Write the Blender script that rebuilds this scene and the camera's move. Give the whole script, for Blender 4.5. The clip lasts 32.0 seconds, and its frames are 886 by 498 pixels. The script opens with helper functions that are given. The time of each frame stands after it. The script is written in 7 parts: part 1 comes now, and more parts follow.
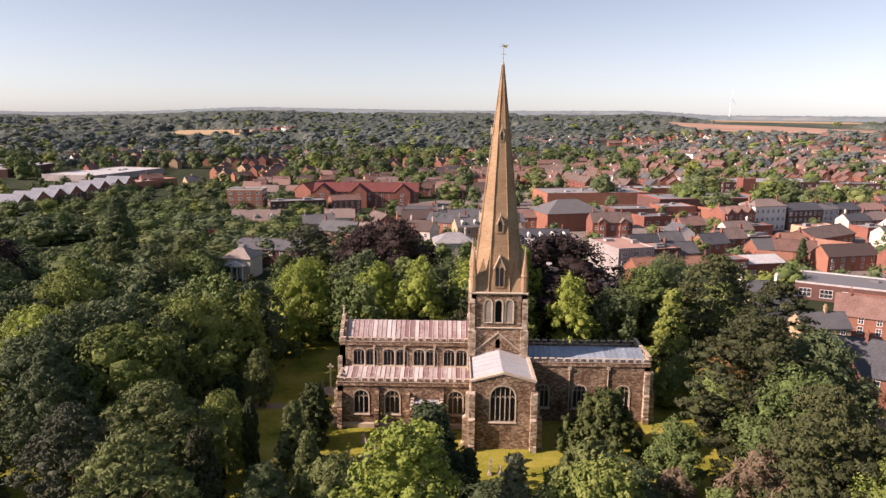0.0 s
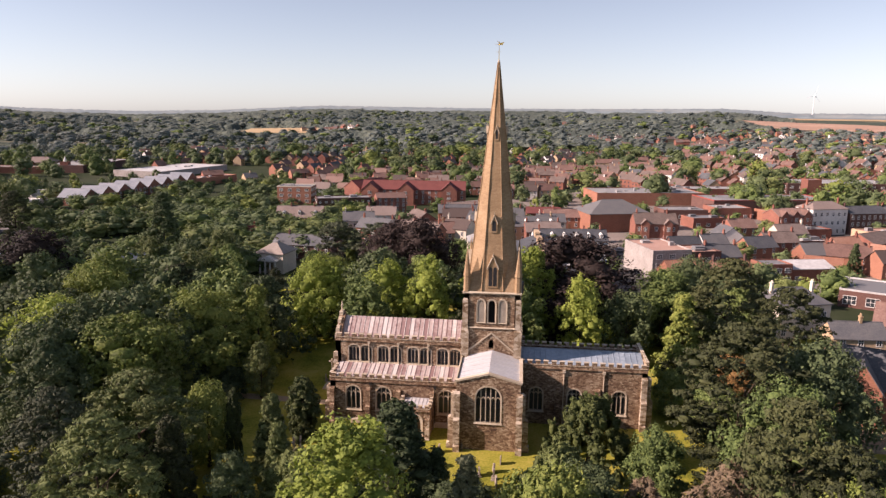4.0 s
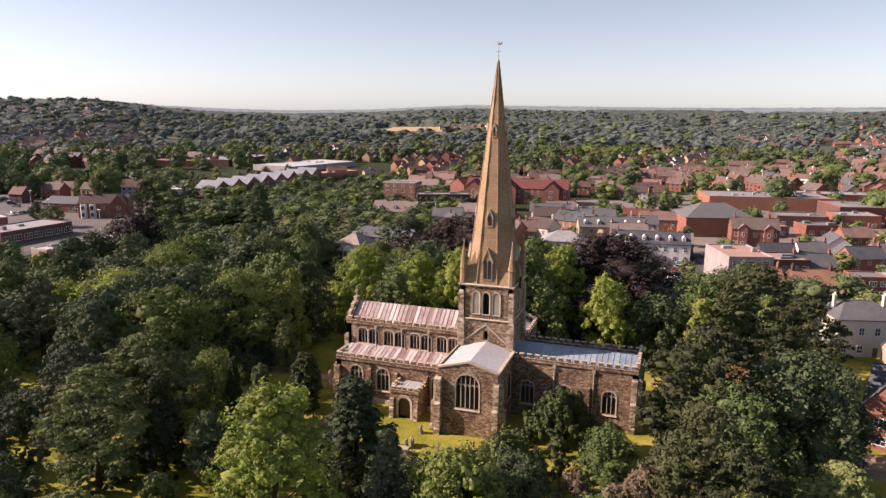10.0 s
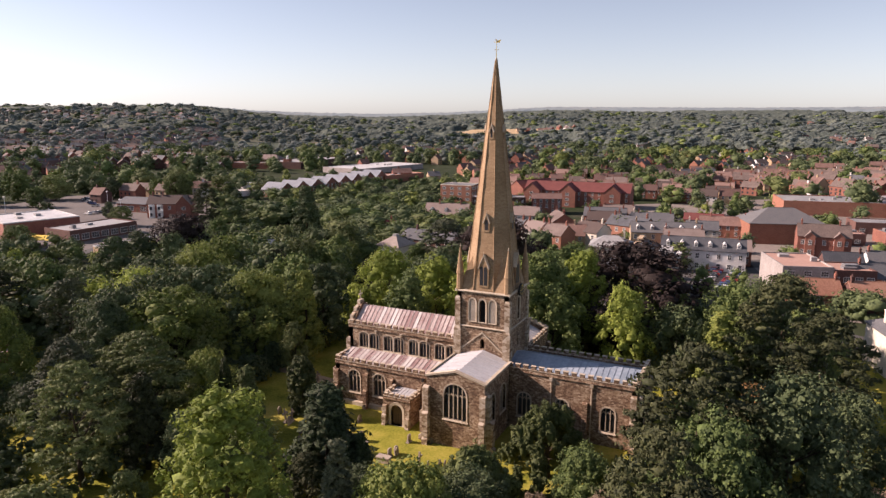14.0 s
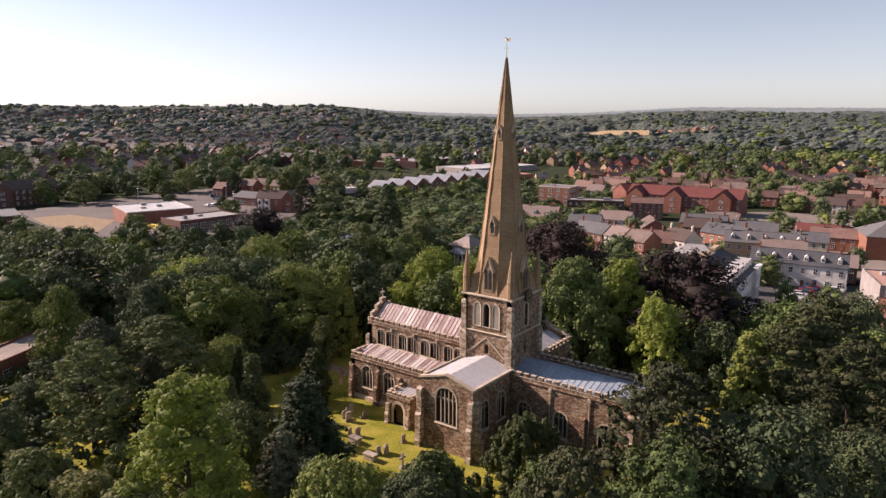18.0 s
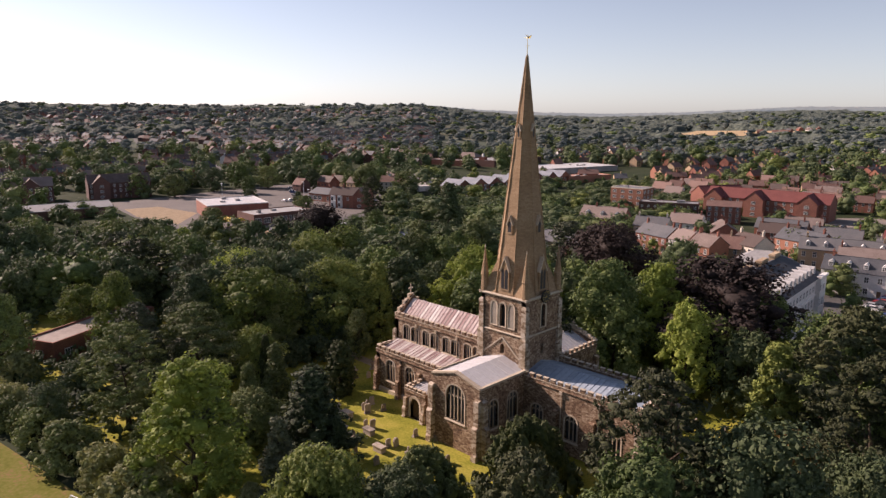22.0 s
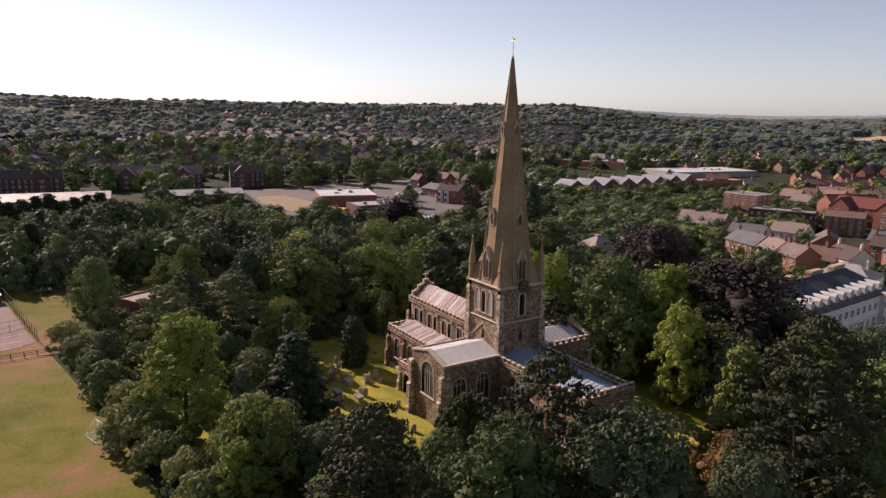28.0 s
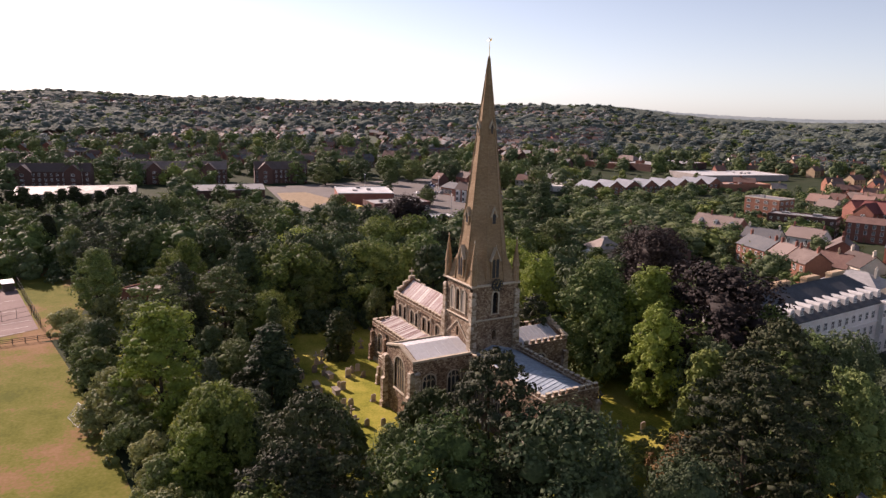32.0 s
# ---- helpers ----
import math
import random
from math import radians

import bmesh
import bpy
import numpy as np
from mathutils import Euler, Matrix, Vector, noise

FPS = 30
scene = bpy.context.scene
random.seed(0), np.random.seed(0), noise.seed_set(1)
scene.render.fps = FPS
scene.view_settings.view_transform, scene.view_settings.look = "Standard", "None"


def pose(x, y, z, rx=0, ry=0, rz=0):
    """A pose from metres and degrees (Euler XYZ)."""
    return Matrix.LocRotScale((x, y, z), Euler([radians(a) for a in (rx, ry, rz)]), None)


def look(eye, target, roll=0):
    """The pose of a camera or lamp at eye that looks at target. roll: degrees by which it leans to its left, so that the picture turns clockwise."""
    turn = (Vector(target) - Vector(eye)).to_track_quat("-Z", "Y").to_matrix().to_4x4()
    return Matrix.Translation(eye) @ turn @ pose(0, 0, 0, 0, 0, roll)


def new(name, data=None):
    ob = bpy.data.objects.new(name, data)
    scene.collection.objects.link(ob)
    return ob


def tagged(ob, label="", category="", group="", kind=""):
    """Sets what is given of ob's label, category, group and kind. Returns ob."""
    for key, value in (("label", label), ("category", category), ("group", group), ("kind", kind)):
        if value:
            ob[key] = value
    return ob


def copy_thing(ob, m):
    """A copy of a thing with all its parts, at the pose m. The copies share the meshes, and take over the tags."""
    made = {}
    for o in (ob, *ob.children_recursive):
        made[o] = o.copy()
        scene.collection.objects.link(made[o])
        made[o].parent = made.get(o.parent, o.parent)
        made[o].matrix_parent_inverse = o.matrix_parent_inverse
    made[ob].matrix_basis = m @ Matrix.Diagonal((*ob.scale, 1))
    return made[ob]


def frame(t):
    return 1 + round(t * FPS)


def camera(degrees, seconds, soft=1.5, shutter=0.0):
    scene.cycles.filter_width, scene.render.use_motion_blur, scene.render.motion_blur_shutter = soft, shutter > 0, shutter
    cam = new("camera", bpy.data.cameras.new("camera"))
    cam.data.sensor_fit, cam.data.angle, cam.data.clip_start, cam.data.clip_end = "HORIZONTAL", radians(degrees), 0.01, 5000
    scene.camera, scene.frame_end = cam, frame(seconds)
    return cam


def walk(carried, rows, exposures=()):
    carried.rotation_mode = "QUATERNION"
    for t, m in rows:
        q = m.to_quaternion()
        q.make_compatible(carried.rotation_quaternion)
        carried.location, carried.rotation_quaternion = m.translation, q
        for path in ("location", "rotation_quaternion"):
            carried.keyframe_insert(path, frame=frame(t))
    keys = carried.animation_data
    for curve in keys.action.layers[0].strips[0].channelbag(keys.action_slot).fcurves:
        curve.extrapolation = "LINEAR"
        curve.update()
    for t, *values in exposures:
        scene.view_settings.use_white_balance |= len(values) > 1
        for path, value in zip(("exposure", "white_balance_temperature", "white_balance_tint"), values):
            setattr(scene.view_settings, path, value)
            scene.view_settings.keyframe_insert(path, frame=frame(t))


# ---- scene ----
cam = camera(65.9, 32.0, soft=1.4)
PATH = [
    (0, (0.533, -0.907, 50.240), (0.506, 1.056, 49.858), 0.6),
    (0.5, (1.355, -1.34, 50.347), (1.315, 0.623, 49.966), 0.7),
    (1, (2.593, -1.163, 50.381), (2.535, 0.799, 49.998), 0.6),
    (1.5, (4.011, -0.808, 50.434), (3.932, 1.153, 50.051), 0.5),
    (2, (5.549, -0.215, 50.304), (5.444, 1.745, 49.920), 0.5),
    (2.5, (7.063, -0.052, 50.371), (6.933, 1.906, 49.985), 0.6),
    (3, (8.78, 0.097, 50.336), (8.621, 2.053, 49.950), 0.5),
    (3.5, (10.588, 0.113, 50.329), (10.398, 2.066, 49.942), 0.5),
    (5.5, (18.549, 0.018, 50.423), (18.22, 1.952, 50.034), 0.5),
    (6, (20.578, 0.166, 50.327), (20.213, 2.094, 49.939), 0.4),
    (6.5, (22.791, 0.336, 50.265), (22.387, 2.256, 49.876), 0.4),
    (7, (24.794, 0.324, 50.386), (24.355, 2.236, 49.995), 0.3),
    (7.5, (26.839, 0.506, 50.291), (26.365, 2.409, 49.900), 0.3),
    (8, (29.083, 0.35, 50.342), (28.57, 2.243, 49.952), 0.3),
    (8.5, (31.295, 0.343, 50.378), (30.74, 2.224, 49.988), 0.2),
    (9, (33.765, 0.265, 50.423), (33.166, 2.133, 50.031), 0.3),
    (9.5, (35.71, 0.153, 50.466), (35.104, 2.018, 50.072), 0.5),
    (10, (36.902, 0.308, 50.364), (36.273, 2.165, 49.970), 0.5),
    (10.5, (37.126, 0.39, 50.366), (36.47, 2.238, 49.973), 0.2),
    (11, (37.492, 0.394, 50.513), (36.812, 2.234, 50.121), 0.1),
    (11.5, (38.4, 1.109, 50.536), (37.706, 2.944, 50.146), 0.1),
    (12, (39.84, 2.264, 50.449), (39.133, 4.094, 50.061), 0.2),
    (12.5, (41.768, 3.542, 50.400), (41.04, 5.365, 50.016), 0.1),
    (13, (44.146, 5.181, 50.353), (43.377, 6.987, 49.967), 0.2),
    (13.5, (46.527, 6.841, 50.252), (45.72, 8.63, 49.866), 0.3),
    (14, (48.825, 8.638, 50.160), (47.974, 10.406, 49.772), 0.0),
    (14.5, (51.181, 10.048, 50.223), (50.285, 11.794, 49.836), 0.1),
    (16.5, (59.263, 16.141, 50.051), (58.198, 17.789, 49.665), 0.1),
    (17, (61.307, 17.454, 50.072), (60.204, 19.077, 49.686), 0.1),
    (17.5, (63.43, 18.803, 50.111), (62.287, 20.397, 49.723), 0.2),
    (18, (65.452, 20.024, 50.124), (64.273, 21.592, 49.737), 0.1),
    (18.5, (67.518, 21.37, 50.183), (66.322, 22.926, 49.794), 0.5),
    (19, (68.706, 22.172, 50.225), (67.494, 23.714, 49.835), 0.4),
    (19.5, (69.156, 22.565, 50.217), (67.919, 24.087, 49.826), 0.5),
    (20, (69.135, 22.722, 50.244), (67.843, 24.198, 49.853), 0.0),
    (20.5, (69.539, 23.052, 50.157), (68.209, 24.494, 49.766), 0.1),
    (21, (70.597, 23.975, 50.092), (69.252, 25.403, 49.700), 0.1),
    (21.5, (72.244, 25.335, 50.055), (70.886, 26.749, 49.663), 0.1),
    (22, (74.293, 26.891, 49.990), (72.918, 28.291, 49.600), 0.2),
    (22.5, (76.656, 28.329, 49.902), (75.269, 29.715, 49.512), 0.3),
    (23, (79.046, 29.901, 49.881), (77.639, 31.267, 49.490), 0.3),
    (23.5, (81.194, 31.361, 49.791), (79.761, 32.7, 49.401), 0.3),
    (24, (83.551, 32.828, 49.809), (82.084, 34.13, 49.420), 0.3),
    (24.5, (85.815, 34.363, 49.850), (84.316, 35.628, 49.461), 0.3),
    (25, (88.122, 35.751, 49.930), (86.592, 36.978, 49.539), 0.4),
    (25.5, (90.226, 37.224, 49.856), (88.669, 38.417, 49.465), 0.3),
    (27.5, (97.244, 41.779, 49.755), (95.616, 42.872, 49.362), 0.6),
    (28, (97.637, 41.994, 49.884), (95.987, 43.053, 49.490), 0.8),
    (28.5, (97.628, 42.139, 49.669), (95.941, 43.139, 49.279), 0.3),
    (29, (97.95, 42.884, 49.560), (96.245, 43.854, 49.171), 0.3),
    (29.5, (98.706, 44.182, 49.603), (96.991, 45.134, 49.213), 0.2),
    (30, (100.052, 46.102, 49.655), (98.326, 47.033, 49.265), 0.4),
    (30.5, (101.309, 48.323, 49.603), (99.58, 49.248, 49.210), 0.6),
    (30.6, (101.51, 48.711, 49.597), (99.804, 49.678, 49.202), 2.1),
    (30.7, (101.727, 48.941, 49.597), (100.042, 49.943, 49.204), 8.0),
    (30.8, (101.982, 49.092, 49.605), (100.302, 50.105, 49.216), 9.7),
    (31, (102.575, 49.351, 49.694), (100.906, 50.382, 49.303), 11.1),
    (31.2, (102.961, 49.435, 49.756), (101.288, 50.46, 49.369), 10.7),
    (31.5, (103.504, 49.425, 49.971), (101.819, 50.428, 49.577), 5.7),
    (32, (103.878, 49.76, 49.964), (102.176, 50.733, 49.567), 1.4),
]
EXPOSURES = [(0.0, 0.92, 6500, 33), (9.0, 0.95, 6500, 33), (19.0, 0.80, 6500, 33), (25.0, 0.65, 6500, 33), (30.0, 0.5, 6500, 34), (30.5, 0.5, 6500, 34), (31.0, 0.74, 6500, 34), (32.0, 0.84, 6500, 34)]
walk(cam, [(t, look(eye, target, roll)) for t, eye, target, roll in PATH], EXPOSURES)

# ---- light: low warm sun from the south-west, clear pale sky ----
SUN_WEST, SUN_UP = 75.0, 30.0       # degrees west of south, degrees above the ground
to_sun = Vector((-math.sin(radians(SUN_WEST)) * math.cos(radians(SUN_UP)),
                 -math.cos(radians(SUN_WEST)) * math.cos(radians(SUN_UP)), math.sin(radians(SUN_UP))))
sun_data = bpy.data.lights.new("sun", "SUN")
sun_data.energy, sun_data.angle, sun_data.color = 5.0, radians(0.53), (1.0, 0.855, 0.67)
sun = new("sun", sun_data)
sun.matrix_world = look((0, 0, 300), Vector((0, 0, 300)) - to_sun)
world = bpy.data.worlds.new("sky")
scene.world = world
world.use_nodes = True
wn = world.node_tree.nodes
sky = wn.new("ShaderNodeTexSky")
sky.sky_type, sky.sun_disc = "NISHITA", False
sky.sun_elevation, sky.sun_rotation = radians(SUN_UP), radians(180.0 + SUN_WEST)
sky.air_density, sky.dust_density, sky.ozone_density = 1.0, 0.4, 2.0
wn["Background"].inputs["Strength"].default_value = 0.078
grey, haze = wn.new("ShaderNodeRGBToBW"), wn.new("ShaderNodeMix")
haze.data_type, haze.inputs[0].default_value = "RGBA", 0.54       # summer haze whitens the sky
world.node_tree.links.new(sky.outputs[0], grey.inputs[0])
world.node_tree.links.new(sky.outputs[0], haze.inputs[6])
world.node_tree.links.new(grey.outputs[0], haze.inputs[7])
cool = wn.new("ShaderNodeMix")
cool.data_type, cool.blend_type, cool.inputs[0].default_value = "RGBA", "MULTIPLY", 1.0
cool.inputs[7].default_value = (0.92, 1.035, 1.025, 1)
world.node_tree.links.new(haze.outputs[2], cool.inputs[6])
world.node_tree.links.new(cool.outputs[2], wn["Background"].inputs["Color"])

# ---- small helpers ----
class Solid:
    """Collects corners and faces of one mesh."""

    def __init__(self):
        self.v, self.f, self.m, self.slot = [], [], [], 0

    def add(self, verts, faces):
        n = len(self.v)
        self.v += [tuple(p) for p in verts]
        self.f += [tuple(n + i for i in q) for q in faces]
        self.m += [self.slot] * len(faces)
        return self

    def box(self, x0, y0, z0, x1, y1, z1, taper=0.0):
        t = taper
        v = [(x0, y0, z0), (x1, y0, z0), (x1, y1, z0), (x0, y1, z0),
             (x0 + t, y0 + t, z1), (x1 - t, y0 + t, z1), (x1 - t, y1 - t, z1), (x0 + t, y1 - t, z1)]
        return self.add(v, [(3, 2, 1, 0), (4, 5, 6, 7), (0, 1, 5, 4), (1, 2, 6, 5), (2, 3, 7, 6), (3, 0, 4, 7)])

    def prism(self, flat, axis, a, b):
        """A flat outline (two coordinates a point) drawn out from a to b along axis 0, 1 or 2."""
        n = len(flat)
        def at(p, c):
            q = [p[0], p[1]]
            q.insert(axis, c)
            return q
        v = [at(p, a) for p in flat] + [at(p, b) for p in flat]
        f = [tuple(range(n))[::-1], tuple(range(n, 2 * n))] + [(i, (i + 1) % n, n + (i + 1) % n, n + i) for i in range(n)]
        return self.add(v, f)

    def tube(self, p, q, r0, r1, n=8):
        p, q = Vector(p), Vector(q)
        turn = (q - p).to_track_quat("Z", "Y").to_matrix()
        v = []
        for c, r in ((p, r0), (q, r1)):
            v += [c + turn @ Vector((r * math.cos(6.2832 * i / n), r * math.sin(6.2832 * i / n), 0)) for i in range(n)]
        f = [(i, (i + 1) % n, n + (i + 1) % n, n + i) for i in range(n)] + [tuple(range(n))[::-1], tuple(range(n, 2 * n))]
        return self.add(v, f)

    def ring(self, rings, close=True):
        """Skins a stack of rings with equal counts."""
        n = len(rings[0])
        v = [p for r in rings for p in r]
        f = [(k * n + i, k * n + (i + 1) % n, (k + 1) * n + (i + 1) % n, (k + 1) * n + i) for k in range(len(rings) - 1) for i in range(n)]
        if close:
            f += [tuple(range(n))[::-1], tuple(range((len(rings) - 1) * n, len(rings) * n))]
        return self.add(v, f)

    def mesh(self, name, *mats):
        me = bpy.data.meshes.new(name)
        me.from_pydata(self.v, [], self.f)
        for m in mats:
            me.materials.append(m)
        if len(mats) > 1:
            me.polygons.foreach_set("material_index", self.m)
        bm = bmesh.new()
        bm.from_mesh(me)
        bmesh.ops.recalc_face_normals(bm, faces=bm.faces)
        bm.to_mesh(me)
        bm.free()
        return me


def part(name, shape, mats, parent=None, label="", m=None):
    """One mesh object, a part of parent where one is given."""
    mats = mats if isinstance(mats, (tuple, list)) else (mats,)
    ob = new(name, shape.mesh(name, *mats) if isinstance(shape, Solid) else shape)
    if parent:
        ob.parent = parent
    if m:
        ob.matrix_local = m
    return tagged(ob, label)


def thing(name, label, category, m=None, group="", kind=""):
    ob = new(name)
    ob.empty_display_size = 0.5
    if m:
        ob.matrix_local = m
    return tagged(ob, label, category, group, kind)


def arch(w, z0, z1, rise, n=5):
    """The outline of a pointed opening, from its left foot, counter-clockwise."""
    pts = [(-w / 2, z0), (w / 2, z0)]
    for i in range(n + 1):
        a = i / n
        pts.append((w / 2 * math.cos(a * math.pi / 2) ** 0.9, z1 - rise + rise * math.sin(a * math.pi / 2) ** 0.85))
    pts += [(-x, z) for x, z in reversed(pts[2:-1])]
    return pts


def pierced(outline, holes, thick, place):
    """A wall in its own plane (x along, z up), with openings through it; it reaches thick metres inwards (+y). place sets it in the world."""
    bm = bmesh.new()
    edges = []
    for loop in [outline] + holes:
        vs = [bm.verts.new((x, 0, z)) for x, z in loop]
        edges += [bm.edges.new((vs[i], vs[(i + 1) % len(vs)])) for i in range(len(vs))]
    bmesh.ops.triangle_fill(bm, use_beauty=True, edges=edges)
    got = bmesh.ops.extrude_face_region(bm, geom=bm.faces[:])
    bmesh.ops.translate(bm, vec=(0, thick, 0), verts=[g for g in got["geom"] if isinstance(g, bmesh.types.BMVert)])
    bmesh.ops.recalc_face_normals(bm, faces=bm.faces)
    bmesh.ops.transform(bm, matrix=place, verts=bm.verts)
    return bm


def from_bm(bm, name, mat):
    me = bpy.data.meshes.new(name)
    bm.to_mesh(me)
    bm.free()
    me.materials.append(mat)
    return me


# ---- materials ----
def material(name, tones, rough=0.85, metal=0.0, grain=6.0, stain=0.25, bump=0.3, spread=0.3, islands=0.0, objects=0.0, build=None, leaf=0.0, deep=0.08):
    """Earthy surface: colour from two scales of noise between tones, relief from the fine one."""
    mat = bpy.data.materials.new(name)
    mat.use_nodes = True
    nt = mat.node_tree
    N, L = nt.nodes, nt.links
    bsdf = N["Principled BSDF"]
    bsdf.inputs["Roughness"].default_value, bsdf.inputs["Metallic"].default_value = rough, metal
    if rough >= 0.95:
        bsdf.inputs["Specular IOR Level"].default_value = 0.08      # turf and earth have no sheen
    geo = N.new("ShaderNodeNewGeometry")
    fine, broad, ramp = N.new("ShaderNodeTexNoise"), N.new("ShaderNodeTexNoise"), N.new("ShaderNodeValToRGB")
    fine.inputs["Scale"].default_value, fine.inputs["Detail"].default_value = grain, 4.0
    broad.inputs["Scale"].default_value, broad.inputs["Detail"].default_value = stain, 3.0
    L.new(geo.outputs["Position"], fine.inputs["Vector"])
    L.new(geo.outputs["Position"], broad.inputs["Vector"])
    mix = N.new("ShaderNodeMath")
    mix.operation = "MULTIPLY_ADD"
    mix.inputs[1].default_value = 0.5
    L.new(fine.outputs[0], mix.inputs[0])
    half = N.new("ShaderNodeMath")
    half.operation = "MULTIPLY"
    half.inputs[1].default_value = 0.5
    L.new(broad.outputs[0], half.inputs[0])
    L.new(half.outputs[0], mix.inputs[2])
    last = mix.outputs[0]
    for amount, node, socket in ((islands, geo, "Random Per Island"), (objects, N.new("ShaderNodeObjectInfo") if objects else None, "Random")):
        if amount:
            shift, sub = N.new("ShaderNodeMath"), N.new("ShaderNodeMath")
            sub.operation, sub.inputs[1].default_value = "SUBTRACT", 0.5
            shift.operation, shift.inputs[1].default_value = "MULTIPLY_ADD", amount
            L.new(node.outputs[socket], sub.inputs[0])
            L.new(sub.outputs[0], shift.inputs[0])
            L.new(last, shift.inputs[2])
            last = shift.outputs[0]
    if build:
        last = build(nt, geo, last, bsdf)
    el = ramp.color_ramp.elements
    lo, hi = 0.5 - spread / 2, 0.5 + spread / 2
    el[0].position, el[1].position = lo, hi
    el[0].color, el[1].color = (*tones[0], 1), (*tones[-1], 1)
    for k, c in enumerate(tones[1:-1]):
        e = el.new(lo + (hi - lo) * (k + 1) / (len(tones) - 1))
        e.color = (*c, 1)
    L.new(last, ramp.inputs[0])
    L.new(ramp.outputs[0], bsdf.inputs["Base Color"])
    if bump:
        b = N.new("ShaderNodeBump")
        b.inputs["Strength"].default_value, b.inputs["Distance"].default_value = bump, deep
        L.new(fine.outputs[0], b.inputs["Height"])
        L.new(b.outputs[0], bsdf.inputs["Normal"])
    if leaf:
        out, add, tr = N["Material Output"], N.new("ShaderNodeMixShader"), N.new("ShaderNodeBsdfTranslucent")
        add.inputs[0].default_value = leaf
        L.new(ramp.outputs[0], tr.inputs["Color"])
        L.new(bsdf.outputs[0], add.inputs[1])
        L.new(tr.outputs[0], add.inputs[2])
        if bump:
            L.new(b.outputs[0], tr.inputs["Normal"])
        L.new(add.outputs[0], out.inputs["Surface"])
        bsdf.inputs["Specular IOR Level"].default_value = 0.15
    return mat


def patches(size, weight):
    """Adds broad soft patches a given number of metres across."""
    def build(nt, geo, last, bsdf):
        N, L = nt.nodes, nt.links
        n, c, add = N.new("ShaderNodeTexNoise"), N.new("ShaderNodeMath"), N.new("ShaderNodeMath")
        n.inputs["Scale"].default_value, n.inputs["Detail"].default_value, n.inputs["Roughness"].default_value = 1 / size, 5.0, 0.62
        L.new(geo.outputs["Position"], n.inputs["Vector"])
        c.operation, c.inputs[1].default_value = "SUBTRACT", 0.5
        L.new(n.outputs[0], c.inputs[0])
        add.operation, add.inputs[1].default_value = "MULTIPLY_ADD", weight
        L.new(c.outputs[0], add.inputs[0])
        L.new(last, add.inputs[2])
        return add.outputs[0]
    return build


def coursed(size, squash, weight):
    """Adds uneven stones in courses: cells flattened along z."""
    def build(nt, geo, last, bsdf):
        N, L = nt.nodes, nt.links
        mp, vor, sub, add = N.new("ShaderNodeMapping"), N.new("ShaderNodeTexVoronoi"), N.new("ShaderNodeSeparateColor"), N.new("ShaderNodeMath")
        mp.inputs["Scale"].default_value = (1 / size, 1 / size, squash / size)
        L.new(geo.outputs["Position"], mp.inputs["Vector"])
        L.new(mp.outputs[0], vor.inputs["Vector"])
        vor.inputs["Scale"].default_value = 1.0
        L.new(vor.outputs["Color"], sub.inputs[0])
        c = N.new("ShaderNodeMath")
        c.operation, c.inputs[1].default_value = "SUBTRACT", 0.5
        L.new(sub.outputs[0], c.inputs[0])
        add.operation, add.inputs[1].default_value = "MULTIPLY_ADD", weight
        L.new(c.outputs[0], add.inputs[0])
        L.new(last, add.inputs[2])
        return add.outputs[0]
    return build


def both(one, two):
    """Chains two of the above."""
    return lambda nt, geo, last, bsdf: two(nt, geo, one(nt, geo, last, bsdf), bsdf)


rubble = material("ironstone_rubble", [(0.075, 0.042, 0.026), (0.15, 0.088, 0.051), (0.27, 0.185, 0.115), (0.48, 0.38, 0.27)], 0.92, grain=7, stain=0.3, spread=0.62, bump=0.7, build=both(coursed(0.36, 1.7, 0.42), patches(3.5, 0.55)))
ashlar = material("golden_ashlar", [(0.205, 0.130, 0.07), (0.29, 0.192, 0.104), (0.37, 0.265, 0.16)], 0.88, grain=5, stain=0.22, spread=0.45, build=coursed(0.6, 2.2, 0.16))
dressing = material("pale_limestone", [(0.30, 0.24, 0.17), (0.46, 0.38, 0.28), (0.58, 0.50, 0.39)], 0.88, grain=7, stain=0.5, spread=0.4)
quoin = material("quoined_stone", [(0.13, 0.078, 0.042), (0.26, 0.19, 0.12), (0.41, 0.335, 0.25), (0.5, 0.42, 0.33)], 0.9, grain=8, stain=0.5, spread=0.5, bump=0.5, build=coursed(0.7, 1.8, 0.45))
blind = material("blind_panel_plaster", [(0.24, 0.20, 0.16), (0.36, 0.31, 0.25)], 0.9, grain=5, stain=0.6)
lead = material("lead_sheet_pink_grey", [(0.22, 0.135, 0.13), (0.36, 0.28, 0.265), (0.43, 0.37, 0.35), (0.52, 0.48, 0.46)], 0.72, 0.05, grain=2.5, stain=0.5, objects=0.75, bump=0.1, spread=0.5)
lead_grey = material("lead_sheet_grey", [(0.40, 0.40, 0.41), (0.50, 0.50, 0.51)], 0.66, 0.05, grain=2.0, stain=0.3, objects=0.04, bump=0.1)
# blue of the reflected sky is painted into the chancel lead's base colour
lead_blue = material("lead_sheet_weathered", [(0.22, 0.27, 0.32), (0.35, 0.41, 0.47)], 0.5, 0.2, grain=2.0, stain=0.3, objects=0.25, bump=0.1)
dark_glass = material("leaded_glass", [(0.012, 0.013, 0.016), (0.04, 0.045, 0.055)], 0.28, grain=8, stain=1.0, bump=0.25)
iron = material("dark_iron", [(0.02, 0.02, 0.02), (0.05, 0.045, 0.04)], 0.6, 0.6)
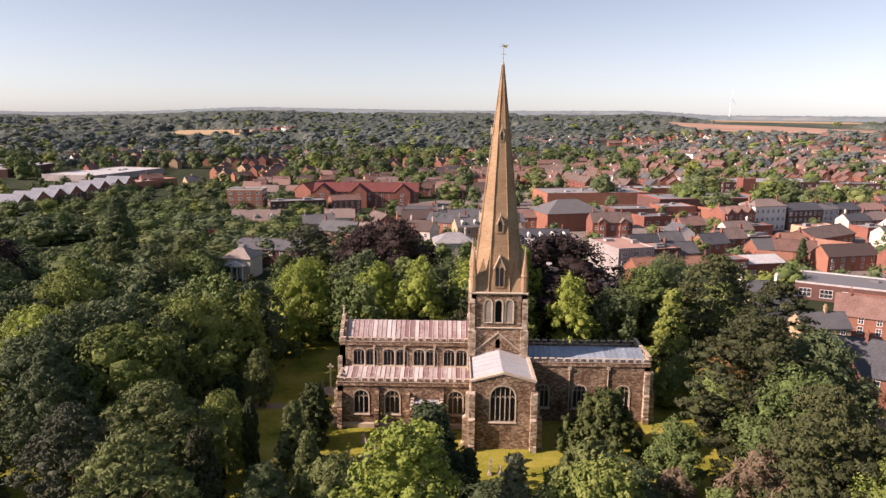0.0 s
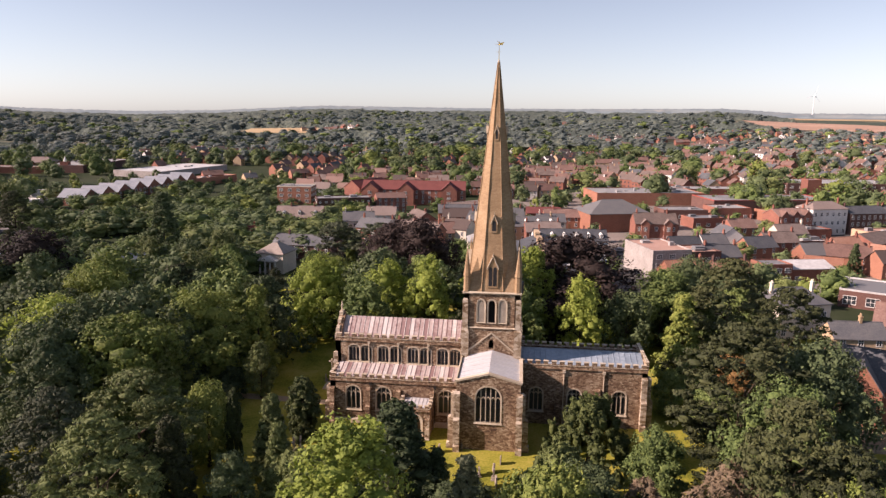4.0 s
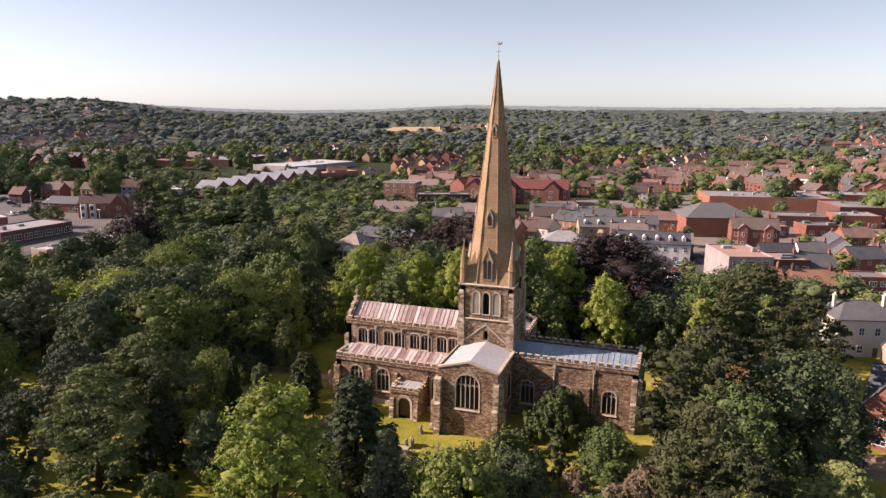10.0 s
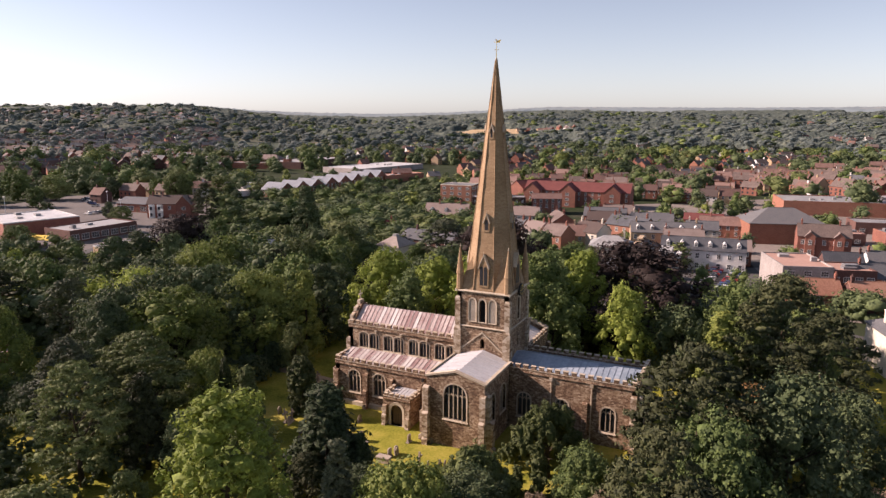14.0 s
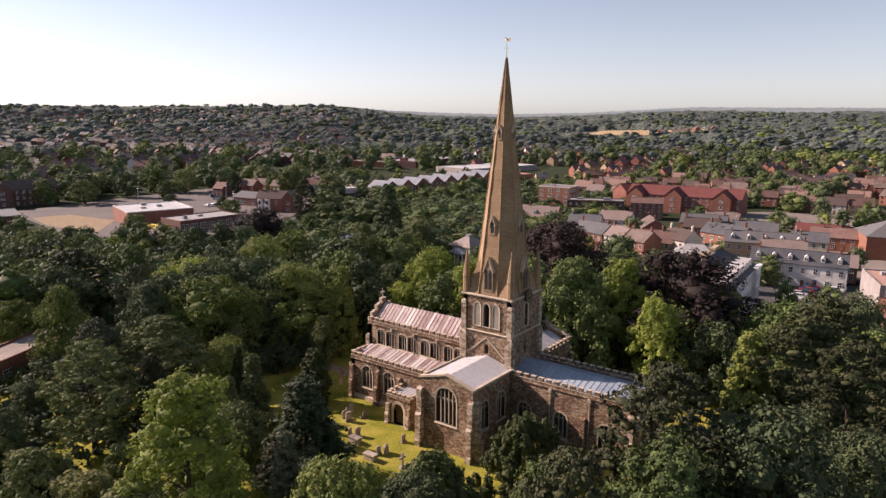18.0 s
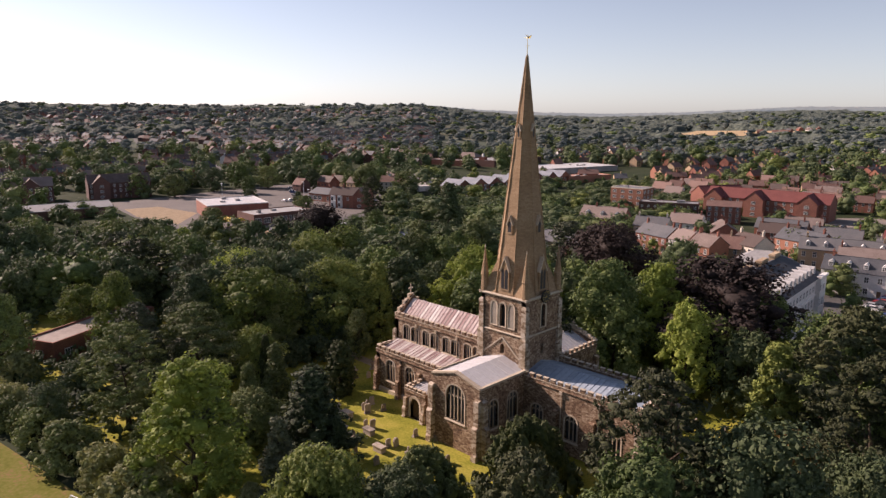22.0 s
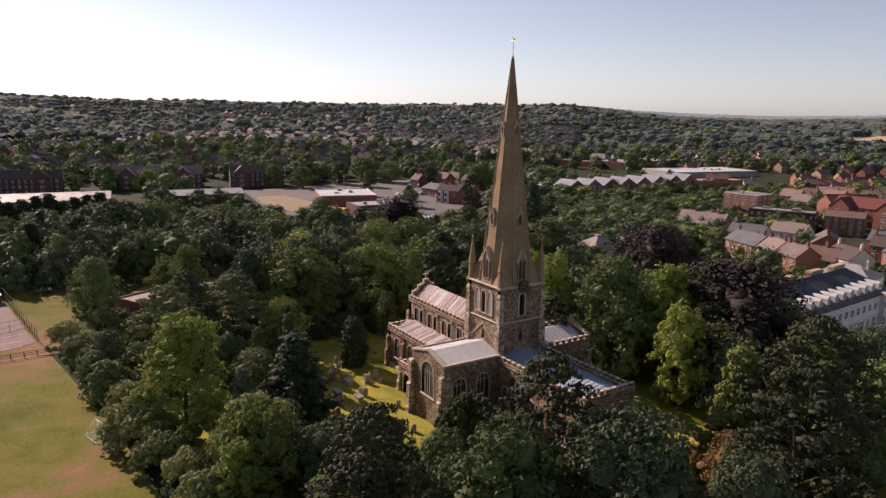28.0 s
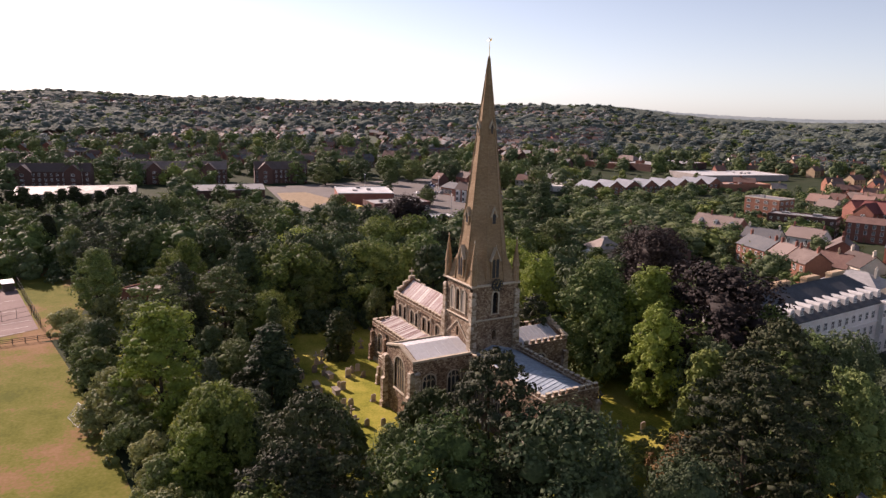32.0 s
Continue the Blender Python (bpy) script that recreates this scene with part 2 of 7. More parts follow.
oak = material("oak_door", [(0.11, 0.06, 0.03), (0.22, 0.13, 0.07)], 0.7, grain=12)
gilt = material("gilded_metal", [(0.55, 0.38, 0.10), (0.7, 0.5, 0.16)], 0.35, 0.8)
black_dial = material("black_dial", [(0.012, 0.012, 0.014), (0.025, 0.025, 0.03)], 0.5)
grave = material("weathered_gravestone", [(0.14, 0.12, 0.10), (0.30, 0.25, 0.20), (0.42, 0.36, 0.29)], 0.92, grain=6, stain=1.2, objects=0.5, spread=0.5)
lawn = material("churchyard_grass", [(0.10, 0.115, 0.018), (0.20, 0.20, 0.026), (0.29, 0.26, 0.045), (0.36, 0.30, 0.075)], 0.95, grain=3.0, stain=0.12, spread=0.4, bump=0.5, build=patches(7.0, 0.9))
# near-black tones put the shade between tree crowns into the ground colour
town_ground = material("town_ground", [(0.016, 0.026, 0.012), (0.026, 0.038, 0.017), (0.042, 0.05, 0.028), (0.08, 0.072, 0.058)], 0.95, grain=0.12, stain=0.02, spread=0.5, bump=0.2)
pitch = material("dry_sports_turf", [(0.090, 0.098, 0.016), (0.120, 0.122, 0.020), (0.150, 0.140, 0.032), (0.215, 0.130, 0.062), (0.250, 0.150, 0.082)], 0.95, grain=1.8, stain=0.2, spread=0.5, bump=0.4, build=patches(26.0, 1.5))
lot = material("worn_car_park", [(0.075, 0.068, 0.064), (0.15, 0.13, 0.118)], 0.92, grain=0.7, stain=0.06, spread=0.4)
straw = material("ripe_field", [(0.36, 0.26, 0.15), (0.46, 0.35, 0.21)], 0.95, grain=0.2, stain=0.01)
plough = material("bare_red_field", [(0.33, 0.205, 0.15), (0.46, 0.31, 0.23)], 0.95, grain=0.1, stain=0.006)
tarmac = material("asphalt", [(0.045, 0.044, 0.043), (0.09, 0.085, 0.08)], 0.9, grain=2, stain=0.1, bump=0.2)
yard = material("pale_concrete_yard", [(0.12, 0.105, 0.095), (0.26, 0.22, 0.19)], 0.9, grain=0.6, stain=0.05, spread=0.4)
court = material("faded_red_court", [(0.15, 0.095, 0.085), (0.215, 0.145, 0.13)], 0.92, grain=1.2, stain=0.12)
gravel = material("worn_path_gravel", [(0.22, 0.17, 0.11), (0.36, 0.28, 0.19)], 0.95, grain=4, stain=0.4)
bark = material("bark", [(0.035, 0.026, 0.02), (0.09, 0.07, 0.05)], 0.95, grain=8, stain=0.8, bump=0.8)


def brickwork(name, a, b, objects=0.4):
    return material(name, [a, b], 0.9, grain=9, stain=0.3, spread=0.6, objects=objects, build=coursed(0.3, 2.6, 0.35))


brick_red = brickwork("red_brick", (0.15, 0.055, 0.04), (0.30, 0.125, 0.085))
brick_orange = brickwork("orange_brick", (0.21, 0.085, 0.052), (0.34, 0.155, 0.1))
brick_dark = brickwork("dark_brick", (0.07, 0.035, 0.03), (0.15, 0.075, 0.06))
brick_buff = brickwork("buff_brick", (0.32, 0.22, 0.13), (0.46, 0.34, 0.22))
render_white = material("white_render", [(0.54, 0.52, 0.49), (0.70, 0.68, 0.65)], 0.85, grain=2, stain=0.3, objects=0.2)
render_cream = material("cream_render", [(0.50, 0.44, 0.36), (0.66, 0.59, 0.49)], 0.85, grain=2, stain=0.3, objects=0.2)
tile_red = material("clay_tile_roof", [(0.10, 0.056, 0.046), (0.17, 0.098, 0.08), (0.26, 0.165, 0.135)], 0.9, grain=5, stain=0.3, spread=0.6, objects=0.9, build=coursed(0.3, 2.0, 0.2))
tile_orange = material("orange_tile_roof", [(0.17, 0.07, 0.042), (0.27, 0.125, 0.08), (0.36, 0.20, 0.14)], 0.9, grain=5, stain=0.3, spread=0.6, objects=0.4, build=coursed(0.3, 2.0, 0.2))
concrete = material("weathered_concrete_panel", [(0.24, 0.215, 0.20), (0.36, 0.33, 0.31)], 0.9, grain=2, stain=0.25)
sheet_beige = material("weathered_beige_sheet", [(0.24, 0.205, 0.175), (0.36, 0.32, 0.275), (0.50, 0.46, 0.41)], 0.6, grain=0.8, stain=0.2, spread=0.5, bump=0.05, build=coursed(3.0, 0.1, 0.4))
tile_brown = material("brown_tile_roof", [(0.08, 0.057, 0.05), (0.14, 0.104, 0.09), (0.22, 0.17, 0.15)], 0.9, grain=5, stain=0.3, spread=0.6, objects=0.9, build=coursed(0.3, 2.0, 0.2))
tile_bright = material("bright_red_tile_roof", [(0.11, 0.03, 0.027), (0.18, 0.053, 0.045)], 0.9, grain=5, stain=0.3, spread=0.5, build=coursed(0.3, 2.0, 0.2))
slate = material("slate_roof", [(0.042, 0.046, 0.054), (0.082, 0.086, 0.095), (0.13, 0.127, 0.127)], 0.78, grain=5, stain=0.3, spread=0.6, objects=0.6, build=coursed(0.3, 2.0, 0.2))
sheet_white = material("white_sheet_roof", [(0.40, 0.395, 0.385), (0.60, 0.59, 0.58)], 0.5, grain=1, stain=0.15, bump=0.05)
sheet_grey = material("grey_flat_roof", [(0.16, 0.16, 0.165), (0.30, 0.295, 0.29)], 0.7, grain=1, stain=0.1, objects=0.5, bump=0.1)
sheet_blue = material("blue_sheet_roof", [(0.06, 0.08, 0.12), (0.10, 0.125, 0.17)], 0.45, grain=1, stain=0.15, bump=0.05)
felt_pale = material("pale_felt_roof", [(0.20, 0.165, 0.145), (0.32, 0.27, 0.235)], 0.9, grain=1, stain=0.15)
sheet_pink = material("pink_flat_roof", [(0.34, 0.20, 0.155), (0.45, 0.28, 0.22)], 0.8, grain=1, stain=0.1)
zinc = material("standing_seam_zinc", [(0.22, 0.235, 0.26), (0.32, 0.33, 0.35)], 0.42, 0.1, grain=1, stain=0.2, bump=0.05)
pane_dark = material("window_pane", [(0.015, 0.018, 0.022), (0.06, 0.07, 0.08)], 0.12, grain=0.6, stain=0.2, bump=0.0)
frame_white = material("white_window_paint", [(0.62, 0.61, 0.58), (0.75, 0.74, 0.72)], 0.6)
trim_red = material("red_painted_fascia", [(0.26, 0.045, 0.035), (0.34, 0.07, 0.05)], 0.6)
yellow_sheet = material("yellow_canopy", [(0.62, 0.42, 0.03), (0.75, 0.52, 0.05)], 0.6)
metal_white = material("white_metal", [(0.7, 0.7, 0.7), (0.8, 0.8, 0.8)], 0.4)


def foliage(name, tones, stain=1.2, islands=0.32, objects=0.35, leaf=0.2):
    leaf *= 0.45
    mat = material(name, tones, 0.75, grain=2.4, stain=stain, spread=0.75, bump=0.5, islands=islands, objects=objects, leaf=leaf, deep=0.3)
    skin = mat.node_tree.nodes["Principled BSDF"].inputs
    skin["Diffuse Roughness"].default_value, skin["Specular IOR Level"].default_value = 0.7, 0.25
    return mat


leaf_mid = foliage("green_leaves", [(0.040, 0.064, 0.021), (0.122, 0.173, 0.050), (0.272, 0.328, 0.099)])
leaf_bright = foliage("bright_leaves", [(0.067, 0.096, 0.023), (0.158, 0.204, 0.045), (0.310, 0.345, 0.089)], leaf=0.4)
leaf_yellow = foliage("yellow_green_leaves", [(0.139, 0.187, 0.030), (0.260, 0.323, 0.056), (0.419, 0.478, 0.102)], islands=0.35, leaf=0.4)
leaf_sage = foliage("sage_leaves", [(0.160, 0.174, 0.062), (0.276, 0.287, 0.106), (0.420, 0.411, 0.167)], leaf=0.35)
leaf_dark = foliage("dark_leaves", [(0.027, 0.043, 0.020), (0.076, 0.105, 0.044), (0.152, 0.197, 0.082)])
leaf_olive = foliage("olive_leaves", [(0.067, 0.082, 0.028), (0.152, 0.186, 0.061), (0.275, 0.318, 0.110)])
leaf_copper = foliage("copper_beech_leaves", [(0.020, 0.0145, 0.013), (0.038, 0.025, 0.022), (0.070, 0.046, 0.037)])
leaf_rust = foliage("rusty_leaves", [(0.126, 0.074, 0.028), (0.231, 0.131, 0.046), (0.314, 0.189, 0.067)])
needle_dark = foliage("dark_needles", [(0.016, 0.021, 0.009), (0.042, 0.051, 0.019), (0.092, 0.103, 0.038)], leaf=0.03)
yew_dark = foliage("yew_needles", [(0.022, 0.031, 0.010), (0.048, 0.066, 0.020), (0.102, 0.122, 0.035)], leaf=0.08)
needle_blue = foliage("blue_green_needles", [(0.044, 0.054, 0.029), (0.086, 0.102, 0.056), (0.146, 0.161, 0.088)], leaf=0.1)
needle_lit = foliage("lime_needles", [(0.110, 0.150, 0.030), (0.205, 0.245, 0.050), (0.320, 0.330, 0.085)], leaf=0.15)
twig_dead = foliage("bare_dead_twigs", [(0.15, 0.11, 0.07), (0.25, 0.185, 0.115)], leaf=0.0)
# distance haze is painted into these lighter grey-blue leaf colours
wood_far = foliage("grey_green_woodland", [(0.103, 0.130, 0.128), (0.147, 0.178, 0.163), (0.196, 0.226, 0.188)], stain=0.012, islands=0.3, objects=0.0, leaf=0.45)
# treetop tones brightened and blued to carry the haze over far slopes
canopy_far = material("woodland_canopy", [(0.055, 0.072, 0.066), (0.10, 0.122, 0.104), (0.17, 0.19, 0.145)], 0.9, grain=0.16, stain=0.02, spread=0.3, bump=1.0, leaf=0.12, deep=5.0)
# field colours shifted to bluish grey-green, with haze painted in
pasture = material("mixed_pasture", [(0.05, 0.066, 0.052), (0.075, 0.092, 0.068), (0.11, 0.122, 0.086), (0.19, 0.17, 0.12)], 0.95, grain=0.03, stain=0.004, spread=0.8, bump=0.0, build=coursed(170.0, 1.0, 0.75))
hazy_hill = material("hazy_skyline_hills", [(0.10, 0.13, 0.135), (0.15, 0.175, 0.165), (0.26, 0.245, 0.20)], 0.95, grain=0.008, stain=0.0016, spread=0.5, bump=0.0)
# skyline haze is painted: bluish base colours plus a faint blue glow
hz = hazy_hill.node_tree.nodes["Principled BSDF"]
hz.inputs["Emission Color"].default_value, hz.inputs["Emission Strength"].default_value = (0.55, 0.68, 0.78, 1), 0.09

# ---- ground, reaching the hills on the skyline ----
CREST_AZ = [-180, -130, -100, -94, -89, -83, -70, -61, -50, -45, -41, -36, -31, -25, -17, -5, 4, 15, 20, 32, 60, 120, 180]
CREST_EL = [0.3, 0.3, 0.3, 0.40, 0.78, 0.54, 0.48, 0.47, 0.56, 0.56, 0.22, 0.05, -0.06, 0.08, 0.50, 0.42, 0.42, 0.52, 0.22, 0.22, 0.2, 0.3, 0.3]


def terrain(x, y):
    """Height of the ground: a flat valley floor that climbs to the skyline hills."""
    x, y = np.asarray(x, float), np.asarray(y, float)
    r = np.hypot(x - 40, y - 20)
    az = np.degrees(np.arctan2(x - 40, y - 20))
    near = np.clip((-38 - az) / 8, 0, 1) * np.clip((az + 125) / 15, 0, 1)
    rc = 4300 - 1700 * near
    top = 50 + rc * np.tan(np.radians(np.interp(az, CREST_AZ, CREST_EL))) - 9
    s = np.clip((r - 480) / (rc - 480), 0, 1)
    z = top * (0.35 * s + 0.65 * s * s * (3 - 2 * s))
    roll = 5.0 * np.sin(x / 310.0 + 1.3) * np.cos(y / 270.0) * np.clip((r - 900) / 900, 0, 1)
    return z + roll * (1 - s)


def ground_z(x, y):
    return float(terrain(x, y))


rings = np.concatenate([[0], np.geomspace(20, 4750, 74)])
turns = np.linspace(0, 2 * math.pi, 181)[:-1]
gx = (40 + rings[:, None] * np.sin(turns)).ravel()
gy = (20 + rings[:, None] * np.cos(turns)).ravel()
gz = terrain(gx, gy)
n = len(turns)
quads = [(k * n + i, (k + 1) * n + i, (k + 1) * n + (i + 1) % n, k * n + (i + 1) % n) for k in range(len(rings) - 1) for i in range(n)]
me = bpy.data.meshes.new("ground")
me.from_pydata(list(zip(gx, gy, gz)), [], quads)
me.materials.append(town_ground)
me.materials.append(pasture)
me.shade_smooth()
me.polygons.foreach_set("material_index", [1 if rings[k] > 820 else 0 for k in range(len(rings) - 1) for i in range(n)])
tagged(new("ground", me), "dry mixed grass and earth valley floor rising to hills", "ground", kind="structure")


def patch(name, corners, mat, label, lift, step=12.0, kind="structure", category="ground"):
    """A sheet inside an outline, draped over the ground."""
    bm = bmesh.new()
    vs = [bm.verts.new((x, y, 0)) for x, y in corners]
    bm.faces.new(vs)
    span = max(max(c[0] for c in corners) - min(c[0] for c in corners), max(c[1] for c in corners) - min(c[1] for c in corners))
    for axis in (0, 1):
        lo, hi = min(c[axis] for c in corners), max(c[axis] for c in corners)
        for k in range(1, int((hi - lo) / max(step, span / 60)) + 1):
            co, no = [0, 0, 0], [0, 0, 0]
            co[axis], no[axis] = lo + k * max(step, span / 60), 1
            bmesh.ops.bisect_plane(bm, geom=bm.verts[:] + bm.edges[:] + bm.faces[:], plane_co=co, plane_no=no)
    for v in bm.verts:
        v.co.z = ground_z(v.co.x, v.co.y) + lift
    bmesh.ops.recalc_face_normals(bm, faces=bm.faces)
    me = from_bm(bm, name, mat)
    if me.polygons and me.polygons[0].normal.z < 0:
        me.flip_normals()
    return tagged(new(name, me), label, category, kind=kind)


patch("churchyard_lawn", [(-140, 62), (-60, 56), (-20, 60), (8, 63), (40, 60), (80, 60), (82, 165), (40, 172), (-40, 185), (-140, 190)], lawn, "patchy sunlit churchyard grass under tall trees", 0.03)
patch("sports_field", [(-56, 46.5), (-40, 49), (-12, 53), (8, 55), (40, 57), (80, 57), (150, 62), (240, 40), (260, -160), (-60, -160), (-66, 30)], pitch, "dry mown sports field with bare brown patches", 0.06)
patch("court_verge", [(-57.5, 22), (-57.5, 48), (-70, 52), (-120, 60), (-170, 50), (-170, 5), (-60, 5)], pitch, "rough grass round the tennis courts", 0.02)
patch("tennis_court", [(-67, 44), (-111, 38), (-97, 18), (-58, 24)], court, "faded red tarmac tennis court", 0.07)
patch("road_lane", [(-104, 52), (-104, 54.5), (-140, 62), (-140, 57)], gravel, "pale worn footpath beside the court", 0.05)
patch("path_west", [(-20, 109.5), (-20, 111.5), (-48, 113), (-70, 122), (-70, 120), (-48, 110.5)], gravel, "pale gravel path through the churchyard", 0.05)
patch("straw_field", [(-555, 1330), (-345, 1265), (-325, 1400), (-370, 1480), (-615, 1550)], straw, "ripe straw-coloured field on the valley side", 0.6, 40)
patch("red_field", [(640, 1830), (1000, 1640), (1180, 1750), (1000, 2150), (870, 2330), (700, 2300)], plough, "bare reddish field on the far slope", 1.0, 60)
patch("pale_field", [(900, 2700), (1500, 2300), (1700, 2500), (1100, 3000)], straw, "pale stubble field near the skyline", 1.0, 80)
patch("hill_field", [(-900, 2900), (-350, 2950), (-400, 3200), (-1000, 3150)], straw, "pale stubble field below the skyline", 1.0, 80)
patch("yard_store", [(-168, 185), (-196, 240), (-212, 285), (-300, 325), (-345, 290), (-325, 165), (-225, 150)], lot, "pale concrete retail yard with parking bays", 0.08)
patch("road_store", [(-176, 150), (-170, 150), (-205, 330), (-260, 460), (-266, 458), (-211, 328)], tarmac, "grey asphalt road past the stores", 0.12)
patch("road_hill", [(-440, 299), (-442, 304), (-597, 362), (-755, 421), (-1000, 516), (-1000, 511), (-755, 416), (-597, 357)], tarmac, "grey road climbing the facing hill", 0.15, 30)
patch("town_yards", [(32, 205), (60, 196), (100, 200), (330, 250), (330, 440), (60, 470), (-20, 400), (-20, 330), (30, 318)], yard, "paved yards and car parks between the town buildings", 0.04)
patch("road_high_street", [(36, 262), (40, 250), (120, 290), (230, 330), (330, 350), (330, 362), (228, 342), (118, 303)], tarmac, "asphalt high street between shop rows", 0.08)
patch("road_church", [(30, 172), (80, 168), (84, 120), (90, 120), (92, 176), (60, 190), (44, 262), (36, 262), (36, 190)], tarmac, "asphalt lane and parking beside the churchyard", 0.08)
patch("car_park", [(26, 205), (40, 205), (44, 250), (4, 250), (0, 230)], tarmac, "grey asphalt car park behind the trees", 0.1)
patch("green_north", [(95, 470), (140, 466), (146, 500), (98, 506)], lawn, "small bright town green between trees", 0.1)
patch("lodge_drive", [(62, 104), (72, 103), (80, 108), (72, 112), (63, 111)], gravel, "pale gravel drive before the lodge", 0.07)
patch("car_park_north", [(20, 330), (36, 330), (36, 372), (-10, 372), (-10, 345)], tarmac, "grey asphalt car park by the hall", 0.1)

patch("road_hill_west", [(-520, 258), (-522, 263), (-640, 315), (-790, 375), (-1000, 449), (-1000, 444), (-790, 370), (-640, 310)], tarmac, "grey road between houses on the facing hill", 0.15, 30)
patch("sand_yard", [(-293, 163), (-291, 180), (-254, 184), (-226, 161), (-262, 157)], gravel, "pale sandy yard beside the stores", 0.12)
# ---- the church: cruciform, with a central tower and broach spire ----
TX0, TX1, TY0, TY1 = 3.8, 12.8, 107.6, 116.6
CX, CY = (TX0 + TX1) / 2, (TY0 + TY1) / 2
church = thing("church", "ironstone parish church with a tall golden stone spire", "church", pose(0, 0, 0))
SOUTH = lambda y: Matrix.Translation((0, y, 0))
EAST = lambda x: pose(x, 0, 0, 0, 0, 90)
WEST = lambda x: pose(x, 0, 0, 0, 0, -90)
NORTH = lambda y: pose(0, y, 0, 0, 0, 180)


def window(place, u, w, z0, z1, rise, lights, mull=0.13, depth=0.28):
    """Glass set back in an opening, with a pale surround, a hood and stone mullions."""
    here = place @ Matrix.Translation((u, 0, 0))
    inner = arch(w - 0.1, z0 + 0.05, z1 - 0.05, rise)
    g = Solid()
    g.add([here @ Vector((x, depth + 0.06, z)) for x, z in inner], [tuple(range(len(inner)))])
    pane = part("window", g, dark_glass, church, "dark leaded glass in stone tracery")
    s, out, mid = Solid(), arch(w + 0.42, z0 - 0.12, z1 + 0.24, rise + 0.15), arch(w, z0, z1, rise)
    k = len(out)
    v = []
    for loop, d in ((out, 0.02), (out, -0.07), (mid, -0.04), (mid, depth)):
        v += [here @ Vector((x, d, z)) for x, z in loop]
    s.add(v, [(a * k + i, a * k + (i + 1) % k, (a + 1) * k + (i + 1) % k, (a + 1) * k + i) for a in range(3) for i in range(k)])
    part("surround", s, dressing, pane)
    sill = Solid()
    sill.add([here @ Vector(p) for p in [(-w / 2 - 0.3, -0.16, z0 - 0.3), (w / 2 + 0.3, -0.16, z0 - 0.3), (w / 2 + 0.3, depth, z0 - 0.3), (-w / 2 - 0.3, depth, z0 - 0.3),
              (-w / 2 - 0.3, -0.1, z0 - 0.1), (w / 2 + 0.3, -0.1, z0 - 0.1), (w / 2 + 0.3, depth, z0 + 0.02), (-w / 2 - 0.3, depth, z0 + 0.02)]],
             [(3, 2, 1, 0), (4, 5, 6, 7), (0, 1, 5, 4), (1, 2, 6, 5), (2, 3, 7, 6), (3, 0, 4, 7)])
    part("sill", sill, dressing, pane)
    for i in range(1, lights):
        x = -w / 2 + w * i / lights
        top = z1 - rise + rise * max(0.0, 1 - (abs(2 * x / w)) ** 1.6) ** 0.6
        b = Solid().box(x - mull / 2, depth - 0.14, z0, x + mull / 2, depth + 0.02, top)
        b.v = [tuple(here @ Vector(p)) for p in b.v]
        part("mullion", b, dressing, pane)
    for i in range(lights):
        c, lw, zs = -w / 2 + w * (i + 0.5) / lights, w / lights, z1 - rise - 0.1
        half = [(0.5, 0.0), (0.42, 0.35), (0.0, 0.75)]
        pts = [(-a, b) for a, b in half] + [(0.42, 0.35), (0.5, 0.0), (0.3, 0.2), (0.0, 0.6), (-0.3, 0.2)]
        t = Solid().prism([(c + a * lw, zs + b * lw) for a, b in pts], 1, depth - 0.1, depth)
        t.v = [tuple(here @ Vector(p)) for p in t.v]
        part("tracery", t, dressing, pane)
    return mid_hole(u, w, z0, z1, rise)


def mid_hole(u, w, z0, z1, rise):
    return [(u + x, z) for x, z in arch(w, z0, z1, rise)]


def church_wall(name, place, outline, holes, mat=rubble, thick=0.9, label=""):
    return part(name, from_bm(pierced(outline, holes, thick, place), name, mat), None, church, label)


def rect(u0, u1, z0, z1):
    return [(u0, z0), (u1, z0), (u1, z1), (u0, z1)]


merlon_meshes = {}


def battlement(place, u0, u1, z, solid=0.45, high=0.55, wide=0.75, gap=0.55, thick=0.34):
    """A low parapet with a coping and a merlon on each bay."""
    b = Solid().box(u0, -0.06, z, u1, thick, z + solid).box(u0, -0.16, z - 0.16, u1, thick, z)
    b.v = [tuple(place @ Vector(p)) for p in b.v]
    wall = part("parapet", b, rubble, church)
    c = Solid().box(u0, -0.12, z + solid, u1, thick + 0.06, z + solid + 0.08)
    c.v = [tuple(place @ Vector(p)) for p in c.v]
    part("coping", c, dressing, wall)
    n = max(1, round((u1 - u0) / (wide + gap)))
    step = (u1 - u0) / n
    key = (wide, high, thick)
    if key not in merlon_meshes:
        m = Solid()
        m.box(-wide / 2, -0.06, 0, wide / 2, thick, high)
        m.slot = 1
        m.box(-wide / 2 - 0.06, -0.12, high, wide / 2 + 0.06, thick + 0.06, high + 0.1)
        merlon_meshes[key] = m.mesh("merlon", rubble, dressing)
    for i in range(n):
        ob = new("merlon", merlon_meshes[key])
        ob.parent = wall
        ob.matrix_local = place @ Matrix.Translation((u0 + step * (i + 0.5), 0, z + solid + 0.06))


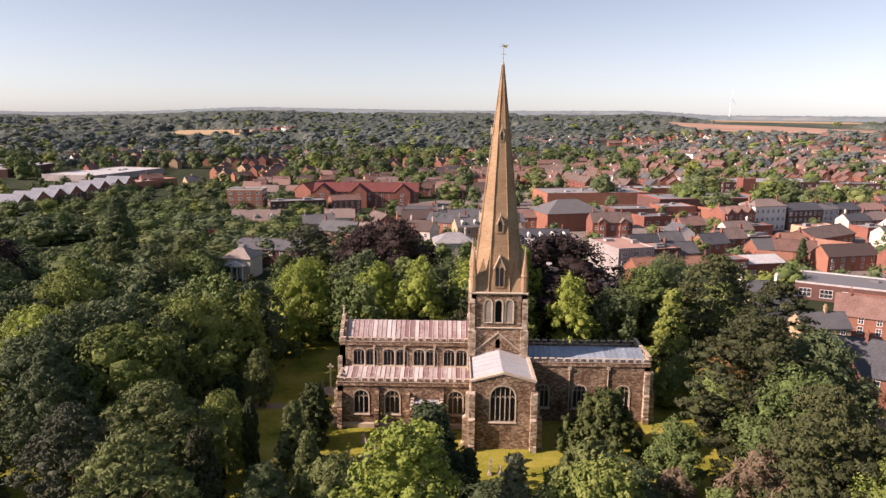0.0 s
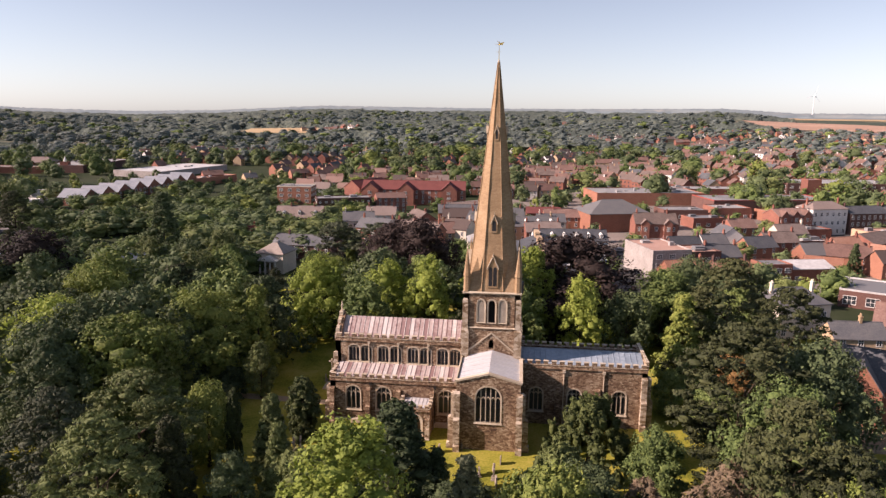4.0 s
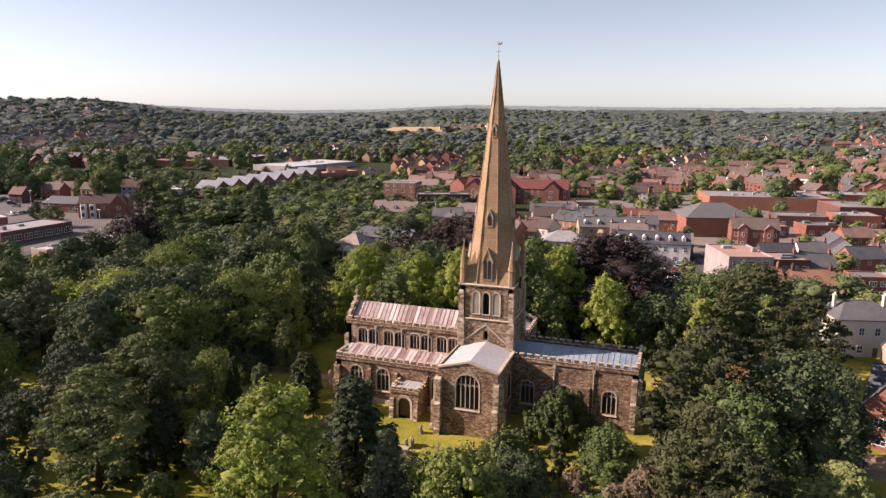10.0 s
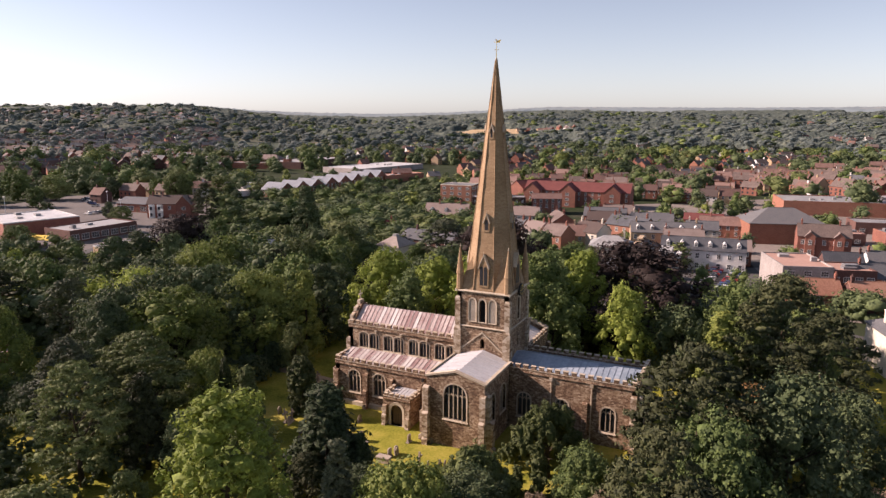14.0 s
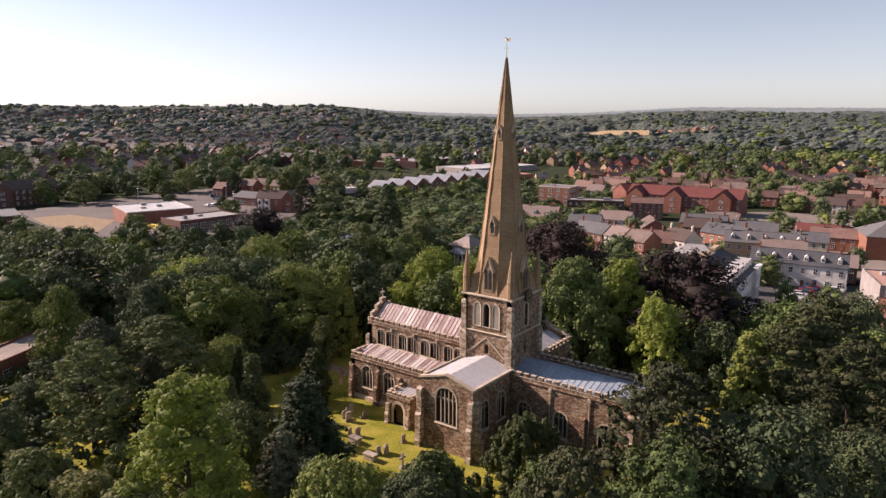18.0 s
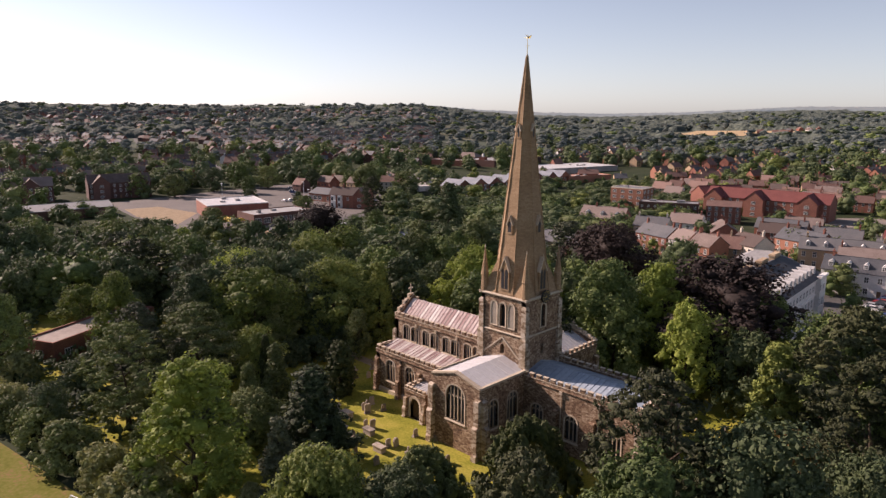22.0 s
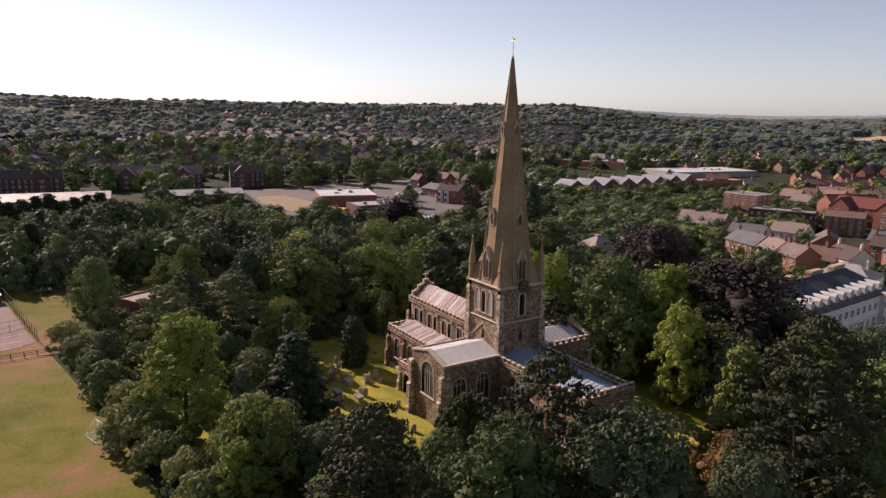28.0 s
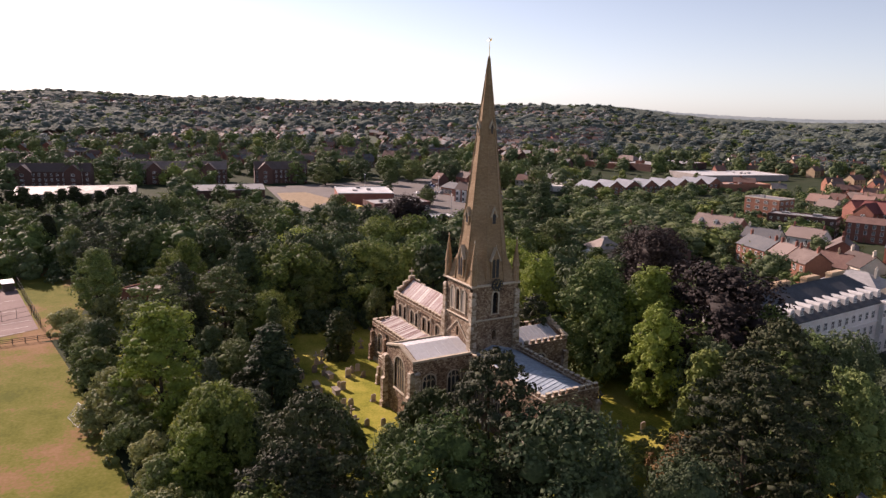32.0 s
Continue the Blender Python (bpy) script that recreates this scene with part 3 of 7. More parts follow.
def sheeted_roof(name, a, b, c, d, n, mat, label):
    """A lead slope in n sheets with a rounded roll between each: a-b is the eaves, d-c the ridge."""
    a, b, c, d = (Vector(p) for p in (a, b, c, d))
    nrm = (b - a).cross(d - a).normalized()
    if nrm.z < 0:
        nrm = -nrm
    base = Solid().add([p + nrm * h for h in (-0.15, 0.0) for p in (a, b, c, d)], [(0, 1, 2, 3), (4, 5, 6, 7), (0, 1, 5, 4), (1, 2, 6, 5), (2, 3, 7, 6), (3, 0, 4, 7)])
    roof = part(name, base, mat, church, label)
    w = (b - a).length / n
    along, up = (b - a).normalized(), (d - a)
    skew = (c - d) / n
    for i in range(n):
        p = a + along * (w * i)
        top = d + skew * i
        s = Solid()
        q = [p + along * 0.06, p + (b - a) / n - along * 0.06, top + skew - along * 0.06, top + along * 0.06]
        s.add([x + nrm * h for h in (0.004, 0.03) for x in q], [(4, 5, 6, 7), (0, 1, 5, 4), (1, 2, 6, 5), (2, 3, 7, 6), (3, 0, 4, 7)])
        part("lead_sheet", s, mat, roof)
    for i in range(n + 1):
        p, q = a + along * (w * i), d + skew * i
        part("lead_roll", Solid().tube(p + nrm * 0.05, q + nrm * 0.05, 0.055, 0.055, 6), mat, roof)


# tower shaft
belfry = [mid_hole(0, 1.0, 16.9, 20.6, 0.9)]
for place, c0, nm in ((SOUTH(TY0), CX, "tower_wall"), (EAST(TX1), CY, "tower_wall"), (NORTH(TY1), -CX, "tower_wall"), (WEST(TX0), -CY, "tower_wall")):
    half = 4.5
    church_wall(nm, place, rect(c0 - half + (0.0 if place in () else 0.0), c0 + half, 0, 22.0), [[(x + c0, z) for x, z in h] for h in belfry] + [mid_hole(c0, 0.75, 12.4, 14.0, 0.5)], thick=0.8)
    lou = Solid()
    for k in range(8):
        z = 17.0 + k * 0.42
        lou.add([place @ Vector(p) for p in [(c0 - 0.5, 0.2, z), (c0 + 0.5, 0.2, z), (c0 + 0.5, 0.55, z + 0.3), (c0 - 0.5, 0.55, z + 0.3)]], [(0, 1, 2, 3)])
    lou.add([place @ Vector(p) for p in [(c0 - 0.55, 0.6, 16.8), (c0 + 0.55, 0.6, 16.8), (c0 + 0.55, 0.6, 20.7), (c0 - 0.55, 0.6, 20.7)]], [(0, 1, 2, 3)])
    part("louvre", lou, iron, church, "dark slatted belfry louvre")
    flank = abs(place[0][0]) > 0.5
    for du in (-1.75, 1.75) if flank else ():
        bl = arch(1.15, 16.9, 20.5, 0.9)
        s = Solid()
        s.add([place @ Vector((c0 + du + x, -0.03, z)) for x, z in bl] + [place @ Vector((c0 + du + x, 0.05, z)) for x, z in bl],
              [tuple(range(len(bl)))] + [(i, (i + 1) % len(bl), len(bl) + (i + 1) % len(bl), len(bl) + i) for i in range(len(bl))])
        part("blind_panel", s, blind, church, "pale blind arch panel")
    for du in (-1.75, 0, 1.75) if flank else (0,):
        out, mid = arch(1.55, 16.8, 20.95, 1.05), arch(1.1, 16.9, 20.65, 0.9)
        s, k = Solid(), len(out)
        v = []
        for loop, d in ((out, 0.0), (out, -0.14), (mid, -0.1), (mid, 0.05)):
            v += [place @ Vector((c0 + du + x, d, z)) for x, z in loop]
        s.add(v, [(a * k + i, a * k + (i + 1) % k, (a + 1) * k + (i + 1) % k, (a + 1) * k + i) for a in range(3) for i in range(k)])
        part("belfry_arch", s, dressing, church)
    for z, deep, high in ((15.85, 0.22, 0.26), (21.7, 0.3, 0.4)):
        s = Solid().prism([(-deep, z + high * 0.5), (-deep * 0.6, z), (0.0, z), (0.0, z + high), (-deep * 0.5, z + high)], 0, c0 - half - deep, c0 + half + deep)
        s.v = [tuple(place @ Vector(p)) for p in s.v]
        part("string_course", s, dressing, church)
    # old steep roof line on the lower stage
    if abs(place[1][3] - TY0) < 0.01:
        s = Solid()
        for sg in (-1, 1):
            s.add([place @ Vector((c0 + sg * x, y, z)) for y in (-0.13, 0.02) for x, z in ((4.3, 11.7), (0.0, 15.3), (0.0, 15.0), (4.3, 11.4))], [(0, 1, 2, 3), (4, 5, 6, 7), (0, 1, 5, 4), (1, 2, 6, 5), (2, 3, 7, 6), (3, 0, 4, 7)])
        part("old_roof_line", s, dressing, church)
# clasping buttresses and pinnacles at the corners
for sx, sy in ((-1, -1), (1, -1), (1, 1), (-1, 1)):
    x, y = CX + sx * 4.32, CY + sy * 4.32
    s = Solid()
    for z0, z1, r in ((0, 9.0, 0.78), (9.0, 15.8, 0.62), (15.8, 20.9, 0.46)):
        s.box(x - r, y - r, z0, x + r, y + r, z1 - 0.35).box(x - r, y - r, z1 - 0.35, x + r, y + r, z1, 0.15)
    part("corner_buttress", s, quoin, church, "pale quoined corner buttress")
    px, py = CX + sx * 4.15, CY + sy * 4.15
    s = Solid()
    oct_ring = lambda r, z: [(px + r * math.cos(math.pi / 4 * i + 0.39), py + r * math.sin(math.pi / 4 * i + 0.39), z) for i in range(8)]
    s.ring([oct_ring(0.62, 22.0), oct_ring(0.55, 24.6), oct_ring(0.68, 24.7), oct_ring(0.6, 24.95), oct_ring(0.04, 29.2)])
    part("pinnacle", s, ashlar, church, "slim stone corner pinnacle")
    part("finial", Solid().tube((px, py, 29.1), (px, py, 29.6), 0.12, 0.03, 6), dressing, church)

# octagonal spire with slight broaches
SP0, SP1, SPR = 22.05, 58.5, 4.22


def spire_ring(z, grow=0.0):
    k = (SP1 - z) / (SP1 - SP0)
    r = (0.13 + (SPR - 0.13) * k + grow) / math.cos(math.pi / 8)
    return [(CX + r * math.cos(math.pi / 4 * i + math.pi / 8), CY + r * math.sin(math.pi / 4 * i + math.pi / 8), z) for i in range(8)]


s = Solid().ring([spire_ring(SP0 + (SP1 - SP0) * i / 24, 0.03 * math.sin(i * 2.1)) for i in range(25)])
spire = part("spire", s, ashlar, church, "tall octagonal golden ashlar spire")
for i in range(8):
    a, b = spire_ring(SP0, 0.03)[i], spire_ring(SP1, 0.02)[i]
    part("rib", Solid().tube(a, b, 0.13, 0.05, 6), ashlar, spire)
for sx, sy in ((-1, -1), (1, -1), (1, 1), (-1, 1)):
    tip = (CX + sx * 2.55, CY + sy * 2.55, 27.5)
    c = (CX + sx * 4.45, CY + sy * 4.45, 22.05)
    s = Solid().add([c, (CX + sx * 1.7, CY + sy * 4.3, 22.05), (CX + sx * 4.3, CY + sy * 1.7, 22.05), tip, (CX + sx * 1.6, CY + sy * 1.6, 22.05)],
                    [(0, 1, 3), (0, 3, 2), (1, 4, 3), (2, 3, 4), (0, 2, 4, 1)])
    part("broach", s, ashlar, spire, "sloping stone broach")


def lucarne(angle, z0, z1, w, lights):
    """A gabled window standing out from a face of the spire."""
    k = (SP1 - z0) / (SP1 - SP0)
    r = 0.13 + (SPR - 0.13) * k
    turn = pose(CX, CY, 0, 0, 0, angle) @ Matrix.Translation((0, -r - 0.12, 0))
    zs = z1 - w * 1.15
    rows = Solid()
    front = [(-w / 2, z0), (w / 2, z0), (w / 2, zs), (0, z1), (-w / 2, zs)]
    rows.prism(front, 1, 0, 1.5)
    rows.v = [tuple(turn @ Vector(p)) for p in rows.v]
    body = part("lucarne", rows, ashlar, spire, "gabled stone spire light")
    cop = Solid()
    for sg in (-1, 1):
        cop.add([turn @ Vector((sg * x, y, z)) for y in (-0.12, 1.5) for x, z in ((w / 2 + 0.12, zs - 0.12), (0, z1 + 0.12), (0, z1 - 0.1), (w / 2, zs - 0.28))],
                [(0, 1, 2, 3), (4, 5, 6, 7), (0, 1, 5, 4), (1, 2, 6, 5), (2, 3, 7, 6), (3, 0, 4, 7)])
    part("gable_coping", cop, dressing, body)
    for i in range(lights):
        lw = (w - 0.3) / lights
        c = -w / 2 + 0.15 + lw * (i + 0.5)
        o = arch(lw - 0.14, z0 + 0.3, zs + (0.15 if lights > 1 else 0.35), lw * 0.7, 4)
        # black panel on the solid gable stands for the shade inside an opening
        g = Solid().add([turn @ Vector((c + x, -0.015, z)) for x, z in o], [tuple(range(len(o)))])
        part("light", g, black_dial, body, "flat black panel painted as a shaded lancet opening")
    part("cross", Solid().tube(turn @ Vector((0, 0, z1)), turn @ Vector((0, 0, z1 + 0.5)), 0.06, 0.04, 5), dressing, body)


for q in range(4):
    lucarne(90 * q, 22.7, 28.0, 1.75, 2)
    lucarne(90 * q, 31.6, 34.4, 1.05, 1)
    lucarne(90 * q, 46.2, 48.4, 0.75, 1)
s = Solid().tube((CX, CY, 58.4), (CX, CY, 61.6), 0.06, 0.03, 6).tube((CX - 0.4, CY, 60.0), (CX + 0.4, CY, 60.0), 0.03, 0.03, 5)
s.add([(CX - 0.75, CY, 61.2), (CX + 0.5, CY, 61.0), (CX + 0.75, CY, 61.5), (CX + 0.2, CY, 61.35), (CX - 0.45, CY, 61.65), (CX + 0.1, CY + 0.05, 61.2)], [(0, 1, 2, 3, 4, 5)])
vane = part("weathervane", s, gilt, church, "gilded cockerel-shaped weathervane on a rod")
part("knop", Solid().tube((CX, CY, 58.3), (CX, CY, 58.75), 0.22, 0.12, 8), dressing, vane)
# clock on the east face
s = Solid().tube((TX1 + 0.3, CY, 21.9), (TX1 + 0.55, CY, 21.9), 1.05, 1.05, 24)
clock = part("clock", s, black_dial, church, "black clock dial with gilt numerals")
for i in range(12):
    a = math.pi / 6 * i
    s = Solid().tube((TX1 + 0.57, CY + 0.66 * math.cos(a), 21.9 + 0.66 * math.sin(a)), (TX1 + 0.57, CY + 0.9 * math.cos(a), 21.9 + 0.9 * math.sin(a)), 0.04, 0.05, 4)
    part("numeral", s, gilt, clock)
part("pointer", Solid().tube((TX1 + 0.6, CY, 21.9), (TX1 + 0.6, CY + 0.15, 22.6), 0.05, 0.02, 4).tube((TX1 + 0.6, CY, 21.9), (TX1 + 0.6, CY - 0.45, 21.75), 0.05, 0.02, 4), gilt, clock)

# nave and clerestory
NX0, NY0, NY1 = -18.1, 108.3, 115.9
holes = []
for pair in range(4):
    for k in range(2):
        u = -14.9 + pair * 5.05 + k * 2.1
        for place, sg in ((SOUTH(NY0), 1), (NORTH(NY1), -1)):
            h = window(place, sg * u, 1.75, 8.95, 11.7, 0.55, 3, 0.1)
            if sg == 1:
                holes.append(h)
church_wall("nave_wall", SOUTH(NY0), rect(NX0, TX0, 0, 12.6), holes)
church_wall("nave_wall", NORTH(NY1), rect(-TX0, -NX0, 0, 12.6), [[(-x, z) for x, z in reversed(h)] for h in holes])
wwin = window(WEST(NX0), -CY, 4.0, 3.2, 10.4, 2.6, 5)
church_wall("nave_gable", WEST(NX0), [(-NY1, 0), (-NY0, 0), (-NY0, 13.2), (-CY, 16.4), (-NY1, 13.2)], [wwin])
battlement(SOUTH(NY0), NX0, TX0, 12.6)
battlement(NORTH(NY1), -TX0, -NX0, 12.6)
sheeted_roof("nave_roof", (NX0 + 0.5, NY0 + 0.5, 12.9), (TX0, NY0 + 0.5, 12.9), (TX0, CY, 15.7), (NX0 + 0.5, CY, 15.7), 27, lead, "low-pitched pinkish grey lead nave roof")
sheeted_roof("nave_roof", (TX0, NY1 - 0.5, 12.9), (NX0 + 0.5, NY1 - 0.5, 12.9), (NX0 + 0.5, CY, 15.7), (TX0, CY, 15.7), 27, lead, "low-pitched pinkish grey lead nave roof")
for sg, y0 in ((-1, NY0), (1, NY1)):
    for k in range(6):
        ya, yb = y0 + (CY - y0) * k / 6, y0 + (CY - y0) * (k + 1) / 6
        za = 13.2 + 3.2 * (k + 0.6) / 6
        part("gable_coping", Solid().box(NX0 - 0.12, min(ya, yb), za - 0.8, NX0 + 0.5, max(ya, yb), za + (0.35 if k % 2 else 0.05)), dressing, church, "stepped coping on the west gable")
s = Solid().tube((NX0 + 0.2, CY, 16.5), (NX0 + 0.2, CY, 18.3), 0.14, 0.08, 6).box(NX0 + 0.08, CY - 0.5, 17.4, NX0 + 0.32, CY + 0.5, 17.65)
part("gable_cross", s, dressing, church, "stone gable cross")
for u in (-12.9, -7.85, -2.8):
    part("downpipe", Solid().tube((u + 0.6, NY0 - 0.12, 8.6), (u + 0.6, NY0 - 0.12, 12.5), 0.09, 0.09, 6).box(u + 0.4, NY0 - 0.3, 12.1, u + 0.8, NY0, 12.5), dressing, church)

# aisles
AY0, AY1, AX0 = 103.4, 120.8, -17.8
aw = [(-13.95, 2.3), (-8.9, 2.3), (1.35, 2.3)]
holes = [window(SOUTH(AY0), u, w, 2.5, 6.4, 1.3, 3) for u, w in aw]
church_wall("aisle_wall", SOUTH(AY0), rect(AX0, TX0, 0, 7.4), holes)
holes = [window(NORTH(AY1), -u, w, 2.5, 6.4, 1.3, 3) for u, w in aw]
church_wall("aisle_wall", NORTH(AY1), rect(-TX0, -AX0, 0, 7.4), holes)
for y0, y1 in ((AY0, NY0), (NY1, AY1)):
    church_wall("aisle_wall", WEST(AX0), rect(-y1, -y0, 0, 7.4), [window(WEST(AX0), -(y0 + y1) / 2, 1.8, 2.6, 6.0, 1.1, 3)])
    battlement(WEST(AX0), -y1, -y0, 7.4)
battlement(SOUTH(AY0), AX0, TX0, 7.4)
battlement(NORTH(AY1), -TX0, -AX0, 7.4)
sheeted_roof("aisle_roof", (AX0 + 0.4, AY0 + 0.4, 7.6), (TX0, AY0 + 0.4, 7.6), (TX0, NY0, 8.7), (AX0 + 0.4, NY0, 8.7), 27, lead, "lean-to pinkish lead aisle roof")
sheeted_roof("aisle_roof", (TX0, AY1 - 0.4, 7.6), (AX0 + 0.4, AY1 - 0.4, 7.6), (AX0 + 0.4, NY1, 8.7), (TX0, NY1, 8.7), 27, lead, "lean-to pinkish lead aisle roof")


def buttress(place, u, wide, deep, high, mat=quoin):
    s = Solid()
    for z0, z1, d in ((0, high * 0.14, deep), (high * 0.14, high * 0.58, deep * 0.86), (high * 0.58, high, deep * 0.55)):
        s.prism([(0.1, z0), (-d, z0), (-d, z1 - d * 0.35), (-d * 0.55, z1), (0.1, z1)], 0, u - wide / 2, u + wide / 2)
    s.v = [tuple(place @ Vector(p)) for p in s.v]
    return part("buttress", s, mat, church, "stepped stone buttress")


for u in (-17.4, -11.4, -6.4, -0.9):
    buttress(SOUTH(AY0), u, 0.75, 1.1, 6.2, rubble)
buttress(WEST(AX0), -AY0 - 0.4, 0.75, 1.1, 6.4)
buttress(WEST(AX0), -NY0, 0.8, 1.2, 10.5)
buttress(WEST(AX0), -NY1, 0.8, 1.2, 10.5)
for u in (-11.0, -0.4):
    part("downpipe", Solid().tube((u, AY0 - 0.12, 0.2), (u, AY0 - 0.12, 7.2), 0.08, 0.08, 6).box(u - 0.22, AY0 - 0.3, 6.7, u + 0.22, AY0, 7.2), iron, church, "lead downpipe with a hopper head")
s = Solid().prism([(-0.25, 0), (-0.25, 0.7), (0.05, 0.95), (0.05, 0)], 0, AX0, TX0)
s.v = [tuple(SOUTH(AY0) @ Vector(p)) for p in s.v]
part("plinth", s, dressing, church)

# south porch
PX0, PX1, PY0 = -5.7, -0.7, 99.3
door_hole = mid_hole((PX0 + PX1) / 2, 2.1, 0.05, 3.6, 1.3)
church_wall("porch_wall", SOUTH(PY0), rect(PX0, PX1, 0, 4.6), [door_hole])
church_wall("porch_wall", EAST(PX1), rect(PY0 + 0.9, AY0, 0, 4.6), [])
church_wall("porch_wall", WEST(PX0), rect(-AY0, -PY0 - 0.9, 0, 4.6), [])
battlement(SOUTH(PY0), PX0, PX1, 4.6, 0.3, 0.4, 0.6, 0.5)
battlement(EAST(PX1), PY0 + 0.4, AY0, 4.6, 0.3, 0.4, 0.6, 0.5)
battlement(WEST(PX0), -AY0, -PY0 - 0.4, 4.6, 0.3, 0.4, 0.6, 0.5)
sheeted_roof("porch_roof", (PX0 + 0.3, PY0 + 0.3, 4.65), (PX1 - 0.3, PY0 + 0.3, 4.65), (PX1 - 0.3, AY0, 4.95), (PX0 + 0.3, AY0, 4.95), 7, lead_grey, "flat lead porch roof")
s = Solid()
ar = arch(2.1, 0.05, 3.6, 1.3)
s.add([((PX0 + PX1) / 2 + x, PY0 + 0.55, z) for x, z in ar], [tuple(range(len(ar)))])
pd = part("porch_door", s, oak, church, "plank oak door under a pointed arch")
for k in range(7):
    x = (PX0 + PX1) / 2 - 0.9 + k * 0.3
    part("plank_strip", Solid().box(x - 0.02, PY0 + 0.5, 0.1, x + 0.02, PY0 + 0.56, 3.0), iron, pd)
out, mid = arch(2.9, 0.0, 4.1, 1.6), arch(2.1, 0.05, 3.6, 1.3)
s, k = Solid(), len(out)
v = []
for loop, d in ((out, 0.0), (out, -0.12), (mid, -0.06), (mid, 0.55)):
    v += [((PX0 + PX1) / 2 + x, PY0 + d, z) for x, z in loop]
s.add(v, [(a * k + i, a * k + (i + 1) % k, (a + 1) * k + (i + 1) % k, (a + 1) * k + i) for a in range(3) for i in range(k)])
part("door_arch", s, dressing, church)
buttress(SOUTH(PY0), PX0 + 0.35, 0.7, 0.8, 3.4)
buttress(SOUTH(PY0), PX1 - 0.35, 0.7, 0.8, 3.4)

# transepts
RX0, RX1, SY, NYT = 3.7, 13.3, 96.6, 127.6
h = window(SOUTH(SY), (RX0 + RX1) / 2, 3.7, 4.6, 10.2, 2.0, 5)
church_wall("transept_wall", SOUTH(SY), [(RX0, 0), (RX1, 0), (RX1, 10.9), ((RX0 + RX1) / 2, 12.15), (RX0, 10.9)], [h], label="coursed ironstone transept gable wall")
hs = [window(EAST(RX1), u, 2.3, 4.0, 8.4, 1.3, 3) for u in (99.6, 104.2)]
church_wall("transept_wall", EAST(RX1), rect(SY + 0.9, TY0, 0, 10.8), hs)
hs = [window(WEST(RX0), -101.0, 2.2, 8.3, 10.2, 0.6, 3)]
church_wall("transept_wall", WEST(RX0), rect(-TY0, -SY - 0.9, 0, 10.8), hs)
sheeted_roof("transept_roof", (RX0 + 0.15, SY + 0.35, 10.85), (RX0 + 0.15, TY0, 10.85), ((RX0 + RX1) / 2, TY0, 12.1), ((RX0 + RX1) / 2, SY + 0.35, 12.0), 6, lead_grey, "plain grey lead transept roof")
sheeted_roof("transept_roof", (RX1 - 0.15, TY0, 10.85), (RX1 - 0.15, SY + 0.35, 10.85), ((RX0 + RX1) / 2, SY + 0.35, 12.0), ((RX0 + RX1) / 2, TY0, 12.1), 6, lead_grey, "plain grey lead transept roof")
for yy, d in ((SY, 1), (NYT, -1)):
    s = Solid()
    for sg in (-1, 1):
        xm = (RX0 + RX1) / 2
        s.add([(xm + sg * x, yy + d * y, z) for y in (-0.15, 0.5) for x, z in ((4.95, 10.85), (0, 12.2), (0, 12.5), (4.95, 11.15))], [(0, 1, 2, 3), (4, 5, 6, 7), (0, 1, 5, 4), (1, 2, 6, 5), (2, 3, 7, 6), (3, 0, 4, 7)])
    part("gable_coping", s, dressing, church)
for x, place in ((RX0, WEST(RX0)), (RX1, EAST(RX1))):
    sg = 1 if x == RX1 else -1
    s = Solid().box(min(x - 0.2, x + sg * 0.14), SY, 10.8, max(x - 0.2, x + sg * 0.14) + 0.15, TY0, 11.15)
    part("eaves_coping", s, dressing, church)
for u in (RX0 + 0.1, RX1 - 0.1):
    buttress(SOUTH(SY), u, 0.95, 1.2, 9.4)
buttress(EAST(RX1), SY + 0.55, 1.05, 1.5, 9.2)
buttress(WEST(RX0), -SY - 0.55, 1.05, 1.5, 9.2)
h = window(NORTH(NYT), -(RX0 + RX1) / 2, 3.6, 4.6, 10.0, 2.0, 5)
church_wall("transept_wall", NORTH(NYT), [(-RX1, 0), (-RX0, 0), (-RX0, 10.4), (-(RX0 + RX1) / 2, 12.2), (-RX1, 10.4)], [h])
church_wall("transept_wall", EAST(RX1), rect(TY1, NYT - 0.9, 0, 10.0), [window(EAST(RX1), 121.8, 2.4, 4.0, 8.4, 1.3, 3)])
church_wall("transept_wall", WEST(RX0), rect(-NYT + 0.9, -TY1, 0, 10.0), [])
battlement(EAST(RX1), TY1, NYT, 10.0)
battlement(WEST(RX0), -NYT, -TY1, 10.0)
sheeted_roof("transept_roof", (RX1 - 0.4, TY1, 10.2), (RX1 - 0.4, NYT - 0.4, 10.2), ((RX0 + RX1) / 2, NYT - 0.4, 12.0), ((RX0 + RX1) / 2, TY1, 12.0), 11, lead_grey, "plain grey lead transept roof")
sheeted_roof("transept_roof", (RX0 + 0.4, NYT - 0.4, 10.2), (RX0 + 0.4, TY1, 10.2), ((RX0 + RX1) / 2, TY1, 12.0), ((RX0 + RX1) / 2, NYT - 0.4, 12.0), 11, lead_grey, "plain grey lead transept roof")
for sg in (-1, 1):
    for k in range(5):
        x = (RX0 + RX1) / 2 + sg * (4.3 - k * 0.95)
        z = 10.6 + 1.75 * (k + 0.3) / 5
        part("gable_merlon", Solid().box(x - 0.32, NYT - 0.4, z, x + 0.32, NYT + 0.05, z + 0.75), dressing, church)
xm = (RX0 + RX1) / 2
part("gable_cross", Solid().tube((xm, NYT - 0.2, 12.5), (xm, NYT - 0.2, 13.7), 0.12, 0.08, 6).box(xm - 0.35, NYT - 0.3, 13.1, xm + 0.35, NYT - 0.1, 13.3), dressing, church, "stone gable cross")
buttress(EAST(RX1), NYT - 0.5, 1.0, 1.3, 8.5)

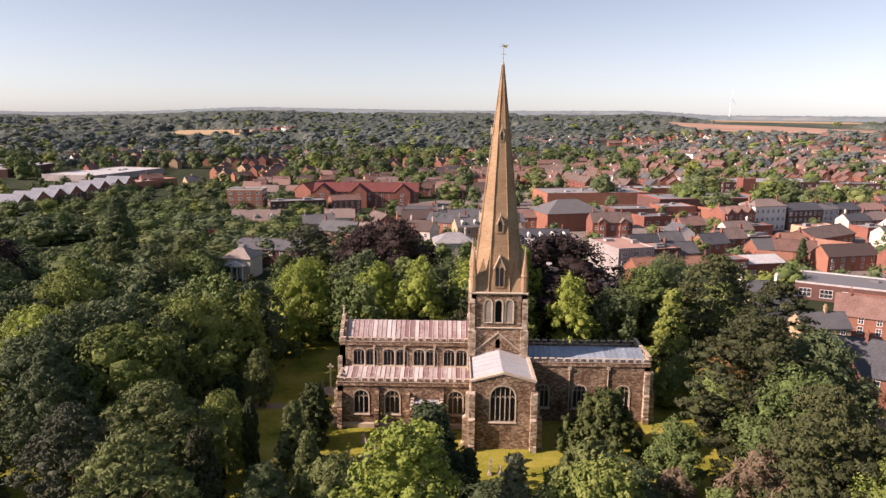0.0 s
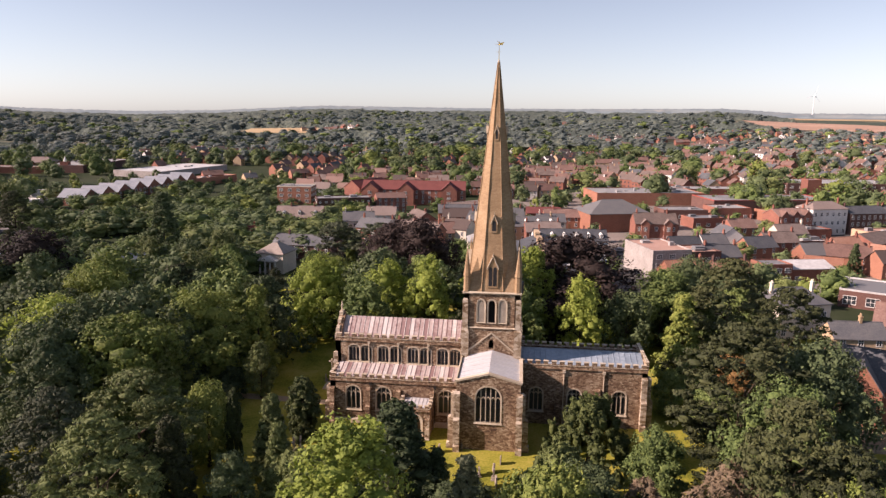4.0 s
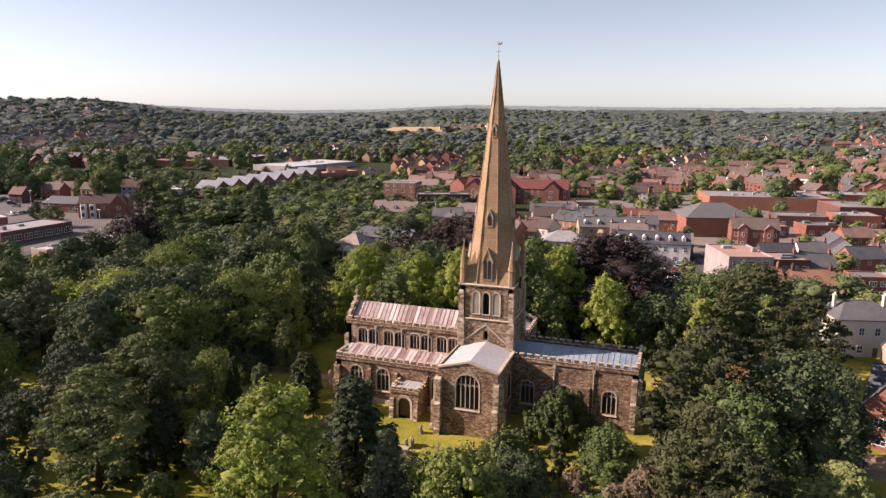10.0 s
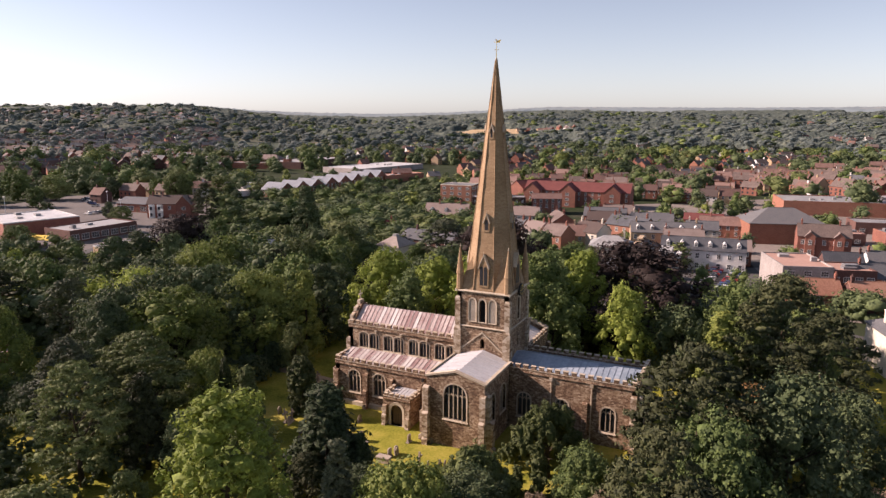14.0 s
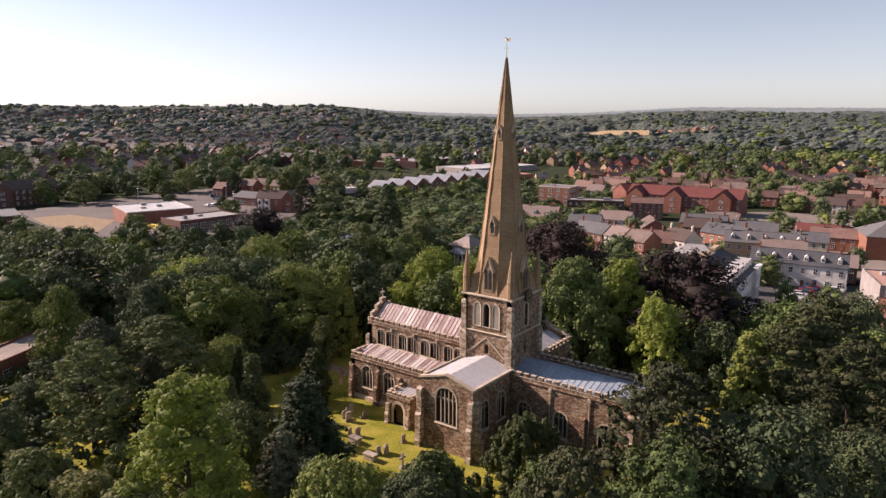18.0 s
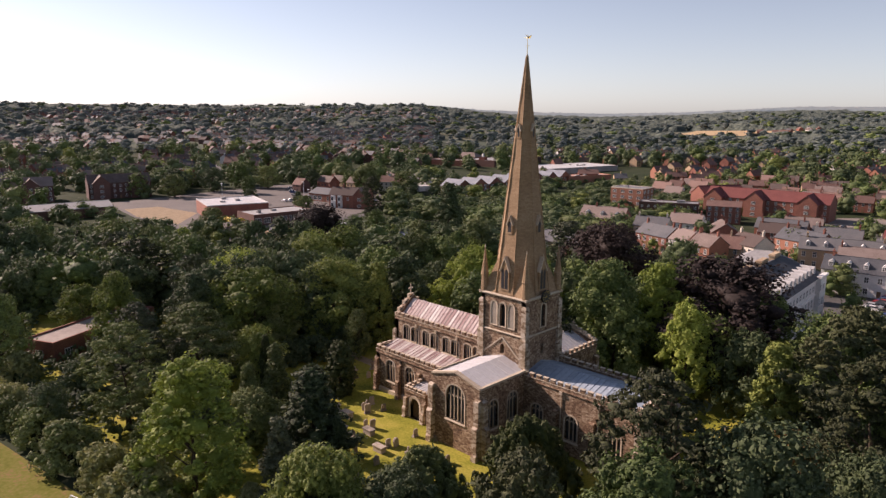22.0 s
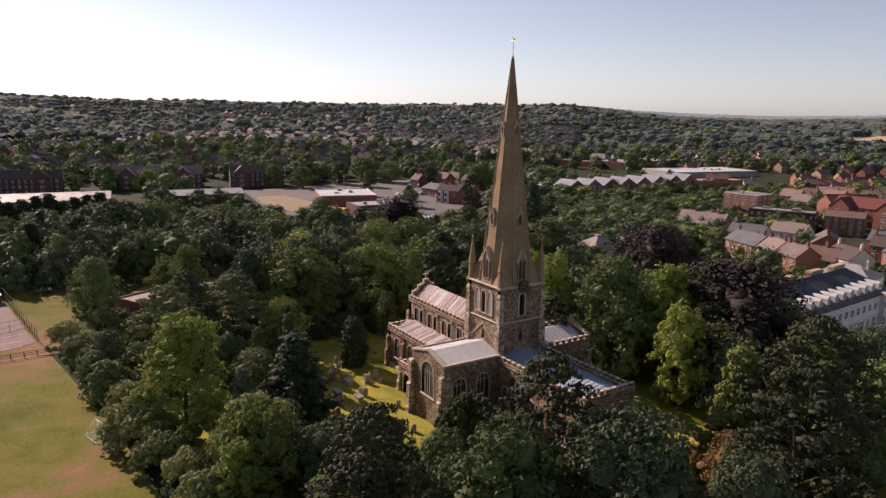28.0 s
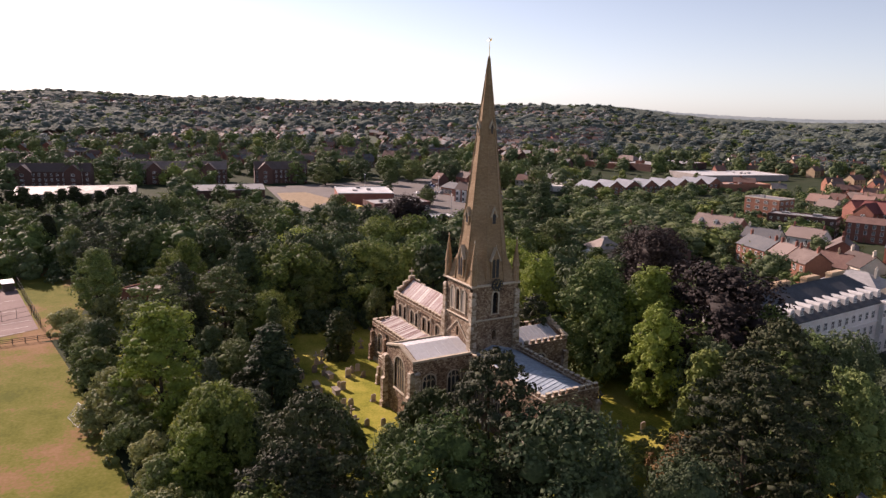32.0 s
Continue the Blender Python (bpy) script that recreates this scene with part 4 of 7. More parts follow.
# chancel
HX1, HY0, HY1 = 33.6, 107.0, 116.8
cw = [15.9, 22.1, 29.3]
holes = [window(SOUTH(HY0), u, 2.1, 2.4, 6.3, 1.1, 3) for u in cw]
church_wall("chancel_wall", SOUTH(HY0), rect(TX1, HX1, 0, 9.9), holes, label="dark ironstone chancel wall")
holes = [window(NORTH(HY1), -u, 2.1, 2.4, 6.3, 1.1, 3) for u in cw]
church_wall("chancel_wall", NORTH(HY1), rect(-HX1, -TX1, 0, 9.9), holes)
h = window(EAST(HX1), CY - 0.2, 4.4, 2.6, 8.6, 2.2, 5)
church_wall("chancel_gable", EAST(HX1), [(HY0, 0), (HY1, 0), (HY1, 9.9), ((HY0 + HY1) / 2, 11.3), (HY0, 9.9)], [h])
battlement(SOUTH(HY0), TX1, HX1, 9.9)
battlement(NORTH(HY1), -HX1, -TX1, 9.9)
battlement(EAST(HX1), HY0, HY1, 10.4)
ym = (HY0 + HY1) / 2
sheeted_roof("chancel_roof", (TX1, HY0 + 0.45, 10.0), (HX1 - 0.5, HY0 + 0.45, 10.0), (HX1 - 0.5, ym, 11.3), (TX1, ym, 11.3), 22, lead_blue, "low-pitched lead chancel roof, blue from painted sky reflection")
sheeted_roof("chancel_roof", (HX1 - 0.5, HY1 - 0.45, 10.0), (TX1, HY1 - 0.45, 10.0), (TX1, ym, 11.3), (HX1 - 0.5, ym, 11.3), 22, lead_blue, "low-pitched lead chancel roof, blue from painted sky reflection")
for u in (19.4, 25.8):
    buttress(SOUTH(HY0), u, 0.8, 0.9, 6.6, rubble)
    part("downpipe", Solid().tube((u + 0.9, HY0 - 0.12, 0.2), (u + 0.9, HY0 - 0.12, 9.6), 0.08, 0.08, 6).box(u + 0.65, HY0 - 0.3, 9.2, u + 1.15, HY0, 9.7), dressing, church)
buttress(SOUTH(HY0), HX1 - 0.5, 0.9, 1.1, 9.0)
buttress(EAST(HX1), HY0 + 0.5, 0.9, 1.2, 9.0)
buttress(EAST(HX1), HY1 - 0.5, 0.9, 1.2, 9.0)

# ---- town: houses and larger buildings, each with its own parts ----
def window_mesh(w, h, bars=1):
    """A white frame with panes set back behind glazing bars, in one skin."""
    f, b = 0.1, 0.04
    xs, zs = [-w / 2 - f, -w / 2], [-f - 0.05, 0]
    for i in range(bars + 1):
        e = -w / 2 + w * (i + 1) / (bars + 1)
        xs += [e - b, e + b] if i < bars else [w / 2, w / 2 + f]
    zs += [h / 2 - b, h / 2 + b, h, h + f]
    bm = bmesh.new()
    grid = [[bm.verts.new((x, -0.09, z)) for x in xs] for z in zs]
    panes = []
    for j in range(len(zs) - 1):
        for i in range(len(xs) - 1):
            face = bm.faces.new((grid[j][i], grid[j][i + 1], grid[j + 1][i + 1], grid[j + 1][i]))
            face.material_index = 1
            if i % 2 and j % 2:
                panes.append(face)
    rim = [e for e in bm.edges if e.is_boundary]
    got = bmesh.ops.extrude_edge_only(bm, edges=rim)
    for g in got["geom"]:
        if isinstance(g, bmesh.types.BMVert):
            g.co.y = 0.05
    got = bmesh.ops.extrude_discrete_faces(bm, faces=panes)
    for face in got["faces"]:
        face.material_index = 0
        for q in face.verts:
            q.co.y = -0.02
    for face in bm.faces:
        if abs(face.normal.y) < 0.5 or face.material_index == 1:
            face.material_index = 1
    bmesh.ops.recalc_face_normals(bm, faces=bm.faces)
    me = bpy.data.meshes.new("window")
    bm.to_mesh(me)
    bm.free()
    me.materials.append(pane_dark)
    me.materials.append(frame_white)
    return me


WINDOWS = {"sash": window_mesh(1.0, 1.5), "wide": window_mesh(1.8, 1.3, 2), "tall": window_mesh(1.0, 2.0), "shop": window_mesh(3.0, 2.2, 2), "small": window_mesh(0.8, 0.9)}
door_mesh = Solid().box(-0.5, -0.06, 0, 0.5, 0.05, 2.1).mesh("door", oak)
shop_door_mesh = Solid().box(-1.4, -0.08, 0, 1.4, 0.05, 2.8).mesh("door", sheet_grey)


def chimney_solid(w=0.9, d=0.5, h=1.5, pots=2):
    s = Solid().box(-w / 2, -d / 2, -1.2, w / 2, d / 2, h).box(-w / 2 - 0.08, -d / 2 - 0.08, h - 0.3, w / 2 + 0.08, d / 2 + 0.08, h - 0.08)
    for i in range(pots):
        x = -w / 2 + w * (i + 0.5) / pots
        s.tube((x, 0, h), (x, 0, h + 0.5), 0.15, 0.12, 6)
    return s


chimneys = {m.name: chimney_solid().mesh("chimney", brick_red if m in (brick_orange, render_white) else m) for m in (brick_red, brick_orange, brick_dark, brick_buff, render_white, render_cream)}


def facade(root, w, d, floors, bays, kind, sides=("front", "back"), first=1.0, storey=2.8, door=True, inset=0.0):
    """Windows in rows on the long faces (and a door in front)."""
    for side in sides:
        turn = {"front": 0, "back": 180, "left": -90, "right": 90}[side]
        run, off = (w, d / 2) if side in ("front", "back") else (d, w / 2)
        nb = bays if side in ("front", "back") else max(1, int(bays * d / w + 0.3))
        place = pose(0, 0, 0, 0, 0, turn) @ Matrix.Translation((0, -off + inset, 0))
        for f in range(floors):
            for b in range(nb):
                if door and side == "front" and f == 0 and b == nb // 2:
                    ob = new("door", door_mesh)
                    ob.parent, ob.matrix_local = root, place @ Matrix.Translation((-run / 2 + run * (b + 0.5) / nb, 0, 0))
                    continue
                ob = new("window", WINDOWS[kind])
                ob.parent, ob.matrix_local = root, place @ Matrix.Translation((-run / 2 + run * (b + 0.5) / nb, 0, first + storey * f))


def gable_roof(w, d, h, rise, over=0.35, hip=0.0, thick=0.2):
    """Two slopes with thickness and an overhang; hip > 0 slopes the ends in too."""
    s = Solid()
    a, b = w / 2 + over * (0.6 if not hip else 1), d / 2 + over
    z0 = h - over * rise / (d / 2)
    r = max(0.01, a - hip)
    top = h + rise
    v = [(-a, -b, z0), (a, -b, z0), (a, b, z0), (-a, b, z0), (-r, 0, top), (r, 0, top)]
    v += [(x, y, z + thick) for x, y, z in v]
    ends = [(7, 8, 11), (9, 6, 10), (5, 2, 1), (4, 0, 3), (1, 2, 8, 7), (3, 0, 6, 9)] if hip else [(1, 5, 11, 7), (5, 2, 8, 11), (0, 4, 10, 6), (4, 3, 9, 10)]
    s.add(v, [(6, 7, 11, 10), (8, 9, 10, 11), (4, 5, 1, 0), (5, 4, 3, 2), (0, 1, 7, 6), (2, 3, 9, 8)] + ends)
    s.tube((-r, 0, top + thick), (r, 0, top + thick), 0.12, 0.12, 5)
    return s


def house(name, label, category, x, y, rot, w, d, h, rise, wall, roof, floors=2, bays=3, kind="sash", stacks=(-0.4,), hip=0.0, sides=None, wings=(), group="", door=True, dormers=0):
    """A pitched-roof building; wings: (offset along, width, depth forward, rise) cross gables on the front."""
    root = thing(name, label, category, pose(x, y, ground_z(x, y), 0, 0, rot), group)
    s = Solid()
    if hip:
        s.box(-w / 2, -d / 2, -1.5, w / 2, d / 2, h)
    else:
        s.prism([(-d / 2, -1.5), (d / 2, -1.5), (d / 2, h), (0, h + rise - 0.05), (-d / 2, h)], 0, -w / 2, w / 2)
    part("wall", s, wall, root)
    part("roof", gable_roof(w, d, h, rise, hip=hip), roof, root)
    if sides is None:
        sides = ("front",) if abs(rot) < 40 else ("front", "back")
    facade(root, w, d, floors, bays, kind, sides, storey=(h - 0.4) / max(1, floors), door=door)
    for c in stacks:
        ob = new("chimney", chimneys.get(wall.name, chimneys["red_brick"]))
        ob.parent, ob.matrix_local = root, pose(c * w, 0, h + rise, 0, 0, 90)
    for off, ww, fwd, rr in wings:
        g = Solid().prism([(off - ww / 2, -1.5), (off + ww / 2, -1.5), (off + ww / 2, h), (off, h + rr - 0.05), (off - ww / 2, h)], 1, -d / 2 - fwd, 0)
        wing = part("wing_wall", g, wall, root)
        r = gable_roof(d / 2 + fwd, ww, h, rr)
        r.v = [(off + y, -(d / 2 + fwd) / 2 + x2, z) for x2, y, z in r.v]
        part("wing_roof", r, roof, root)
        for f in range(floors):
            ob = new("window", WINDOWS["wide" if ww > 3.5 else kind])
            ob.parent, ob.matrix_local = wing, Matrix.Translation((off, -d / 2 - fwd, 1.0 + (h - 0.4) / max(1, floors) * f))
    for i in range(dormers):
        u = -w / 2 + w * (i + 0.5) / dormers
        zz = h + rise * 0.28
        g = Solid().prism([(u - 0.6, zz - 0.3), (u + 0.6, zz - 0.3), (u + 0.6, zz + 1.2), (u, zz + 1.7), (u - 0.6, zz + 1.2)], 1, -d / 2 * 0.8, -d / 2 * 0.2)
        dm = part("dormer", g, render_white, root, "white dormer")
        ob = new("window", WINDOWS["small"])
        ob.parent, ob.matrix_local = dm, Matrix.Translation((u, -d / 2 * 0.8, zz + 0.15))
    return root


def flat_block(name, label, category, x, y, rot, w, d, h, wall, roof, floors=2, bays=4, kind="wide", sides=("front", "back", "left", "right"), plant=2, fascia=None):
    """A flat-roofed building with a parapet, and boxes of plant on the roof."""
    root = thing(name, label, category, pose(x, y, ground_z(x, y), 0, 0, rot))
    part("wall", Solid().box(-w / 2, -d / 2, -1.5, w / 2, d / 2, h), wall, root)
    part("roof", Solid().box(-w / 2 + 0.35, -d / 2 + 0.35, h, w / 2 - 0.35, d / 2 - 0.35, h + 0.08), roof, root)
    s = Solid()
    for a in ((-w / 2, -d / 2, w / 2, -d / 2 + 0.35), (-w / 2, d / 2 - 0.35, w / 2, d / 2), (-w / 2, -d / 2 + 0.35, -w / 2 + 0.35, d / 2 - 0.35), (w / 2 - 0.35, -d / 2 + 0.35, w / 2, d / 2 - 0.35)):
        s.box(a[0], a[1], h, a[2], a[3], h + 0.45)
    part("parapet", s, fascia or wall, root)
    if floors:
        facade(root, w, d, floors, bays, kind, sides, storey=(h - 0.3) / floors, door=False)
    g = random.Random(int(x * 7 + y))
    for i in range(plant):
        u, v, a = g.uniform(-0.35, 0.35) * w, g.uniform(-0.25, 0.25) * d, g.uniform(0.8, 2.0)
        part("roof_plant", Solid().box(u - a, v - a * 0.7, h + 0.08, u + a, v + a * 0.7, h + 0.08 + g.uniform(0.6, 1.4)), sheet_grey, root)
    return root


taken = []      # (x, y, radius) kept clear of scattered houses and trees


for (xa, ya), (xb, yb) in (((-440, 301), (-1000, 514)), ((-520, 260), (-1000, 446))):
    for i in range(50):
        taken.append((xa + (xb - xa) * i / 49, ya + (yb - ya) * i / 49, 4.5))


def keep(ob, r):
    taken.append((ob.matrix_local.translation.x, ob.matrix_local.translation.y, r))
    return ob


taken += [(-171, 32, 10), (-158, 34, 8), (-146, 36, 7), (-280, 171, 10), (-262, 170, 11), (-245, 168, 8)]
# landmarks north of the church
keep(house("public_hall", "red brick hall with a dark hipped slate roof", "hall", 53, 312, 17, 28, 19.5, 8.2, 5.0, brick_orange, slate, 0, 4, stacks=(), hip=9.5), 17)
taken.append((52, 294, 9))
vl = keep(house("villa", "red brick villa with white bay windows and tan tiled roof", "house", 67, 287, 4, 17, 10, 7.4, 3.6, brick_red, tile_brown, 2, 5, stacks=(-0.42, 0.3), wings=((-4.6, 3.2, 0.9, 1.6), (4.6, 3.2, 0.9, 1.6))), 12)
flat_block("office_block", "pale grey concrete office block with dark windows", "office", 56.8, 224.6, 17, 13, 20, 9.0, concrete, sheet_pink, 3, 3, "wide", ("front",))
flat_block("office_block", "low brick and concrete office wing beside trees", "office", 69.5, 228.5, 17, 12, 12, 7.4, brick_dark, sheet_pink, 2, 4, "wide")
taken.append((58, 226, 13))
for i, (x, y, w, h, mat, rf, lab) in enumerate([
        (121, 308, 16, 9.0, brick_red, tile_red, "red brick shop house with three tiled gables"), (138, 316, 17, 11.4, render_white, tile_brown, "tall white rendered hotel with rows of windows"),
        (156.5, 321, 19, 9.2, brick_dark, slate, "dark brick terrace building with many windows"), (171, 326, 9, 9.0, render_white, slate, "narrow white rendered shop house"),
        (182.5, 330, 13, 8.4, brick_dark, slate, "dark brick terrace with a slate roof"), (196.5, 335, 14, 8.0, brick_red, tile_red, "red brick shop house on the high street"),
        (212, 340, 15, 8.2, brick_red, slate, "red brick shop row on the high street"), (228.5, 346, 16, 7.6, render_white, tile_red, "white rendered shop house on the high street")]):
    keep(house("shop_house", lab, "building", x + 6, y, 17, w, 11, h, 2.6, mat, rf, 3, max(3, int(w / 2.6)), "sash", stacks=(-0.45, 0.45), hip=4.0 if i == 1 else 0.0, wings=((-5.2, 3.4, 0.4, 2.2), (0, 3.4, 0.4, 2.2), (5.2, 3.4, 0.4, 2.2)) if i == 0 else ()), w * 0.5)
keep(flat_block("shopping_centre", "orange brick shopping centre under grey flat roofs", "shop", 83, 413, 10, 62, 30, 6.8, brick_orange, sheet_grey, 0, 0, plant=9), 34)
keep(flat_block("shopping_centre", "red fascia shopping hall with grey roof lights", "shop", 142, 388, 12, 66, 26, 7.0, brick_dark, sheet_grey, 0, 0, plant=10, fascia=trim_red), 36)
keep(flat_block("shopping_centre", "long low brick shop range with a grey roof", "shop", 128, 446, 10, 84, 18, 6.0, brick_red, sheet_grey, 0, 0, plant=6), 40)
keep(flat_block("car_park_deck", "two-deck brick and concrete car park", "car park", 212, 462, 6, 78, 32, 10.0, brick_dark, sheet_grey, 3, 14, "wide", plant=2), 42)
keep(flat_block("stair_tower", "square red brick stair tower", "tower", 183, 428, 6, 8, 8, 14.0, brick_red, sheet_grey, 0, 0, plant=0), 6)
keep(flat_block("stair_tower", "dark brick stair block beside the car park", "tower", 262, 448, 6, 26, 14, 10.0, brick_dark, sheet_grey, 3, 6, "wide", plant=1), 15)
for x, y, rot, w, d, h, mat, rf, lab in [
        (92, 352, 10, 22, 14, 4.6, brick_dark, sheet_grey, "low dark brick shop with a grey flat roof"), (116, 358, 12, 18, 15, 5.4, brick_red, sheet_grey, "red brick shop with rooftop plant"),
        (138, 352, 14, 16, 13, 4.8, brick_orange, sheet_pink, "orange brick store with a pinkish flat roof"), (96, 326, 18, 15, 11, 4.4, brick_red, sheet_grey, "small brick store in a yard"),
        (74, 316, 12, 17, 10, 4.2, brick_dark, sheet_pink, "low red-brown annex beside the hall"), 
        (168, 356, 16, 22, 14, 5.6, brick_dark, sheet_grey, "dark brick supermarket wing"), (194, 366, 16, 20, 14, 5.2, brick_red, sheet_white, "brick store with a white sheet roof"),
        (108, 306, 18, 13, 10, 4.0, brick_orange, sheet_white, "small workshop with a white roof"), (133, 300, 17, 14, 10, 4.4, brick_red, sheet_grey, "brick workshop behind the high street"),
        (160, 296, 17, 18, 12, 4.6, brick_buff, sheet_pink, "long buff brick workshop with a tan roof"), (186, 300, 17, 16, 10, 4.4, brick_red, sheet_grey, "red brick workshop with a flat roof")]:
    if all((x - a) ** 2 + (y - b) ** 2 > (c + 4) ** 2 for a, b, c in taken):
        keep(flat_block("shop", lab, "shop", x, y, rot, w, d, h, mat, rf, 1, max(2, w // 5), "wide", ("front",), plant=2), w * 0.5)
keep(house("clubhouse", "low red brick clubhouse under a bright red roof", "clubhouse", 23, 327, 3, 16, 9, 4.8, 2.2, brick_red, tile_bright, 2, 5, "small", stacks=()), 9)
keep(flat_block("shop", "shop with wide white flat roofs behind the high street", "shop", 118, 272, 13, 20, 10, 4.2, brick_dark, sheet_white, 1, 4, "wide", ("front",), plant=3), 10)
keep(flat_block("shop", "small brick shop with a grey flat roof", "shop", 90, 217, 13, 9, 8, 6.0, brick_red, sheet_grey, 2, 3, "wide", ("front",), plant=0), 5)
keep(house("hall_store", "brick store under a low white sheet roof", "store", 101, 222, 13, 14, 11, 4.6, 1.6, brick_red, sheet_white, 1, 3, "wide", stacks=()), 8)
# the white terrace with dormers, east front towards the lane
mansion = thing("mansion", "long white stuccoed mansion under a slate roof", "house", pose(19.4, 186.0, 0, 0, 0, 93), "")
taken += [(19.5, 174, 12), (19.5, 186, 12), (19.5, 198, 12)]
s = Solid().box(-22, -8, -1, 22, 8, 11.5).box(17, -9, -1, 22.6, 8, 11.9)
part("wall", s, render_white, mansion)
r = gable_roof(44, 16, 11.7, 4.0, 0.5, hip=5.5)
part("roof", r, slate, mansion, "dark slate hipped roof")
cn = Solid().box(-22.4, -8.4, 11.2, 22.4, 8.4, 11.65).box(16.8, -9.3, 11.5, 22.9, -8.3, 12.0).box(-22.15, -8.2, 7.3, 22.15, 8.2, 7.55)
part("cornice", cn, frame_white, mansion)
for f, kind in ((0.8, "tall"), (4.6, "tall"), (8.4, "sash")):
    for side, n_, run, off in ((0, 16, 43, 8), (90, 5, 15, 22), (-90, 5, 15, 22)):
        for b in range(n_):
            ob = new("window", WINDOWS[kind])
            ob.parent = mansion
            ob.matrix_local = pose(0, 0, 0, 0, 0, side) @ Matrix.Translation((-run / 2 + run * (b + 0.5) / n_, -off - (1.0 if side == 0 and b > 13 else 0.6 if side == 90 else 0), f))
for b in range(12):
    u = -18.4 + b * 3.3
    dm = part("dormer", Solid().prism([(u - 0.7, 12.2), (u + 0.7, 12.2), (u + 0.7, 13.6), (u + 0.45, 14.0), (u - 0.45, 14.0), (u - 0.7, 13.6)], 1, -7.2, -2.6), sheet_white, mansion, "white round-topped dormer")
    ob = new("window", WINDOWS["small"])
    ob.parent, ob.matrix_local = dm, Matrix.Translation((u, -7.2, 12.5))
for u in (-16, -6, 5, 15):
    part("chimney", Solid().box(u - 2.5, 0.6, 12, u + 2.5, 1.9, 16.7).box(u - 2.65, 0.45, 16.2, u + 2.65, 2.05, 16.5), brick_buff, mansion, "broad buff chimney stack")
# north-west: pavilion, big house, blocks
taken += [(-61, 192, 13), (-57, 178, 9), (-96, 182, 9), (-98, 207, 8)]
pav = keep(thing("pavilion", "small stone pavilion with a columned portico and pyramid roof", "pavilion", pose(-65.5, 209, 0, 0, 0, -8)), 8)
part("wall", Solid().box(-4.5, -4.5, -1, 4.5, 4.5, 6.2), render_cream, pav)
s = Solid()
s.ring([[(-5, -5, 6.2), (5, -5, 6.2), (5, 5, 6.2), (-5, 5, 6.2)], [(-5, -5, 6.5), (5, -5, 6.5), (5, 5, 6.5), (-5, 5, 6.5)], [(-0.9, -0.9, 9.2), (0.9, -0.9, 9.2), (0.9, 0.9, 9.2), (-0.9, 0.9, 9.2)]])
part("roof", s, felt_pale, pav)
part("lantern", Solid().box(-0.9, -0.9, 9.0, 0.9, 0.9, 9.9, 0.1), sheet_grey, pav)
part("portico_roof", Solid().prism([(-3.2, 4.6), (3.2, 4.6), (0, 5.9)], 1, -6.6, -4.4).box(-3.3, -6.7, 4.2, 3.3, -4.4, 4.65), render_white, pav)
for u in (-2.7, -0.9, 0.9, 2.7):
    part("column", Solid().tube((u, -6.2, 0), (u, -6.2, 4.25), 0.3, 0.25, 10), render_white, pav)
part("doorway", Solid().box(-0.8, -4.55, 0, 0.8, -4.4, 3.2), oak, pav)
keep(house("town_house", "large old house with white sash windows and slate roof", "house", -62, 230, -6, 22, 11, 5.4, 2.6, brick_dark, slate, 2, 6, stacks=(-0.3, 0.35)), 14)
keep(house("town_house", "red-tiled brick house among trees", "house", -87, 240, 14, 17, 11, 5.2, 3.6, brick_red, tile_bright, 2, 5, stacks=(0.1,), hip=4), 11)
keep(house("town_house", "brown-tiled house with three arched dormers", "house", -84, 290, 10, 20, 11, 5.6, 4.2, brick_red, tile_brown, 2, 5, stacks=(-0.2, 0.3), dormers=3), 13)
keep(flat_block("low_hall", "low brown brick hall with a flat roof", "hall", -99, 219, 8, 18, 9, 4.2, brick_red, sheet_pink, 1, 5, plant=0), 10)
keep(house("garden_hall", "low hall with a dull blue metal roof", "hall", -101, 193, 24, 15, 11, 4.2, 3.4, brick_dark, sheet_blue, 1, 3, "wide", stacks=()), 10)
keep(flat_block("flats", "square red brick flats with a concrete roof rim", "flats", -107, 354, 4, 18, 13, 11.8, brick_orange, sheet_grey, 4, 4, "wide", plant=1, fascia=render_cream), 12)
keep(flat_block("flats", "long dark brick flats with small white windows", "flats", -77, 336, 22, 27, 11, 8.4, brick_dark, sheet_grey, 3, 9, "small", plant=2), 16)
keep(house("flats", "red brick flats with a low tiled roof", "flats", -55, 347, 20, 15, 11, 8.0, 2.0, brick_red, tile_red, 3, 5, stacks=()), 11)
keep(house("retirement_flats", "long red brick flats with bright red cross gables", "flats", -48, 384, 3, 58, 14, 8.6, 4.2, brick_red, tile_bright, 3, 16, "sash", stacks=(), wings=((-24, 9, 4, 4), (-4, 9, 4, 4), (20, 9, 4, 4))), 30)
keep(house("retirement_flats", "red-roofed brick flats wing", "flats", -78, 395, 60, 26, 12, 8.2, 4.0, brick_red, tile_bright, 3, 8, "sash", stacks=()), 14)
